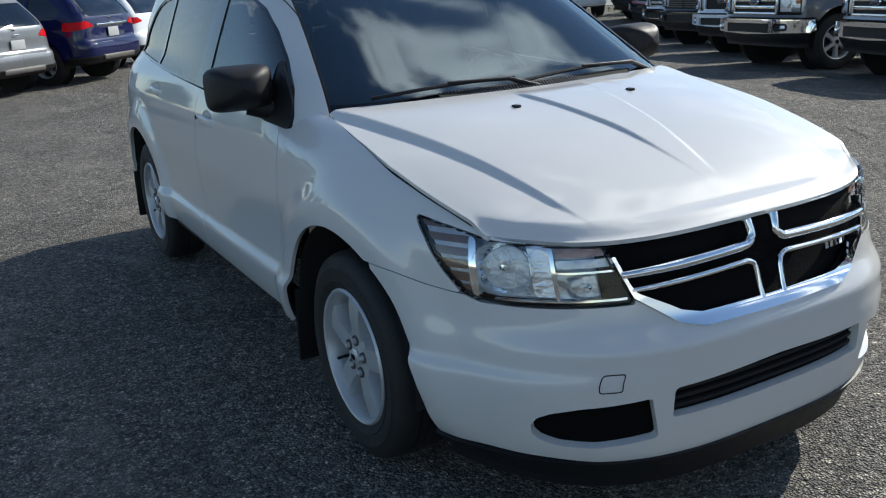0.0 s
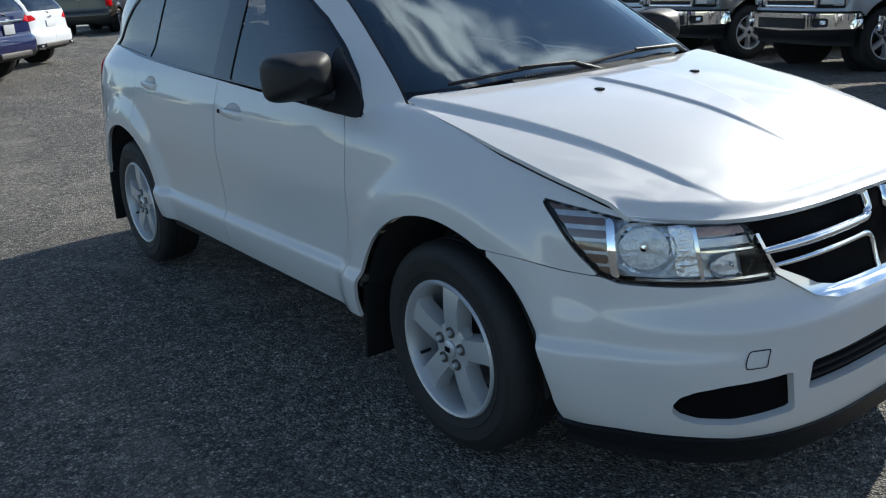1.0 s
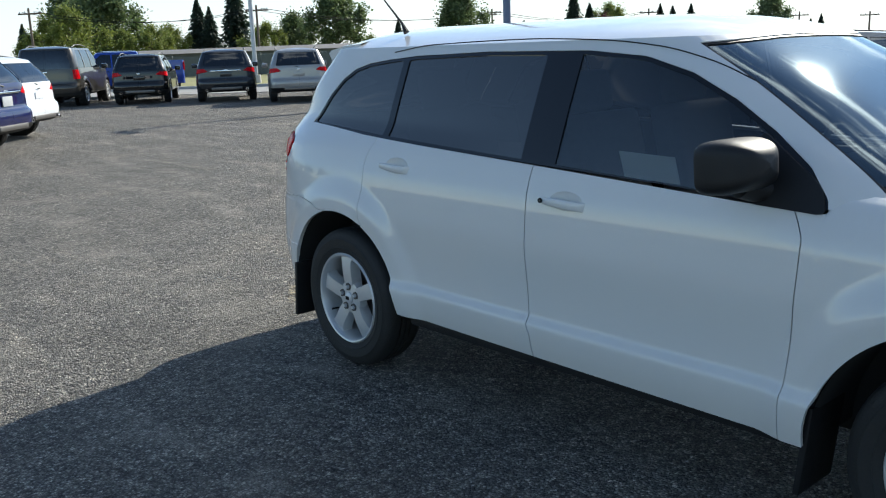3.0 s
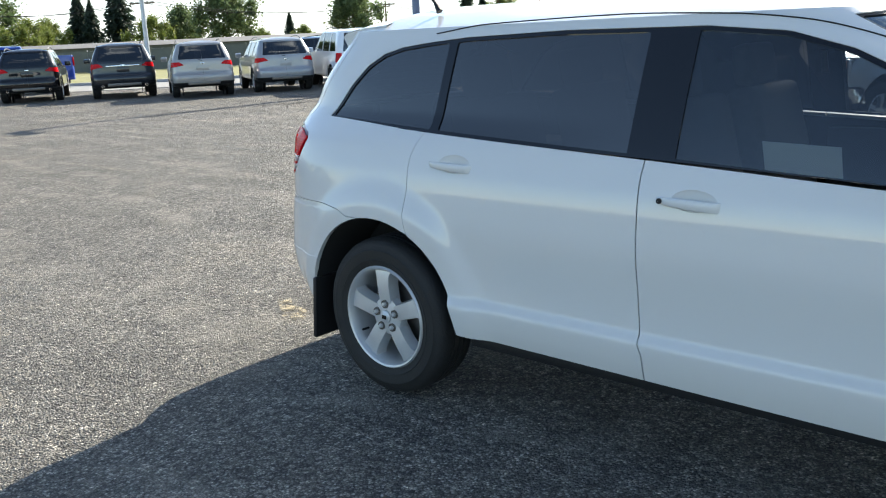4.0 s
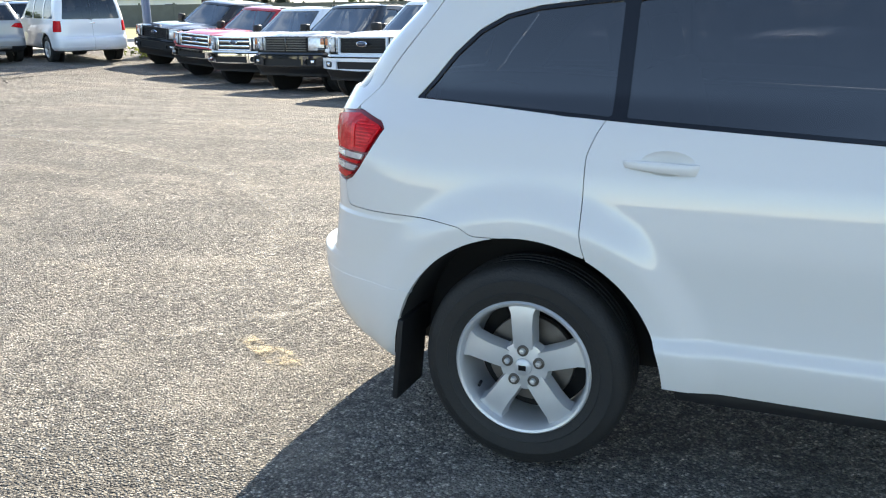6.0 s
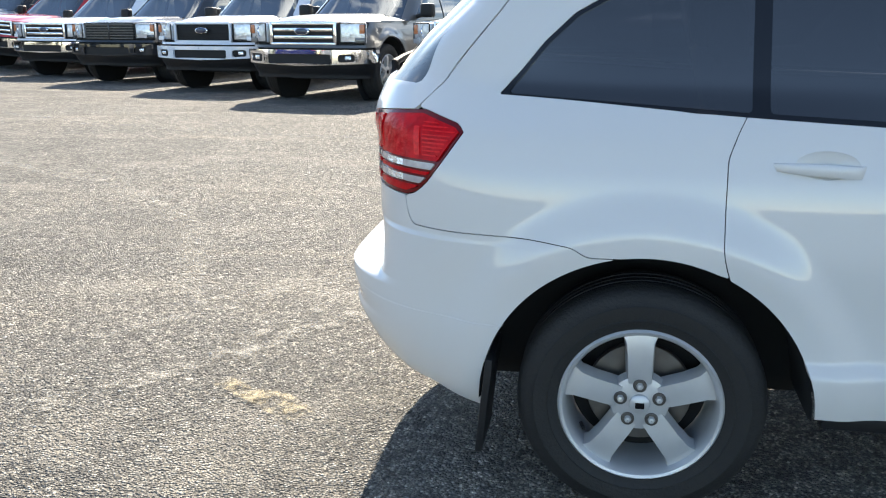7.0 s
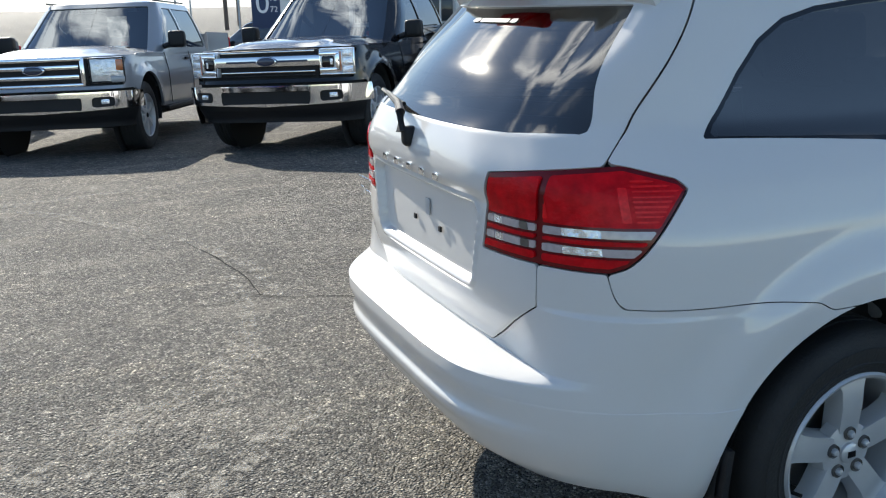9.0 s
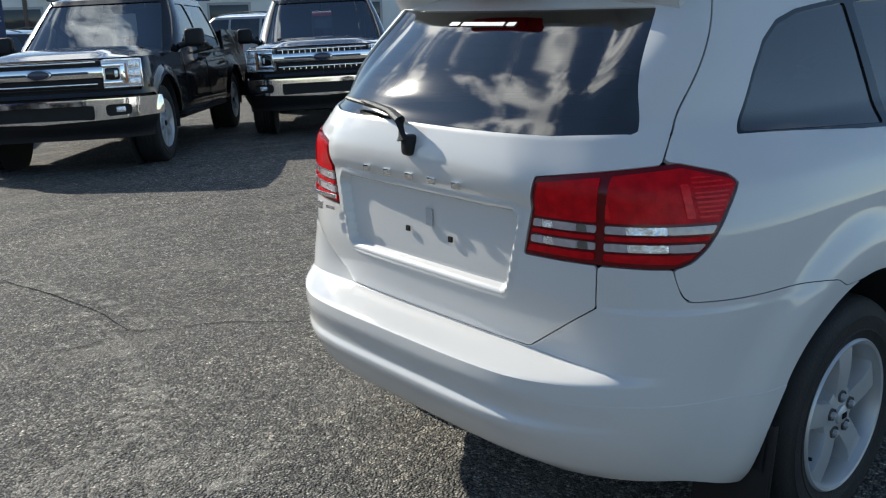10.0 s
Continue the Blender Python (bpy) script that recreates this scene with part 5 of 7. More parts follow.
M_UNDER = material("under_black", (0.012, 0.012, 0.012), 0.8)
M_GREYTINT = glass("privacy_glass", (0.06, 0.065, 0.07), 0.0, 1.75)
M_CABGLASS = glass("cab_glass", (0.20, 0.225, 0.23), 0.0, 2.2)
M_TURN = material("turn_amber", (0.50, 0.16, 0.06), 0.2, coat=0.6)
M_BADGE = material("badge_enamel", (0.02, 0.03, 0.06), 0.2, coat=0.8)
M_DARKALLOY = material("dark_alloy", (0.05, 0.05, 0.055), 0.35, metal=0.6)
M_PLATE = material("dull_plate", (0.38, 0.39, 0.40), 0.5, var=0.3, scale=30)
M_WHITEBAR = material("white_lettering", (0.8, 0.8, 0.8), 0.6)


def wheels_at(thing_ob, places, radius, rim, spokes=6, mat=None, width=0.24, turn=90):
    """Four wheels with meshes in common."""
    first = new("wheel")
    first.parent = thing_ob
    wheel_parts(first, radius, rim, width, spokes, turn, False, mat, 0.045, 0.05)
    for k, (x, y, side) in enumerate(places):
        m = pose(x, y, radius) if side > 0 else pose(x, y, radius, 0, 0, 180)
        if k == 0:
            first.matrix_basis = m
        else:
            w = new("wheel")
            w.parent, w.matrix_basis = thing_ob, m
            for o in first.children:
                c = o.copy()
                scene.collection.objects.link(c)
                c.parent = w


def flat_arch(x, z, axles, r, wz):
    g = np.full(np.shape(x), 9.0)
    for cx in axles:
        g = np.minimum(g, np.minimum(np.hypot(x - cx, z - wz) - r, np.maximum(np.abs(x - cx) - r, z - wz)))
    return g


def cap(hull, z0, rise, x0, x1, step=0.06, m=8, power=2.4):
    """A crowned lid on a hull's outline at z0, closing to a spine from x0 to x1."""
    out = []
    for side in (1, -1):
        a = np.linspace(0.0, hull.arc[-1], int(hull.arc[-1] / step))
        s = np.maximum(hull.s_at(a), 1e-6) * side
        x, y = hull.outline(s, np.full(s.shape, z0))
        q = np.linspace(0, 1, m)[None] ** 1.5
        px = x[:, None] + (np.clip(x, x0, x1)[:, None] - x[:, None]) * q
        p = np.stack([px, y[:, None] * (1 - q), z0 + rise * (1 - (1 - q) ** power) + 0 * px], -1)
        out.append(clip_grid(p, np.zeros_like(p) + [0, 0, 1.0], None, rim=0))
    return join(*out)


P_NOSE = keys((0.40, 2.60), (0.52, 2.66), (0.74, 2.66), (0.80, 2.64), (1.00, 2.62), (1.08, 2.58), (1.16, 2.50))
P_WIDE = keys((0.40, 0.92), (0.55, 0.985), (0.85, 0.995), (1.0, 0.975), (1.14, 0.945), (1.30, 0.94), (1.45, 0.93))


def p_width(x, z):
    w = P_WIDE(z) + 0 * x
    for cx in (1.84, -1.84):
        w = w + 0.028 * ss(0.64, 0.52, np.hypot(x - cx, z - 0.40))
    return w


P_LOW = Hull(P_NOSE, lambda z, y: -3.0 + 0 * z, p_width, 2.0, -2.7, 4.5, 9.0, 0.9)
P_SCREEN = keys((1.10, 1.30), (1.20, 1.17), (1.55, 0.74), (1.84, 0.42), (1.95, 0.3))


class Cab(Upper):
    def outline(self, s, z):
        self.sf = 0.25 - (z - 1.1) * 0.35
        return Hull.outline(self, s, z)


P_CAB = Cab(P_SCREEN, lambda z, y: -1.42 + 0.20 * ss(1.2, 1.9, z), lambda x, z: keys((1.05, 0.955), (1.16, 0.945), (1.50, 0.86), (1.84, 0.73), (1.95, 0.68))(z) + 0 * x, 0.2, -1.1, 5.0, 8.0, 1.4)


def sym(f):
    return join(f(1), f(-1))


def pickup_shapes():
    g = {}

    def low(side):
        top = lambda x, a: np.where(x > 2.0, 1.12, np.where(x < -1.44, 1.40, 1.135))
        p, n, a = P_LOW.grid(side * 0.001, side * (P_LOW.arc[-1] - 0.001), 0.05, 0.46, top, 22)
        x, y, z = p[..., 0], np.abs(p[..., 1]), p[..., 2]
        f = np.maximum(-flat_arch(x, z, (1.84, -1.84), 0.50, 0.42), np.where(x > 2.30, 0.76 - z, 0.47 - z))
        f = np.maximum(f, -np.maximum(np.maximum(y - 0.93, 2.3 - x), np.abs(z - 0.955) - 0.155))
        return clip_grid(p, n, f, rim=0.03)
    g["body"] = sym(low)
    hu, hv = 22, 31
    U, V = np.meshgrid(np.linspace(0, 1, hu), np.linspace(-1, 1, hv), indexing="ij")
    X = (1.16 - 0.10 * V ** 2) * (1 - U) + (2.545 - 0.16 * V ** 4) * U
    Y = V * (0.94 - 0.05 * U ** 3)
    Z = 1.135 + 0.085 * (1 - np.abs(V) ** 3) * (1 - 0.72 * U ** 3) - 0.034 * U ** 4
    Z = Z + 0.022 * ss(0.62, 0.52, np.abs(V)) * ss(1.0, 0.85, U)
    P = np.stack([X, Y, Z], -1)
    N = np.cross(np.gradient(P, axis=0), np.gradient(P, axis=1))
    N /= np.linalg.norm(N, axis=-1, keepdims=True)
    g["hood"] = clip_grid(P, N, None, rim=0.05)

    def bump(side):
        p, n, a = P_LOW.grid(side * 0.001, side * P_LOW.arc_x(2.30), 0.03, 0.50, 0.745, 16, push=0.085)
        y, z = np.abs(p[..., 1]), p[..., 2]
        hole = np.minimum(poly(y, z, [(-0.1, 0.545), (0.52, 0.545), (0.52, 0.675), (-0.1, 0.675)]), poly(y, z, rounded([(0.63, 0.565), (0.86, 0.575), (0.86, 0.68), (0.63, 0.675)], 0.03)))
        return clip_grid(p, n, np.maximum(-hole, np.maximum(0.51 + 0.04 * y - z, z - 0.735)), rim=0.06)
    g["bumper"] = sym(bump)
    g["bumper_insert"] = sym(lambda side: clip_grid(*P_LOW.grid(side * 0.001, side * P_LOW.arc_x(2.36), 0.05, 0.53, 0.72, 5, push=0.05)[:2], None, rim=0))
    g["valance"] = sym(lambda side: clip_grid(*P_LOW.grid(side * 0.001, side * P_LOW.arc_x(2.34), 0.05, 0.34, 0.54, 6, push=0.03)[:2], None, rim=0.04))
    g["nose_back"] = sym(lambda side: clip_grid(*P_LOW.grid(side * 0.001, side * P_LOW.arc_x(2.2), 0.05, 0.70, 1.12, 8, push=-0.05)[:2], None, rim=0))

    def scr(p):
        y, z = np.abs(p[..., 1]), p[..., 2]
        return np.maximum(np.maximum(y - (0.80 - 0.22 * (z - 1.15)), 1.16 - z), np.maximum(z - 1.80, 0.2 - p[..., 0]))

    def sidewin(p, x0, x1):
        x, y, z = p[..., 0], np.abs(p[..., 1]), p[..., 2]
        q = poly(x, z, rounded([(0.86, 1.19), (0.40, 1.60), (0.20, 1.775), (-1.16, 1.775), (-1.24, 1.19)], 0.05))
        return np.where(y > 0.55, np.maximum(q, np.maximum(x - x1, x0 - x)), 1.0)

    def cabf(side):
        p, n, a = P_CAB.grid(side * 0.001, side * (P_CAB.arc[-1] - 0.001), 0.035, 1.10, 1.86, 26)
        x, y, z = p[..., 0], np.abs(p[..., 1]), p[..., 2]
        back = np.maximum(np.maximum(y - 0.60, np.abs(z - 1.50) - 0.24), x + 1.0)
        f = np.maximum(np.maximum(-scr(p), -sidewin(p, -0.18, 2)), np.maximum(-sidewin(p, -2, -0.24), -back))
        return clip_grid(p, n, f, rim=0.02)
    g["cab"] = sym(cabf)
    g["roof"] = cap(P_CAB, 1.86, 0.07, -0.9, 0.0)
    g["windscreen"] = sym(lambda side: (lambda q: clip_grid(q[0], q[1], scr(q[0]) - 0.004, rim=0))(P_CAB.grid(side * 0.001, side * 1.2, 0.06, 1.12, 1.86, 14, push=-0.012)))
    for nm, x0, x1 in (("front_window", -0.18, 2), ("rear_window", -2, -0.24)):
        for side, k in ((1, "r"), (-1, "l")):
            q = P_CAB.grid(side * P_CAB.arc_x(0.95), side * P_CAB.arc_x(-1.3), 0.06, 1.15, 1.80, 12, push=-0.012)
            g[nm + k] = clip_grid(q[0], q[1], sidewin(q[0], x0, x1) - 0.004, rim=0)
    for k in g:
        if k in ("cab", "roof", "windscreen") or "window" in k:
            g[k] = [(x, y, 1.12 + (z - 1.12) * 0.90) for x, y, z in g[k][0]], g[k][1]
    return g


PG = pickup_shapes()


def pickup(label, coat, x, y, heading, style="bars", bumper=None, rim_mat=None, lamp_w=0.30):
    t = thing("pickup_truck", label, "pickup truck", "parked pickup trucks", at=standing(x, y, heading))
    bumper = bumper or M_CHROME
    part("body", PG["body"], coat, t)
    part("hood", PG["hood"], coat, t)
    cabin_ob = part("cab", PG["cab"], coat, t)
    part("roof", PG["roof"], coat, cabin_ob, sharp=60)
    part("windscreen", PG["windscreen"], M_CABGLASS, cabin_ob, "glass windscreen")
    for nm in ("front_window", "rear_window"):
        for k in "rl":
            part(nm, PG[nm + k], M_GREYTINT, cabin_ob, "tinted side window")
    part("nose_back", PG["nose_back"], M_UNDER, t)
    bp = part("front_bumper", PG["bumper"], bumper, t, "chrome front bumper" if bumper is M_CHROME else "painted front bumper")
    part("bumper_insert", PG["bumper_insert"], M_BLACK, bp)
    part("valance", PG["valance"], M_BLACK, t)
    part("underbody", box(5.0, 1.5, 0.30, (-0.3, 0, 0.48), 0.04), M_UNDER, t)
    part("axle", tube([(-1.84, -0.75, 0.405), (-1.84, -0.1, 0.36), (-1.84, 0.1, 0.36), (-1.84, 0.75, 0.405)], [0.06, 0.14, 0.14, 0.06], 10), M_UNDER, t)
    part("crossmember", box(0.3, 1.3, 0.16, (1.84, 0, 0.36), 0.04), M_UNDER, t)
    part("cabin_interior", box(2.2, 1.6, 0.5, (-0.3, 0, 0.95), 0.05), M_TRIM, t)
    for sy in (-0.4, 0.4):
        part("seat", join(box(0.15, 0.5, 0.7, (-0.25, sy, 1.35), 0.05), box(0.1, 0.25, 0.2, (-0.3, sy, 1.66), 0.04)), M_TRIM, t)
    part("bed", box(1.5, 1.62, 0.05, (-2.2, 0, 1.0), 0.01), M_UNDER, t)
    gr = part("grille", box(0.05, 1.16, 0.30, (2.565, 0, 0.955), 0.02), M_BLACK, t, "black grille with bars")
    if style in ("bars", "mesh"):
        part("main_bar", moved(box(0.05, 1.26, 0.115, (2.61, 0, 0.985), 0.03), pose(0, 0, 0)), M_CHROME, gr, "chrome grille bar")
        part("inner_strip", box(0.02, 0.95, 0.022, (2.64, 0, 0.985), 0.006), M_BADGE, gr)
        part("grille_bar", box(0.04, 1.10, 0.016, (2.605, 0, 1.085), 0.005), M_CHROME, gr)
        part("grille_bar", box(0.04, 1.10, 0.016, (2.605, 0, 0.875), 0.005), M_CHROME, gr)
        part("grille_bar", box(0.04, 1.06, 0.012, (2.60, 0, 0.835), 0.004), M_BLACK, gr)
        if style == "mesh":
            for zz in (1.05, 0.855):
                for k in range(15):
                    part("mesh_rib", box(0.02, 0.012, 0.06, (2.60, -0.49 + 0.07 * k, zz), 0.003, 1), M_CHROME, gr)
    elif style == "frame":
        part("frame", join(box(0.06, 1.06, 0.045, (2.605, 0, 1.095), 0.015), box(0.06, 1.06, 0.04, (2.605, 0, 0.815), 0.015), box(0.06, 0.05, 0.31, (2.60, -0.53, 0.955), 0.015), box(0.06, 0.05, 0.31, (2.60, 0.53, 0.955), 0.015)), M_CHROME, gr, "chrome grille surround")
        for zz in (1.01, 0.905):
            part("grille_bar", box(0.04, 0.98, 0.05, (2.605, 0, zz), 0.012), M_CHROME, gr)
    elif style == "rows":
        for k in range(6):
            part("grille_bar", box(0.05, 1.10, 0.022, (2.60, 0, 0.835 + 0.048 * k), 0.006), M_STEEL, gr)
        part("frame", join(box(0.06, 0.04, 0.31, (2.60, 0.0, 0.955), 0.012), box(0.05, 1.16, 0.03, (2.60, 0, 1.10), 0.01)), coat, gr)
    else:
        part("frame", join(box(0.06, 1.08, 0.035, (2.605, 0, 1.10), 0.012), box(0.06, 1.08, 0.035, (2.605, 0, 0.81), 0.012), box(0.06, 0.04, 0.31, (2.60, -0.54, 0.955), 0.012), box(0.06, 0.04, 0.31, (2.60, 0.54, 0.955), 0.012)), coat, gr)
        for k in range(5):
            part("grille_bar", box(0.03, 1.02, 0.014, (2.595, 0, 0.86 + 0.047 * k), 0.004), M_BLACK, gr)
    oval = lathe([(0.001, -0.012), (0.8, -0.012), (0.94, -0.008), (1.0, 0.0)], 28)
    for sc, off, mat in ((1.0, 0.0, M_CHROME), (0.88, 0.004, M_BADGE)):
        geo = ([(v[0] * 0.125 * sc, v[1] - off, v[2] * 0.052 * sc) for v in oval[0]], oval[1])
        if style != "rows":
            part("badge", moved(geo, pose(2.645, 0, 0.985, 0, 0, 90)), mat, gr, "plain oval badge")
    for side in (1, -1):
        s = -side
        m = pose(2.515, s * 0.765, 0.965, 0, 0, s * 19)
        hl = part("headlamp", moved(box(0.12, 0.38, 0.28, (0, 0, 0), 0.03), m), M_PEARL, t, "clear headlamp with chrome surround")
        at = lambda sx, sy, sz, y, z, bev=0.005: moved(box(sx, sy, sz, (0.062, s * y, z), bev), m)
        part("lamp_frame", join(at(0.02, 0.37, 0.014, 0, 0.128), at(0.02, 0.37, 0.014, 0, -0.128), at(0.02, 0.014, 0.25, 0.178, 0), at(0.02, 0.014, 0.25, -0.178, 0)), M_CHROME if style in ("bars", "mesh") else M_BLACK, hl)
        if style in ("bars", "mesh"):
            part("lamp_surround", join(at(0.035, 0.21, 0.044, -0.082, 0.082, 0.012), at(0.035, 0.21, 0.044, -0.082, -0.082, 0.012), at(0.035, 0.044, 0.20, 0.002, 0, 0.012)), M_CHROME, hl, "chrome lamp surround")
            part("projector", at(0.02, 0.13, 0.115, -0.095, 0.0, 0.02), M_GLOSSBLACK, hl)
            part("projector_lens", at(0.03, 0.035, 0.07, -0.06, 0.0, 0.012), M_REFLECT, hl)
            part("turn_signal", at(0.02, 0.016, 0.20, 0.036, 0, 0.005), M_TURN, hl, "amber turn signal")
            for zz in (-0.085, 0.0, 0.085):
                part("reflector", at(0.02, 0.11, 0.074, 0.110, zz, 0.012), M_REFLECT, hl)
        else:
            bowl = lathe([(1.0, 0.0), (0.9, 0.03), (0.5, 0.055), (0.03, 0.06)], 24)
            for yy, zz, rw, rh in ((-0.075, 0.03, 0.085, 0.085), (0.02, -0.075, 0.05, 0.045)):
                geo = [(0.0745 - v[1], s * (yy + v[0] * rw), zz + v[2] * rh) for v in bowl[0]], bowl[1]
                part("reflector", moved(geo, m), M_MIRRORED, hl, "chrome reflector bowl")
            part("turn_signal", at(0.03, 0.075, 0.125, 0.133, 0.052, 0.015), M_TURN, hl, "amber turn signal")
            part("lamp_notch", at(0.03, 0.15, 0.07, 0.105, -0.105, 0.015), coat, hl)
        fg = part("fog_lamp", moved(box(0.03, 0.09, 0.055, (0, 0, 0), 0.012), pose(2.655, s * 0.755, 0.625, 0, 0, s * 10)), M_REFLECT, bp)
        mr = part("door_mirror", box(0.15, 0.21, 0.21, (0.80, s * 1.10, 1.29), 0.05, 3), M_BLACK if coat is not M_WHITE else M_BLACK, t, "black door mirror")
        part("mirror_arm", tube([(0.82, s * 0.92, 1.20), (0.81, s * 1.06, 1.24)], 0.035), M_BLACK, mr)
        part("running_board", box(2.2, 0.14, 0.05, (0.0, s * 0.93, 0.44), 0.015), M_BLACK, t)
        part("door_handle", box(0.18, 0.03, 0.035, (0.0, s * 0.99, 1.04), 0.012), M_BLACK if coat is not M_WHITE else coat, t)
        part("door_seam", tube([(-0.21, s * 0.997, 0.50), (-0.21, s * 0.997, 0.9), (-0.21, s * 0.955, 1.13)], 0.004, 4), M_DARK, t)
        part("door_seam", tube([(0.93, s * 0.998, 0.50), (0.95, s * 0.998, 0.9), (0.95, s * 0.958, 1.13)], 0.004, 4), M_DARK, t)
        part("tail_lamp", box(0.06, 0.14, 0.34, (-2.99, s * 0.87, 1.16), 0.02), M_RED, t)
        part("roof_strip", tube([(0.35, s * 0.70, 1.808), (-1.1, s * 0.70, 1.818)], 0.012, 6), M_BLACK, cabin_ob)
    for yy in (-0.35, 0.3):
        part("windscreen_wiper", tube([(1.16, yy + 0.3, 1.20), (1.13, yy, 1.215), (1.10, yy - 0.28, 1.225)], 0.012, 6), M_BLACK, t)
    wheels_at(t, ((1.84, -0.83, 1), (-1.84, -0.83, 1), (1.84, 0.83, -1), (-1.84, 0.83, -1)), 0.405, 0.255, 6, rim_mat or M_ALLOY, 0.26)
    for cx in (1.84, -1.84):
        for s in (1, -1):
            geo = lathe([(0.50, 0.0), (0.495, 0.02), (0.495, 0.28), (0.05, 0.28)], 32)
            geo = (geo[0], [q for q in geo[1] if max(geo[0][i][2] for i in q) > -0.08])
            part("wheel_liner", moved(geo, pose(cx, -0.965, 0.42) if s > 0 else pose(cx, 0.965, 0.42, 0, 0, 180)), M_UNDER, t)
    return t


P_BLACK = paint("black_paint", (0.004, 0.004, 0.005))
P_SILVER = paint("silver_paint", (0.30, 0.31, 0.32), 0.03, 0.3)
P_GREYBROWN = paint("grey_brown_paint", (0.10, 0.098, 0.095), 0.04, 0.4)
P_RED = paint("red_paint", (0.42, 0.015, 0.02))
P_DKGREY = paint("dark_grey_paint", (0.018, 0.021, 0.026), 0.04, 0.3)
P_BLUE = paint("blue_paint", (0.003, 0.006, 0.055), 0.04, 0.0)
P_PALE = paint("pale_silver_paint", (0.31, 0.30, 0.285), 0.03, 0.35)
P_BRIGHT = paint("bright_blue_paint", (0.012, 0.05, 0.30))
P_BRONZE = paint("bronze_grey_paint", (0.045, 0.041, 0.035), 0.04, 0.3)
P_TRUCKWHITE = paint("white_truck_paint", (0.72, 0.74, 0.77))
P_GREY = paint("mid_grey_paint", (0.17, 0.18, 0.19), 0.04, 0.4)

pickup("black pickup truck with a chrome bumper and chrome grille bar", P_BLACK, 0.55, 9.29, 231, "bars")
pickup("black pickup truck with a chrome mesh grille", P_BLACK, 3.92, 9.87, 236, "mesh")
pickup("silver pickup truck with a silver bar grille", P_SILVER, -2.38, 10.93, 247, "frame")
pickup("grey-brown pickup truck with a chrome framed grille", P_GREYBROWN, -5.25, 11.67, 256, "frame")
pickup("white pickup truck with a dark grille and painted bumper", P_TRUCKWHITE, -7.73, 13.47, 259, "plain", P_TRUCKWHITE, M_DARKALLOY)
pickup("dark grey pickup truck with a slatted grille", P_DKGREY, -10.3, 15.0, 259, "rows", P_DKGREY, M_DARKALLOY)
pickup("white heavy pickup truck with a chrome grille", P_TRUCKWHITE, -12.72, 16.69, 258, "frame")
pickup("red pickup truck with a chrome grille and bumper", P_RED, -15.0, 18.2, 257, "frame")
pickup("black pickup truck with a black grille and bumper", P_BLACK, -17.45, 19.6, 257, "plain", M_BLACK, M_DARKALLOY)


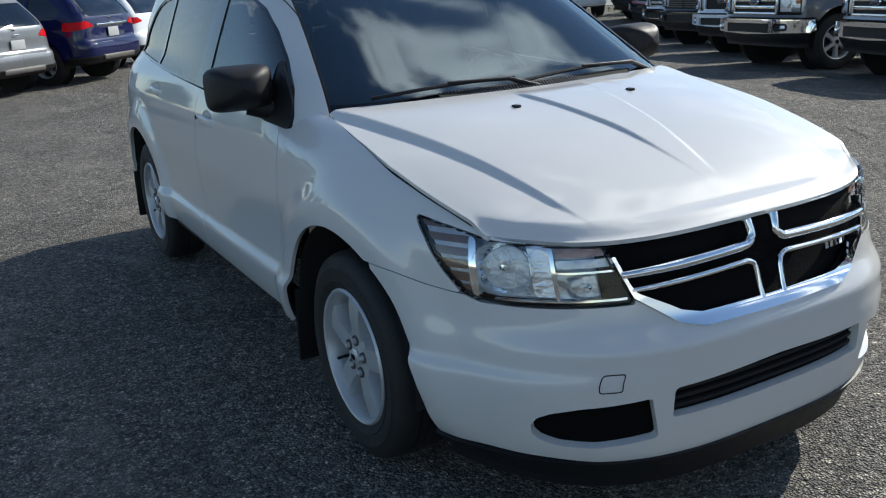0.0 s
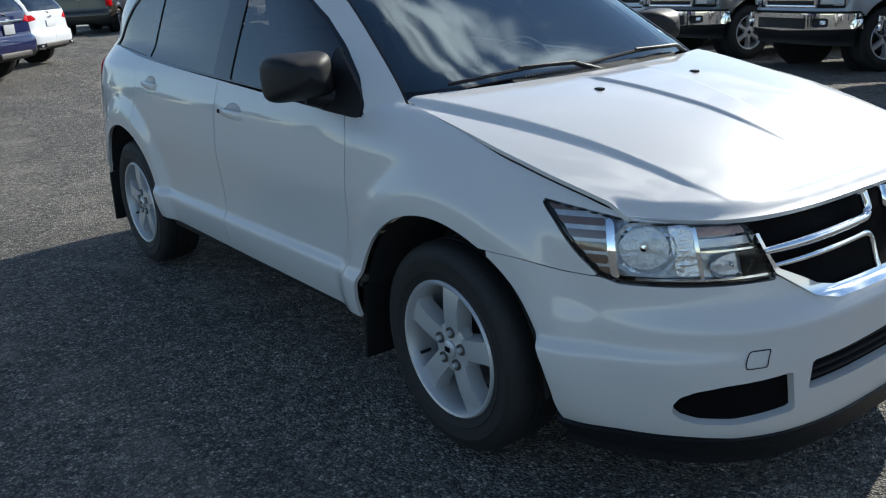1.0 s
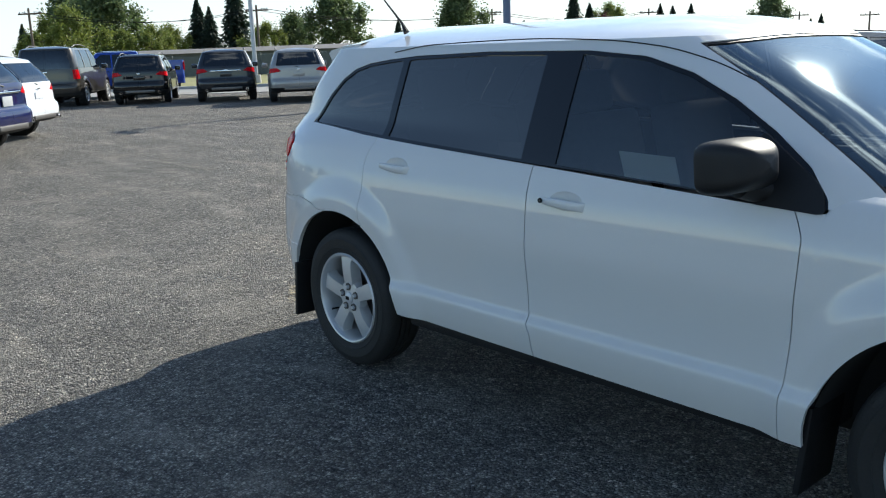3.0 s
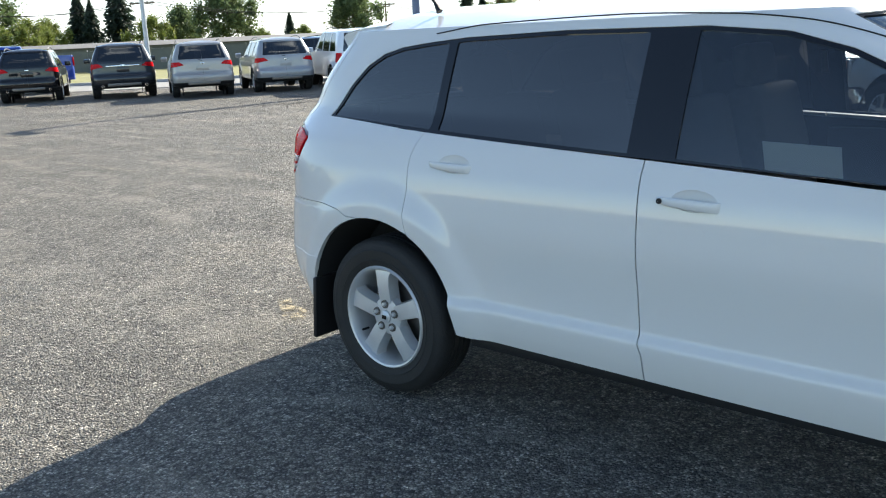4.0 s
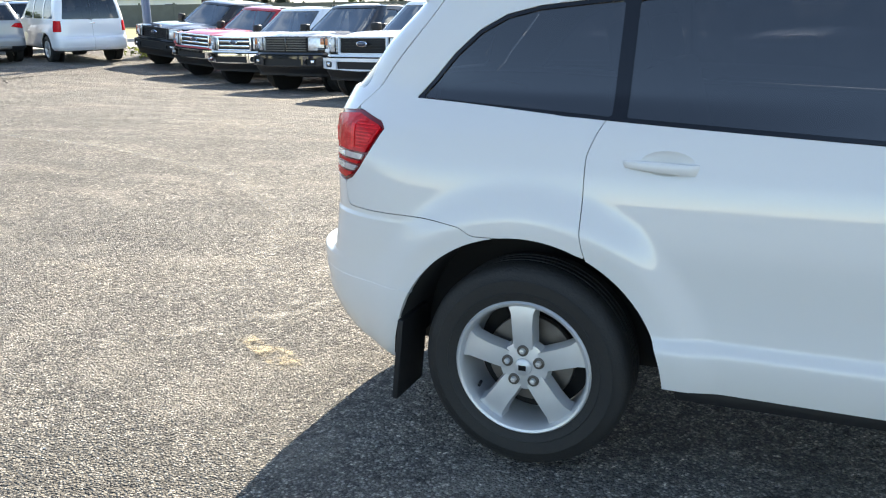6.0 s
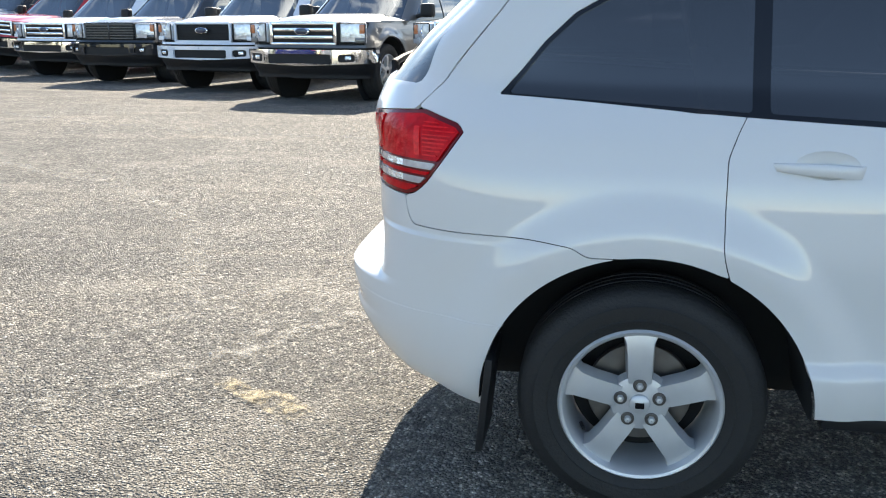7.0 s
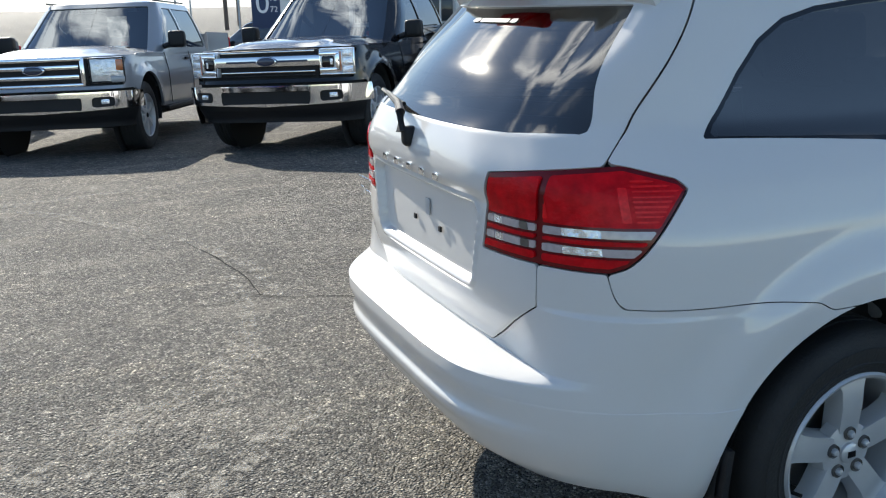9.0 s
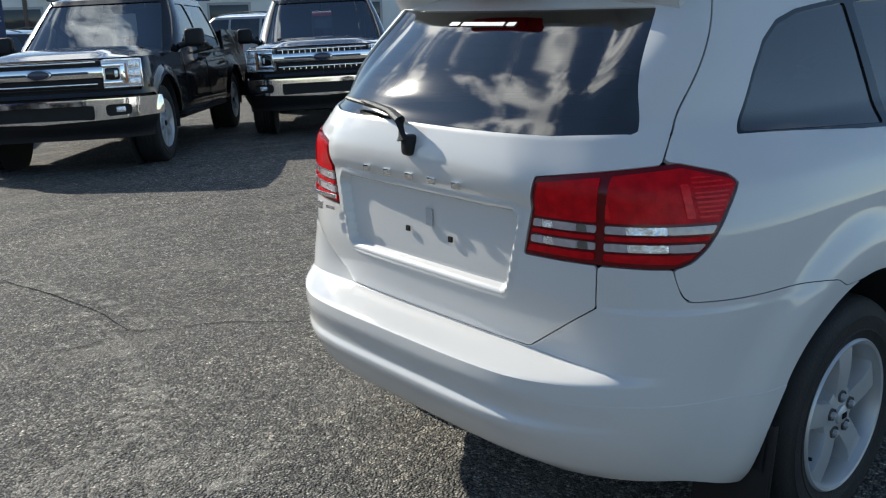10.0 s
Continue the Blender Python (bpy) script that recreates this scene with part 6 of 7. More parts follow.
# sport utility vehicles, seen from behind
def suv_shapes(boxy):
    g = {}
    H = 1.90 if boxy else 1.68
    belt = 1.16 if boxy else 1.08
    top = H - 0.08
    wide = 0.99 if boxy else 0.92
    wid = keys((0.30, wide - 0.10), (0.45, wide), (0.8, wide), (belt, wide - 0.035), (top, wide - (0.20 if boxy else 0.24)), (H, wide - 0.28))
    tail = keys((0.30, 2.22), (0.45, 2.34), (0.60, 2.36), (0.70, 2.34), (0.74, 2.28), (belt, 2.26), (top, 2.12 if boxy else 1.88), (H, 1.8))
    nose = keys((0.3, 2.2), (0.5, 2.36), (0.7, 2.34), (0.95, 2.22), (1.1, 2.0))
    axles, wr, wz = ((1.42, -1.42), 0.44 if boxy else 0.41, 0.37)

    def w(x, z):
        r = wid(z) + 0 * x
        for cx in axles:
            r = r + 0.02 * ss(wr + 0.13, wr + 0.04, np.hypot(x - cx, z - wz))
        return r
    hull = Hull(nose, lambda z, y: -tail(z), w, 1.3, -1.6, 3.0, 6.0, 0.8)
    scr = keys((belt - 0.05, 1.35), (belt, 1.25), (top, 0.35), (H, 0.2))

    class Roof(Upper):
        def outline(self, s, z):
            self.sf = 0.3 - (z - belt) * 0.6
            return Hull.outline(self, s, z)
    cabin_h = Roof(scr, lambda z, y: -tail(z), lambda x, z: wid(z) + 0 * x, 0.2, -1.6, 4.5, 6.0, 0.5 * (belt + top))
    A, B = hull.arc[-1], cabin_h.arc[-1]
    zb, zt = belt + 0.04, top - 0.05

    def back(p, edge=0.0):
        y, z = np.abs(p[..., 1]), p[..., 2]
        yb = wide - 0.20 - (0.18 if boxy else 0.26) * (z - belt)
        return np.maximum(np.maximum(y - yb, zb + (0.0 if boxy else 0.03) - z), np.maximum(z - zt, p[..., 0] + 1.2)) + edge

    def sidew(p, x0, x1):
        x, y, z = p[..., 0], np.abs(p[..., 1]), p[..., 2]
        q = poly(x, z, rounded([(0.90, belt + 0.03), (0.22, zt), (-1.70 if boxy else -1.50, zt), (-1.95 if boxy else -1.85, belt + (0.05 if boxy else 0.16)), (-1.7, belt + 0.05)], 0.05))
        return np.where(y > 0.45, np.maximum(q, np.maximum(x - x1, x0 - x)), 1.0)

    def lamp(p):
        y, z, x = np.abs(p[..., 1]), p[..., 2], p[..., 0]
        if boxy:
            return np.maximum(poly(y, z, [(wide - 0.17, 0.86), (wide + 0.1, 0.86), (wide + 0.1, belt + 0.03), (wide - 0.17, belt + 0.03)]), x + 2.0)
        return np.maximum(poly(y, z, [(wide - 0.40, 0.98), (wide + 0.1, 0.90), (wide + 0.1, 1.065), (wide - 0.25, 1.085)]), x + 1.88)

    def scrf(p):
        y, z = np.abs(p[..., 1]), p[..., 2]
        return np.maximum(np.maximum(y - (wide - 0.16 - 0.24 * (z - belt)), belt + 0.04 - z), np.maximum(z - zt, 0.2 - p[..., 0]))

    def low(side):
        p, n, a = hull.grid(side * 0.001, side * (A - 0.001), 0.045, 0.34, belt, 22)
        x, z = p[..., 0], p[..., 2]
        f = np.maximum(-flat_arch(x, z, axles, wr, wz), -lamp(p))
        return clip_grid(p, n, np.maximum(f, np.where(x < -1.9, 0.47 - z, 0.40 - z)), rim=0.02)

    def up(side):
        p, n, a = cabin_h.grid(side * 0.001, side * (B - 0.001), 0.035, belt - 0.002, top, 20)
        f = np.maximum(np.maximum(-scrf(p), -back(p)), np.maximum(-sidew(p, -0.25, 2), np.maximum(-sidew(p, -1.12, -0.31), -sidew(p, -3, -1.18))))
        return clip_grid(p, n, f, rim=0.015)
    g["body"], g["upper"] = sym(low), sym(up)
    g["hood"] = cap(Hull(lambda z: 2.05 + 0 * z, lambda z, y: -1.0 + 0 * z, lambda x, z: wide - 0.05 + 0 * x, 1.2, 0.0, 3.0, 6.0, 1.0), belt - 0.02, 0.06, 0.5, 1.6)
    g["roof"] = cap(cabin_h, top, 0.08, -1.5, 0.0)
    g["bumper"] = sym(lambda side: clip_grid(*hull.grid(side * hull.arc_x(-1.9), side * (A - 0.001), 0.05, 0.36, 0.468, 8, push=0.006)[:2], None, rim=0.03))
    def glass_of(test, a0, a1, name):
        g[name] = sym(lambda side: (lambda q: clip_grid(q[0], q[1], test(q[0]) - 0.004, rim=0))(cabin_h.grid(side * a0, side * a1, 0.05, belt, top, 12, push=-0.01)))
    glass_of(back, B - 1.15, B - 0.001, "rear_glass")
    glass_of(scrf, 0.001, 1.2, "windscreen")
    for nm, x0, x1 in (("front_window", -0.25, 2), ("rear_window", -1.12, -0.31), ("quarter_window", -3, -1.18)):
        for side, k in ((1, "r"), (-1, "l")):
            q = cabin_h.grid(side * cabin_h.arc_x(1.0), side * cabin_h.arc_x(-1.97), 0.05, belt, top, 12, push=-0.01)
            g[nm + k] = clip_grid(q[0], q[1], sidew(q[0], x0, x1) - 0.004, rim=0)
    for side, k in ((1, "r"), (-1, "l")):
        q = hull.grid(side * hull.arc_x(-1.7), side * (A - 0.3), 0.03, 0.82, belt, 20, push=0.004)
        g["lamp" + k] = clip_grid(q[0], q[1], lamp(q[0]) + 0.006, rim=0.03)
    return g, axles, wr, wide, belt, H


SUVS = {True: suv_shapes(True), False: suv_shapes(False)}


def suv(label, coat, x, y, heading, boxy=False, scale=(1, 1, 1), plate=False, chrome_strip=False, exhausts=False):
    g, axles, wr, wide, belt, H = SUVS[boxy]
    t = thing("suv", label, "suv", "parked sport utility vehicles", at=standing(x, y, heading) @ Matrix.Diagonal((*scale, 1)))
    part("body", g["body"], coat, t)
    up = part("upper_body", g["upper"], coat, t)
    part("hood", g["hood"], coat, t)
    part("roof", g["roof"], coat, up, sharp=60)
    part("rear_bumper", g["bumper"], coat if boxy else M_BLACK, t, "" if boxy else "black lower bumper")
    part("rear_glass", g["rear_glass"], M_GREYTINT, up, "tinted rear window")
    part("windscreen", g["windscreen"], M_CABGLASS, up)
    for nm in ("front_window", "rear_window", "quarter_window"):
        for k in "rl":
            part(nm, g[nm + k], M_GREYTINT, up, "tinted side window")
    for k in "rl":
        part("tail_lamp", g["lamp" + k], M_RED, t, "red tail lamp")
    part("underbody", box(4.3, 1.5, 0.2, (0, 0, 0.42), 0.04), M_UNDER, t)
    part("interior", box(3.3, 1.6, 0.4, (-0.4, 0, 0.85), 0.05), M_TRIM, t)
    for sx in (0.1, -0.8):
        for sy in (-0.38, 0.38):
            part("seat", join(box(0.14, 0.48, 0.55, (sx - 0.3, sy, 1.12), 0.05), box(0.1, 0.24, 0.16, (sx - 0.34, sy, 1.43), 0.04)), M_TRIM, t)
    if plate:
        part("number_plate", box(0.015, 0.32, 0.16, (-2.295, 0, 0.86), 0.004), M_PLATE, t, "pale number plate")
    else:
        part("plate_recess", box(0.012, 0.36, 0.14, (-2.285, 0, 0.88 if not boxy else 0.66), 0.004), M_TRIM if boxy else coat, t)
    if chrome_strip:
        part("chrome_strip", box(0.02, 0.95, 0.035, (-2.29, 0, 1.0), 0.008), M_CHROME, t)
    if exhausts:
        for s in (-1, 1):
            part("exhaust", moved(lathe([(0.03, -0.03), (0.042, -0.03), (0.042, 0.1)], 16), pose(-2.36, s * 0.62, 0.40, 0, 0, -90)), M_CHROME, t)
    if not boxy:
        part("skid_plate", box(0.04, 0.95, 0.09, (-2.35, 0, 0.435), 0.02), M_STEEL, t, "silver skid plate")
    part("rear_wiper", tube([(-2.27, 0.0, belt + 0.02), (-2.22, 0.18, belt + 0.07), (-2.18, 0.40, belt + 0.09)], 0.012, 6), M_BLACK, up)
    part("badge_bar", box(0.012, 0.12, 0.03, (-2.29, 0.0, belt - 0.06), 0.004), M_CHROME, t)
    for s in (-1, 1):
        mr = part("door_mirror", box(0.12, 0.20, 0.16, (0.85, s * (wide + 0.10), belt + 0.06), 0.04), coat, t)
        part("roof_rail", tube([(0.1, s * (wide - 0.28), H - 0.03), (-0.5, s * (wide - 0.27), H + 0.03), (-1.2, s * (wide - 0.27), H + 0.03), (-1.6, s * (wide - 0.28), H - 0.04)], 0.014, 6), M_STEEL, up)
    wheels_at(t, ((axles[0], -wide + 0.11, 1), (axles[1], -wide + 0.11, 1), (axles[0], wide - 0.11, -1), (axles[1], wide - 0.11, -1)), 0.37, 0.235, 5, M_ALLOY, 0.23)
    for cx in axles:
        for s in (1, -1):
            geo = lathe([(wr, 0.0), (wr - 0.005, 0.28), (0.05, 0.28)], 28)
            geo = (geo[0], [q for q in geo[1] if max(geo[0][i][2] for i in q) > -0.05])
            part("wheel_liner", moved(geo, pose(cx, -wide + 0.03, 0.37) if s > 0 else pose(cx, wide - 0.03, 0.37, 0, 0, 180)), M_UNDER, t)
    return t


def behind(x, y, heading, back=2.35):
    """Centre of a vehicle whose rear bumper is at (x, y)."""
    return x + back * math.cos(radians(heading)), y + back * math.sin(radians(heading)), heading


suv("bronze-grey large suv with red tail lamps", P_BRONZE, *behind(-29.52, 6.91, 146), boxy=True, scale=(1.10, 1.05, 1.07))
suv("black suv with chrome exhaust tips", P_BLACK, *behind(-27.59, 9.25, 150), exhausts=True)
suv("dark grey suv with a chrome tailgate strip", P_DKGREY, *behind(-25.49, 11.37, 152), chrome_strip=True, exhausts=True, scale=(1.04, 1.06, 1.03))
suv("pale silver compact suv with a black lower bumper", P_PALE, *behind(-22.35, 12.23, 150))
suv("silver compact suv with a black lower bumper", P_SILVER, *behind(-21.39, 14.63, 152))
suv("white large suv with tall red tail lamps", P_TRUCKWHITE, *behind(-19.73, 16.55, 152), boxy=True, scale=(1.08, 1.02, 1.0))
suv("grey suv with a pale number plate", P_GREY, *behind(-13.1, -0.45, 222), plate=True)
suv("blue suv with a chrome tailgate strip and pale plate", P_BLUE, *behind(-14.7, 1.30, 227), plate=True, chrome_strip=True, scale=(1.06, 1.06, 1.06))
suv("white suv beside the blue one", P_TRUCKWHITE, *behind(-17.6, 2.90, 227), exhausts=True)


# ---- far side of the lot ----
def leaf_material(name, a, b):
    m = bpy.data.materials.new(name)
    m.use_nodes = True
    nt = m.node_tree
    bs = nt.nodes["Principled BSDF"]
    geo = nt.nodes.new("ShaderNodeNewGeometry")
    mx = nt.nodes.new("ShaderNodeMixRGB")
    mx.inputs[1].default_value, mx.inputs[2].default_value = (*a, 1), (*b, 1)
    nt.links.new(geo.outputs["Random Per Island"], mx.inputs[0])
    nt.links.new(mx.outputs[0], bs.inputs["Base Color"])
    bs.inputs["Roughness"].default_value = 0.6
    tl = nt.nodes.new("ShaderNodeBsdfTranslucent")
    nt.links.new(mx.outputs[0], tl.inputs[0])
    ms = nt.nodes.new("ShaderNodeMixShader")
    ms.inputs[0].default_value = 0.42
    nt.links.new(bs.outputs[0], ms.inputs[1]), nt.links.new(tl.outputs[0], ms.inputs[2])
    nt.links.new(ms.outputs[0], nt.nodes["Material Output"].inputs[0])
    return m


M_BARK = material("bark", (0.10, 0.075, 0.055), 0.9, var=0.4, scale=6, bump=0.5, bump_scale=30)
M_LEAF = leaf_material("leaf_green", (0.065, 0.105, 0.04), (0.16, 0.205, 0.085))
M_LIME = leaf_material("leaf_yellow_green", (0.10, 0.14, 0.025), (0.22, 0.25, 0.06))
M_NEEDLE = leaf_material("needle_green", (0.024, 0.042, 0.028), (0.052, 0.078, 0.05))
M_MAROON = leaf_material("leaf_maroon", (0.05, 0.015, 0.02), (0.11, 0.035, 0.035))
rnd = random.Random(5)


def leaves(centres, size, count):
    """Many small bent leaf clumps scattered round the given centres (x, y, z, spread)."""
    vs, fs = [], []
    for cx, cy, cz, sp in centres:
        for _ in range(count):
            d = Vector((rnd.gauss(0, 1), rnd.gauss(0, 1), rnd.gauss(0, 1))).normalized() * sp * abs(rnd.gauss(0.45, 0.40))
            c = Vector((cx, cy, cz)) + d
            u = Vector((rnd.gauss(0, 1), rnd.gauss(0, 1), rnd.gauss(0, 0.6))).normalized() * size * rnd.uniform(0.6, 1.3)
            w = u.cross(Vector((rnd.gauss(0, 1), rnd.gauss(0, 1), rnd.gauss(0, 1)))).normalized() * size * rnd.uniform(0.4, 0.9)
            n = len(vs)
            vs += [tuple(c - u), tuple(c + w), tuple(c + u), tuple(c - w)]
            fs += [(n, n + 1, n + 2), (n, n + 2, n + 3)]
    return vs, fs


def broadleaf(name, label, mat, w, trunk=0.35):
    """Unit height."""
    t = thing(name, label, "tree", "trees beyond the lot")
    limbs = [tube([(0, 0, 0), (0.005, 0.004, trunk * 0.6), (0.0, 0.01, 0.62), (0.01, 0.0, 0.88)], [0.028, 0.022, 0.012, 0.004], 8)]
    cs = []
    for k in range(13):
        a, z = 2.4 * k, 0.30 + 0.60 * (k / 12)
        r = w * 0.5 * math.sin(math.pi * min(1, 0.18 + 0.80 * (k / 12) ** 0.9)) * rnd.uniform(0.7, 1.05)
        tip = (r * math.cos(a), r * math.sin(a), z + 0.07)
        limbs.append(tube([(0, 0, z - 0.09), (tip[0] * 0.5, tip[1] * 0.5, z), tip], [0.010, 0.007, 0.003], 6))
        cs.append((*tip, 0.165 * rnd.uniform(0.8, 1.2)))
        cs.append((tip[0] * 0.5, tip[1] * 0.5, z + 0.03, 0.14))
        cs.append((tip[0] * 1.05 + rnd.gauss(0, 0.03), tip[1] * 1.05 + rnd.gauss(0, 0.03), z - 0.04, 0.09))
    cs.append((0, 0, 0.93, 0.06))
    part("trunk", join(*limbs), M_BARK, t)
    part("crown", leaves(cs, 0.020, 430), mat, t, sharp=180)
    return t


def spruce(name, label):
    t = thing(name, label, "tree", "trees beyond the lot")
    part("trunk", tube([(0, 0, 0), (0, 0, 0.5), (0, 0, 0.97)], [0.022, 0.014, 0.003], 8), M_BARK, t)
    vs, fs = [], []
    for k in range(34):
        z = 0.07 + 0.90 * (k / 33) ** 0.95
        r = 0.27 * (1 - (k / 33)) ** 0.85 + 0.014
        for j in range(14):
            a = j * 0.449 + k * 1.3 + rnd.uniform(-0.2, 0.2)
            L = r * rnd.uniform(0.7, 1.15)
            for q in range(6):
                s = (q + 0.6) / 6
                c = Vector((L * s * math.cos(a), L * s * math.sin(a), z - 0.055 * s + 0.02 * s * s + rnd.gauss(0, 0.012)))
                u = Vector((math.cos(a), math.sin(a), rnd.uniform(-0.9, 0.2))) * 0.026
                w = Vector((-math.sin(a), math.cos(a), rnd.uniform(-1.2, 1.2))) * 0.024 * (1.2 - 0.6 * s)
                n = len(vs)
                vs += [tuple(c - u), tuple(c + w), tuple(c + u + Vector((0, 0, -0.006))), tuple(c - w)]
                fs += [(n, n + 1, n + 2), (n, n + 2, n + 3)]
    part("crown", (vs, fs), M_NEEDLE, t, sharp=180)
    return t


def cedar(name, label):
    t = thing(name, label, "tree", "trees beyond the lot")
    part("trunk", tube([(0, 0, 0), (0, 0, 0.6)], [0.02, 0.008], 8), M_BARK, t)
    cs = [(0.05 * math.cos(k * 2.1), 0.05 * math.sin(k * 2.1), 0.10 + 0.85 * k / 20, 0.16 * math.sin(math.pi * min(0.93, 0.25 + 0.7 * k / 20)) + 0.02) for k in range(21)]
    part("crown", leaves(cs, 0.018, 110), M_NEEDLE, t, sharp=180)
    return t


MAKERS = {
    "d": broadleaf("deciduous_tree", "leafy green deciduous tree beyond the fence", M_LEAF, 0.78),
    "b": broadleaf("bushy_tree", "low yellow-green bushy tree beyond the fence", M_LIME, 1.2, 0.1),
    "m": broadleaf("maple_tree", "dark maroon-leaved tree beyond the lot", M_MAROON, 0.8, 0.2),
    "s": spruce("spruce_tree", "dark green spruce tree beyond the fence"),
    "c": cedar("cedar_tree", "dark green columnar cedar by a house"),
}
TREES = [(-64.7, 17.4, 4.1, "s"), (-56.2, 17.4, 4.5, "b"), (-67.6, 24.2, 7.2, "d"), (-73.0, 24.0, 7.3, "d"), (-58.1, 23.6, 3.5, "b"), (-61.2, 26.3, 3.6, "b"), (-62.1, 29.1, 5.6, "s"), (-59.9, 28.9, 4.9, "s"), (-60.8, 31.5, 7.0, "s"), (-52.9, 29.3, 3.3, "b"), (-53.6, 31.9, 4.1, "d")]
TREES += [(-48.6, 32.1, 5.6, "d"), (-64.2, 49.8, 4.1, "s"), (-46.5, 41.1, 5.3, "d"), (-43.4, 49.7, 5.1, "s"), (-43.8, 52.0, 4.4, "s"), (-44.5, 55.3, 4.1, "b"), (-50.1, 69.9, 4.6, "s"), (-50.3, 72.2, 4.5, "s"), (-46.7, 69.8, 4.6, "s"), (-34.6, 62.0, 4.4, "d"), (-41.1, 81.2, 2.9, "s"), (-40.3, 81.6, 3.3, "s")]
TREES += [(-53.0, 42.0, 2.5, "b"), (-40.1, 41.0, 3.0, "c"), (-39.9, 43.8, 2.7, "b"), (-39.9, 48.9, 3.1, "m"), (-49.8, 58.9, 3.9, "s"), (-46.4, 61.5, 2.8, "s"), (-60.6, 17.1, 3.3, "b"), (-62.5, 23.4, 3.4, "b"), (-56.6, 40.8, 2.5, "b"), (-52.1, 48.9, 2.2, "b")]
TREES += [(-44.0, -20.0, 5.6, "s"), (-46.0, -17.5, 4.6, "d"), (-43.0, -15.0, 5.2, "s"), (-47.0, -24.0, 5.0, "d"), (-44.0, -11.5, 4.4, "d"), (-45.0, -27.5, 5.8, "s"), (-46.0, -8.0, 5.0, "s")]
FAR = 1.7
used = set()
for tx, ty, tz, kind in TREES:
    h = 1.55 + (tz - 1.55) * FAR
    base = MAKERS[kind]
    s = h * rnd.uniform(0.97, 1.03)
    m = pose(tx * FAR, (ty + 2) * FAR - 2, 0, 0, 0, rnd.uniform(0, 360)) @ Matrix.Diagonal((s, s, s, 1))
    if kind not in used:
        used.add(kind)
        base.matrix_basis = m
    else:
        o = copy_thing(base, m)
        o.matrix_basis = m

# grass verge, kerb, fence and low buildings along the far edge
M_GRASS = material("dry_grass", (0.20, 0.19, 0.07), 0.95, var=0.45, scale=1.2, bump=0.6, bump_scale=40)
M_CONC = material("concrete", (0.42, 0.41, 0.39), 0.85, var=0.15, scale=2, bump=0.2, bump_scale=60)
M_LANE = material("worn_concrete_lane", (0.24, 0.235, 0.22), 0.9, var=0.2, scale=1.5)
M_ROOFING = material("grey_roofing", (0.12, 0.115, 0.11), 0.95, var=0.2, scale=2)
M_SIDING = material("pale_siding", (0.74, 0.74, 0.72), 0.7, var=0.08, scale=1.5)
M_FENCE = material("weathered_fence", (0.115, 0.12, 0.105), 0.9, var=0.3, scale=3)
M_POLE = material("galvanised_pole", (0.38, 0.40, 0.42), 0.45, metal=0.6, var=0.1, scale=4)
M_BLUEPOLE = material("blue_painted_pole", (0.10, 0.14, 0.22), 0.5, var=0.1, scale=4)
M_WOOD = material("pole_wood", (0.13, 0.10, 0.08), 0.9, var=0.3, scale=5)
M_PANE = material("dark_pane", (0.03, 0.035, 0.04), 0.1)
ROW = pose(-24.6, 12.3, 0, 0, 0, 45)       # x along the row of vehicles, y outwards


def flat_slab(name, x0, x1, y0, y1, z0, z1, mat, label, cat):
    n = 24
    vs, fs = [], []
    for i in range(n + 1):
        x = x0 + (x1 - x0) * i / n
        for y, z in ((y0, z0), (y0, z1), (y1, z1)):
            vs.append(tuple(ROW @ Vector((x, y, z))))
    for i in range(n):
        for k in range(2):
            fs.append((i * 3 + k, i * 3 + 3 + k, i * 3 + 4 + k, i * 3 + 1 + k))
    return tagged(part(name, (vs, fs), mat), label, cat, kind="structure")


flat_slab("road", -60, 30, 6.5, 12.0, -0.02, 0.012, M_LANE, "pale concrete lane behind the parked vehicles", "road")
flat_slab("kerb", -60, 30, 12.0, 12.2, -0.02, 0.14, M_CONC, "low concrete kerb along the grass", "kerb")
flat_slab("grass_verge", -90, 30, 12.2, 120.0, 0.0, 0.13, M_GRASS, "dry grass verge beyond the lane", "grass")
fence = thing("fence", "long weathered board fence along the grass verge", "fence")
for k in range(48):
    x = -66 + 2.0 * k
    m = ROW @ pose(x, 30.0, 0)
    part("fence_post", moved(box(0.12, 0.12, 1.55, (0, 0, 0.78), 0.01, 1), m), M_FENCE, fence)
    part("fence_panel", moved(box(1.92, 0.05, 1.30, (1.0, 0.0, 0.80), 0.008, 1), m), M_FENCE, fence)


def low_house(label, x, y, w, d, h, wall_mat, roof_h=0.9, turn=45):
    t = thing("house", label, "house", at=pose(x, y, 0, 0, 0, turn))
    wall = part("wall", box(w, d, h, (0, 0, h / 2), 0.02), wall_mat, t)
    o = 0.4
    vs = [(-w / 2 - o, -d / 2 - o, h), (w / 2 + o, -d / 2 - o, h), (w / 2 + o, d / 2 + o, h), (-w / 2 - o, d / 2 + o, h), (-w / 2 + d * 0.3, 0, h + roof_h), (w / 2 - d * 0.3, 0, h + roof_h)]
    part("roof", (vs, [(0, 1, 5, 4), (1, 2, 5), (2, 3, 4, 5), (3, 0, 4), (3, 2, 1, 0)]), M_ROOFING, t, sharp=10)
    for k in range(max(2, int(w / 4))):
        xx = -w / 2 + (k + 0.5) * w / max(2, int(w / 4))
        for s in (-1,):
            win = part("window", box(1.3, 0.08, 0.9, (xx, s * (d / 2 + 0.01), h * 0.58), 0.02), M_SIDING, t)
            part("pane", box(1.1, 0.03, 0.7, (xx, s * (d / 2 + 0.06), h * 0.58), 0.01), M_PANE, win)
    return t


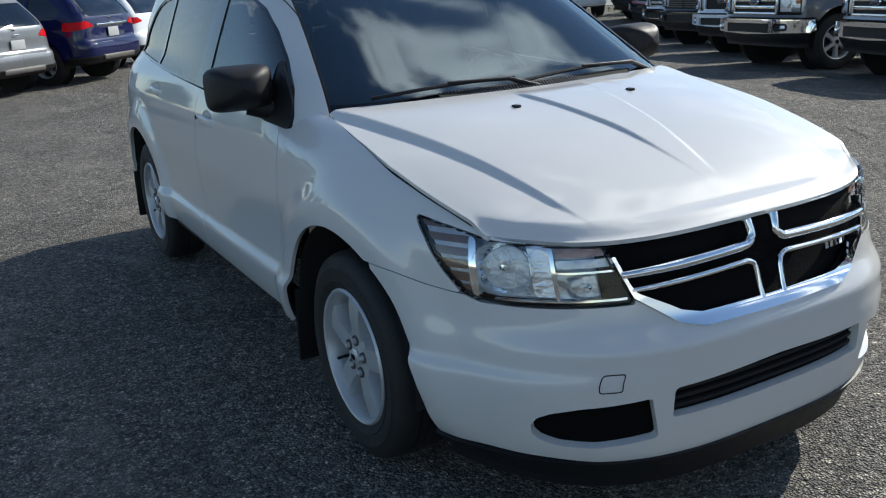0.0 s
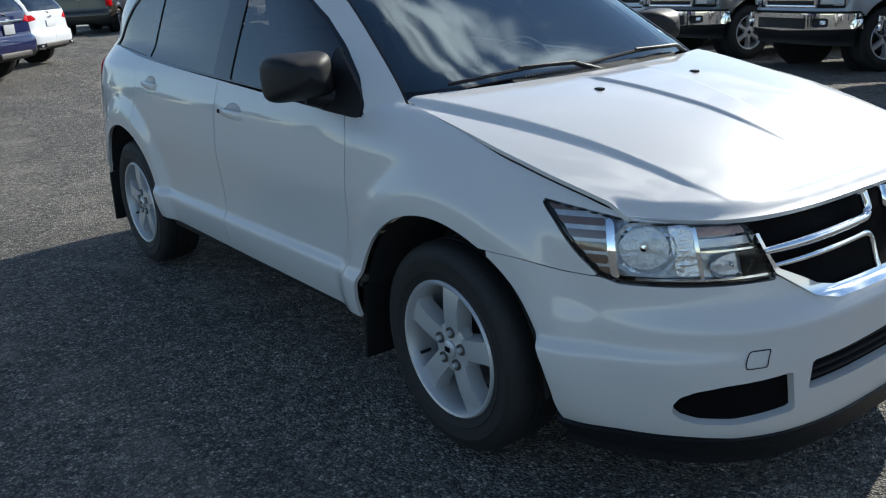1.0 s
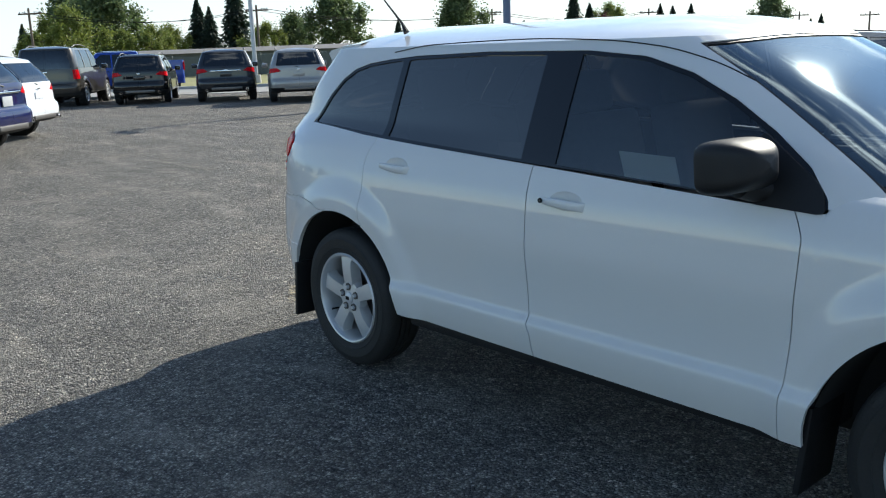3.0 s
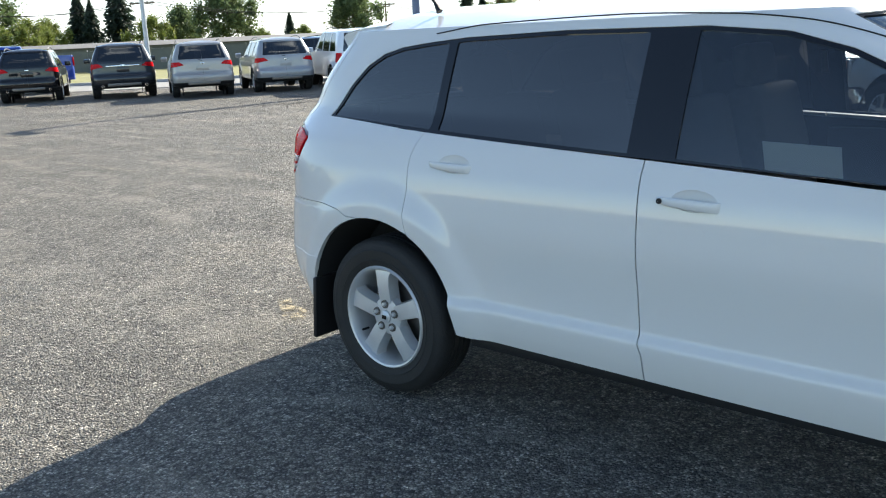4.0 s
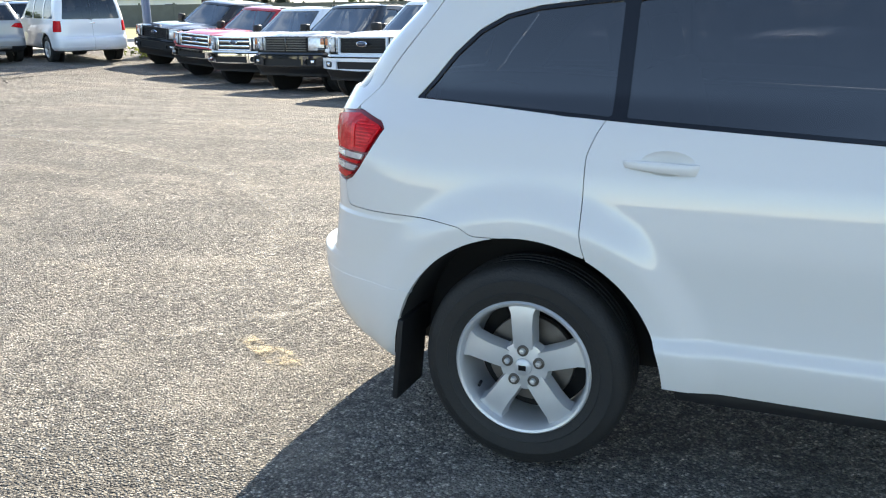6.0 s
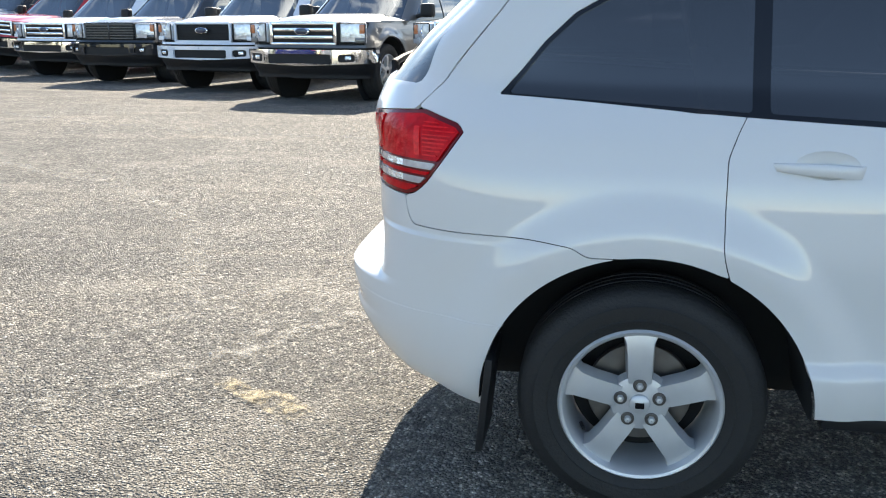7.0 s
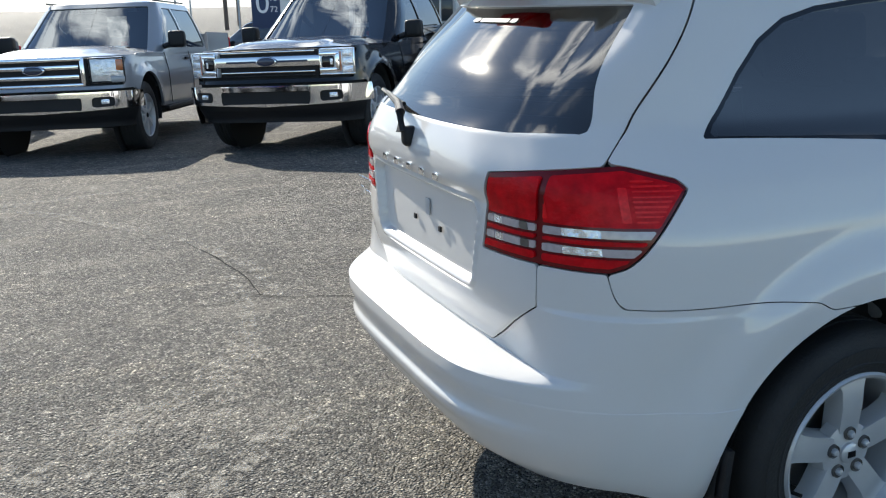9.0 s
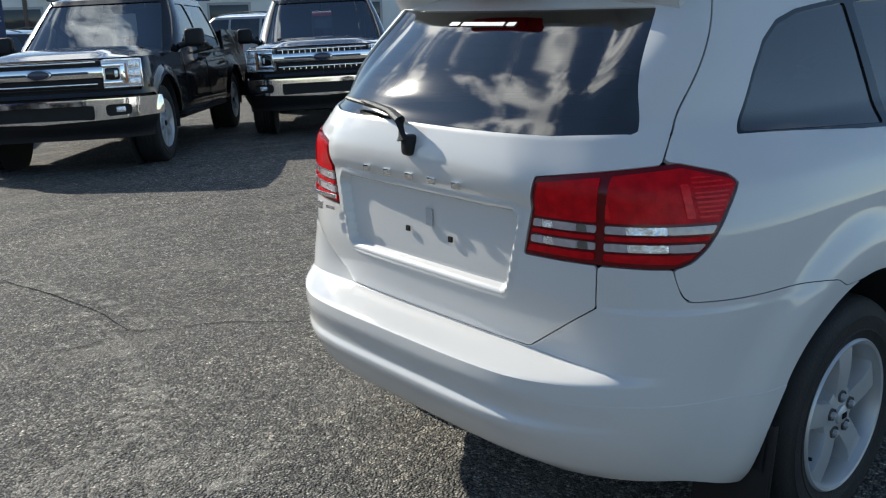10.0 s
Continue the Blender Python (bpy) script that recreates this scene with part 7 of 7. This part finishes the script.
low_house("low grey-roofed building behind the fence", -62, 38, 34, 7, 1.7, M_FENCE, 0.35)
low_house("low pale bungalow with a grey roof", -61, 66, 11, 7, 1.9, M_SIDING, 0.8, 45)


def utility_pole(x, y, h, arms=1, mat=None, r=0.14):
    t = thing("utility_pole", "tall wooden utility pole with a crossarm", "utility pole", "utility poles", at=pose(x, y, 0, 0, 0, 35))
    part("pole", tube([(0, 0, 0), (0, 0, h * 0.5), (0, 0, h)], [r, r * 0.85, r * 0.7], 10), M_WOOD, t)
    for k in range(arms):
        part("crossarm", box(2.4, 0.12, 0.14, (0, 0.12, h - 0.5 - 0.9 * k), 0.01), M_WOOD, t)
        for q in (-1.05, -0.5, 0.5, 1.05):
            part("insulator", moved(lathe([(0.03, 0), (0.06, 0.05), (0.03, 0.16)], 8), pose(q, 0.12, h - 0.43 - 0.9 * k, 90)), M_POLE, t)
    return (x, y, h)


heads = []
for px, py, pz in ((-50.2, 13.4, 4.3), (-45.3, 24.3, 4.2), (-47.8, 45.6, 4.1), (-42.1, 57.1, 3.8), (-35.1, 67.4, 3.2), (-30.5, 69.6, 3.0), (-49.0, 46.3, 4.0)):
    heads.append(utility_pole(px * FAR, (py + 2) * FAR - 2, 1.55 + (pz - 1.55) * FAR))
for px, py in ((2.1, 57.4), (7.6, 56.7), (10.3, 66.3), (13.1, 55.3)):
    utility_pole(px, py, 9.0)
for a, b in ((0, 1), (1, 2), (2, 3)):
    for q in (-0.8, 0.8):
        pa, pb = Vector(heads[a]) + Vector((q * 0.8, q * 0.5, -0.35)), Vector(heads[b]) + Vector((q * 0.8, q * 0.5, -0.35))
        pts = [pa.lerp(pb, t) - Vector((0, 0, 1.1 * 4 * t * (1 - t))) for t in np.linspace(0, 1, 14)]
        tagged(part("power_line", tube(pts, 0.025, 5), M_DARK), "thin black power line between utility poles", "power line")

lamp_post = thing("light_pole", "tall galvanised light pole beyond the lane", "light pole", at=pose(-37.5, 19.4, 0))
part("pole", tube([(0, 0, 0), (0, 0, 4), (0, 0, 9)], [0.12, 0.10, 0.07], 12), M_POLE, lamp_post)
part("base", tube([(0, 0, 0), (0, 0, 0.5)], 0.25, 12), M_CONC, lamp_post)
part("lamp_head", box(0.8, 0.3, 0.15, (0.5, 0, 9.0), 0.04), M_POLE, lamp_post)
sign_post = thing("lot_light_pole", "blue painted lot light pole with weeds at its foot", "light pole", at=pose(-20.0, 19.2, 0))
part("pole", tube([(0, 0, 0), (0, 0, 4), (0, 0, 9)], 0.13, 14), M_BLUEPOLE, sign_post)
part("base", tube([(0, 0, 0), (0, 0, 0.55)], 0.32, 14), M_CONC, sign_post)
part("lamp_head", box(0.9, 0.35, 0.15, (0.5, 0, 9.0), 0.04), M_POLE, sign_post)
weeds = part("weeds", leaves([(-19.8 + rnd.uniform(-0.7, 0.7), 19.0 + rnd.uniform(-0.7, 0.7), 0.12, 0.25) for _ in range(14)], 0.06, 30), M_LIME, sharp=180)
tagged(weeds, "dry green weeds round the pole base", "weeds", kind="stuff")

# dealership side: building, banners and vehicles behind the pickups
GZ = slope(10, 30)
hall = thing("dealership_building", "long pale grey dealership building with white fascia", "building", at=pose(33, 50, GZ, 0, 0, -32))
part("wall", box(46, 12, 5.2, (0, 0, 2.6), 0.03), M_SIDING, hall)
part("roof", box(46.8, 12.8, 0.5, (0, 0, 5.4), 0.05), M_CONC, hall)
part("fascia", box(14, 0.4, 1.6, (-12, -6.3, 3.6), 0.03), M_WHITEBAR, hall, "white sign fascia")
for k in range(11):
    win = part("window", box(2.6, 0.12, 1.7, (-20 + 4.0 * k, -6.03, 1.5), 0.02), M_CONC, hall)
    part("pane", box(2.3, 0.04, 1.4, (-20 + 4.0 * k, -6.10, 1.5), 0.01), M_PANE, win)
part("door", box(1.2, 0.12, 2.1, (-2, -6.04, 1.05), 0.02), M_PANE, hall)

M_BANNER = material("blue_banner", (0.03, 0.05, 0.11), 0.7, var=0.1, scale=3)
for bx, by, top in ((0.67, 27.4, 3.4), (1.11, 27.3, 3.4), (2.17, 25.1, 3.0), (2.6, 25.0, 3.0), (8.66, 25.1, 2.9), (9.1, 24.9, 2.9)):
    z0 = slope(bx, by)
    b = thing("feather_banner", "dark blue vertical banner on a pole", "banner", "lot banners", at=pose(bx, by, z0, 0, 0, rnd.uniform(-25, 5)))
    part("pole", tube([(0, 0, 0), (0, 0, top + 0.6 - z0)], 0.03, 8), M_POLE, b)
    cloth = part("cloth", box(0.46, 0.02, 1.7, (0.26, 0, top - 0.3 - z0), 0.005, 1), M_BANNER, b)
    for k in range(4):
        part("lettering_bar", box(0.10, 0.03, 0.25, (0.26, 0, top - 0.9 - z0 + 0.36 * k), 0.004, 1), M_WHITEBAR, cloth)
zs = slope(2.05, 21.0)
offer = thing("offer_sign", "dark board sign with large white zero percent lettering", "sign", at=pose(2.05, 21.0, zs, 0, 0, -14))
part("board", box(0.72, 0.06, 1.25, (0, 0, 1.55 - zs + 0.02), 0.01), M_BANNER, offer)
for q in (-0.3, 0.3):
    part("leg", tube([(q, 0, 0), (q, 0, 1.0 - zs)], 0.025, 8), M_POLE, offer)
for body, size, lx, lz in (("0", 0.72, -0.26, 1.33), ("%", 0.28, 0.10, 1.62), ("72", 0.20, 0.10, 1.35)):
    cu_ = bpy.data.curves.new("lettering", "FONT")
    cu_.body, cu_.size, cu_.extrude = body, size, 0.004
    cu_.materials.append(M_WHITEBAR)
    ob = new("lettering", cu_)
    ob.parent = offer
    ob.matrix_basis = pose(lx, -0.036, lz - zs, 90, 0, 0)

pickup("bright blue pickup truck parked side-on beyond the lane", P_BRIGHT, -35.1, 11.2, 244.5, "plain")
suv("dark suv parked beyond the lane", P_DKGREY, -27.0, 20.3, 226)
suv("silver suv parked behind the pickups", P_SILVER, 7.6, 19.4, 120, boxy=True)
suv("black suv parked behind the pickups", P_BLACK, 2.6, 23.0, 120)
pickup("dark red pickup truck parked behind the black one", P_RED, 8.2, 16.4, 236, "frame")

# tar lines, cracks and pale wear marks on the asphalt
M_TAR = material("tar_seal", (0.03, 0.03, 0.03), 1.0, var=0.3, scale=10, spec=0.05)


def ribbon(pts, width, z=0.0):
    vs, fs = [], []
    pts = [Vector((*p, 0)) for p in pts]
    out = []
    for a, b in zip(pts, pts[1:]):
        k = max(2, int((b - a).length / 0.15))
        out += [a.lerp(b, i / k) for i in range(k)]
    out.append(pts[-1])
    for i, p in enumerate(out):
        d = (out[min(i + 1, len(out) - 1)] - out[max(i - 1, 0)]).normalized()
        n = Vector((-d.y, d.x, 0))
        j = 0.05 * noise.noise(p * 1.7) + 0.015 * noise.noise(p * 9)
        w = width * (0.6 + 0.8 * abs(noise.noise(p * 4 + Vector((5, 1, 0)))))
        for s in (-1, 1):
            q = p + n * (j + s * w / 2)
            vs.append((q.x, q.y, slope(q.x, q.y) + 0.004 + z))
    for i in range(len(out) - 1):
        fs.append((2 * i, 2 * i + 2, 2 * i + 3, 2 * i + 1))
    return vs, fs


for pts, w in (
    ([(-18.9, 5.2), (-18.8, 6.5), (-18.35, 8.4), (-18.2, 10.4), (-18.1, 13.3), (-17.6, 14.6)], 0.07),
    ([(-18.8, 6.4), (-17.7, 7.4), (-17.9, 8.2)], 0.045),
    ([(-18.2, 12.9), (-17.8, 11.6), (-17.2, 11.2)], 0.045),
    ([(-2.55, 3.7), (-2.42, 3.15), (-2.39, 2.6), (-2.35, 2.28), (-2.19, 2.15), (-1.95, 2.04), (-1.65, 1.77), (-1.1, 1.6)], 0.010),
    ([(-2.35, 2.28), (-2.6, 2.2), (-2.8, 2.3)], 0.008),
    ([(-1.3, 5.25), (-0.74, 4.83), (0.13, 4.4)], 0.012),
):
    tagged(part("tar_crack", ribbon(pts, w), M_TAR), "dark irregular crack in the asphalt", "crack", kind="structure")


def dust(name, color, cover):
    """Loose sand that lies in a thin, broken film."""
    m = material(name, color, 0.95, var=0.35, scale=60, bump=0.5, bump_scale=200, spec=0.1)
    nt = m.node_tree
    tc = nt.nodes.new("ShaderNodeTexCoord")
    no = nt.nodes.new("ShaderNodeTexNoise")
    no.inputs["Scale"].default_value, no.inputs["Detail"].default_value, no.inputs["Roughness"].default_value = 11.0, 12.0, 0.8
    nt.links.new(tc.outputs["Object"], no.inputs["Vector"])
    mr = nt.nodes.new("ShaderNodeMapRange")
    mr.inputs[1].default_value, mr.inputs[2].default_value, mr.inputs[3].default_value, mr.inputs[4].default_value = 0.48, 0.66, 0.0, cover
    nt.links.new(no.outputs["Fac"], mr.inputs[0])
    nt.links.new(mr.outputs[0], nt.nodes["Principled BSDF"].inputs["Alpha"])
    return m


M_SAND = dust("pale_dust", (0.52, 0.49, 0.43), 0.62)
M_TAN = dust("tan_sand", (0.50, 0.42, 0.28), 0.9)
for pts, w in (
    ([(-4.6, 6.6), (-3.75, 5.45), (-3.05, 4.57), (-2.5, 3.62), (-2.3, 2.94), (-2.28, 2.2)], 0.16),
    ([(-3.6, 0.55), (-3.37, 0.80), (-3.11, 1.0), (-2.87, 1.15), (-2.66, 1.53), (-2.5, 2.0), (-2.42, 2.7)], 0.13),
    ([(-3.7, -0.6), (-3.33, -0.20), (-3.07, 0.04), (-2.92, 0.34), (-2.72, 0.56), (-2.45, 0.75)], 0.14),
    ([(-3.8, 0.1), (-3.39, 0.53), (-3.11, 0.92), (-2.82, 1.13), (-2.5, 1.5)], 0.12),
    ([(-3.2, -0.1), (-3.05, 0.35), (-2.8, 0.84), (-2.51, 1.78)], 0.10),
    ([(-9.5, 7.0), (-7.5, 6.1), (-5.6, 5.6), (-3.6, 5.5), (-1.6, 5.9)], 0.22),
    ([(-10.5, 4.6), (-8.0, 4.2), (-5.5, 3.2), (-4.2, 2.0), (-3.6, 0.7)], 0.20),
):
    tagged(part("dust_streak", ribbon(pts, w, 0.002), M_SAND), "pale dusty tyre streak across the asphalt", "dust streak", kind="structure")
tagged(part("sand_patch", ribbon([(-3.03, -0.22), (-2.9, -0.30), (-2.75, -0.37), (-2.62, -0.46)], 0.14, 0.003), M_TAN), "small patch of tan sand on the asphalt", "sand patch", kind="structure")

stones = [[], []]
for _ in range(420):
    x, y = rnd.uniform(-7, 3.2), rnd.uniform(-3.2, 4.5)
    r = rnd.uniform(0.003, 0.008)
    n = len(stones[0])
    a = rnd.uniform(0, 3)
    for k in range(5):
        stones[0].append((x + r * math.cos(a + k * 1.256) * rnd.uniform(0.7, 1.2), y + r * math.sin(a + k * 1.256) * rnd.uniform(0.7, 1.2), 0.001))
    stones[0].append((x, y, r * 0.8))
    stones[1] += [(n + k, n + (k + 1) % 5, n + 5) for k in range(5)]
M_STONE = material("pale_stone", (0.45, 0.43, 0.40), 0.8, var=0.3, scale=30)
tagged(part("loose_gravel", stones, M_STONE), "scattered small pale stones on the asphalt", "gravel", kind="stuff")
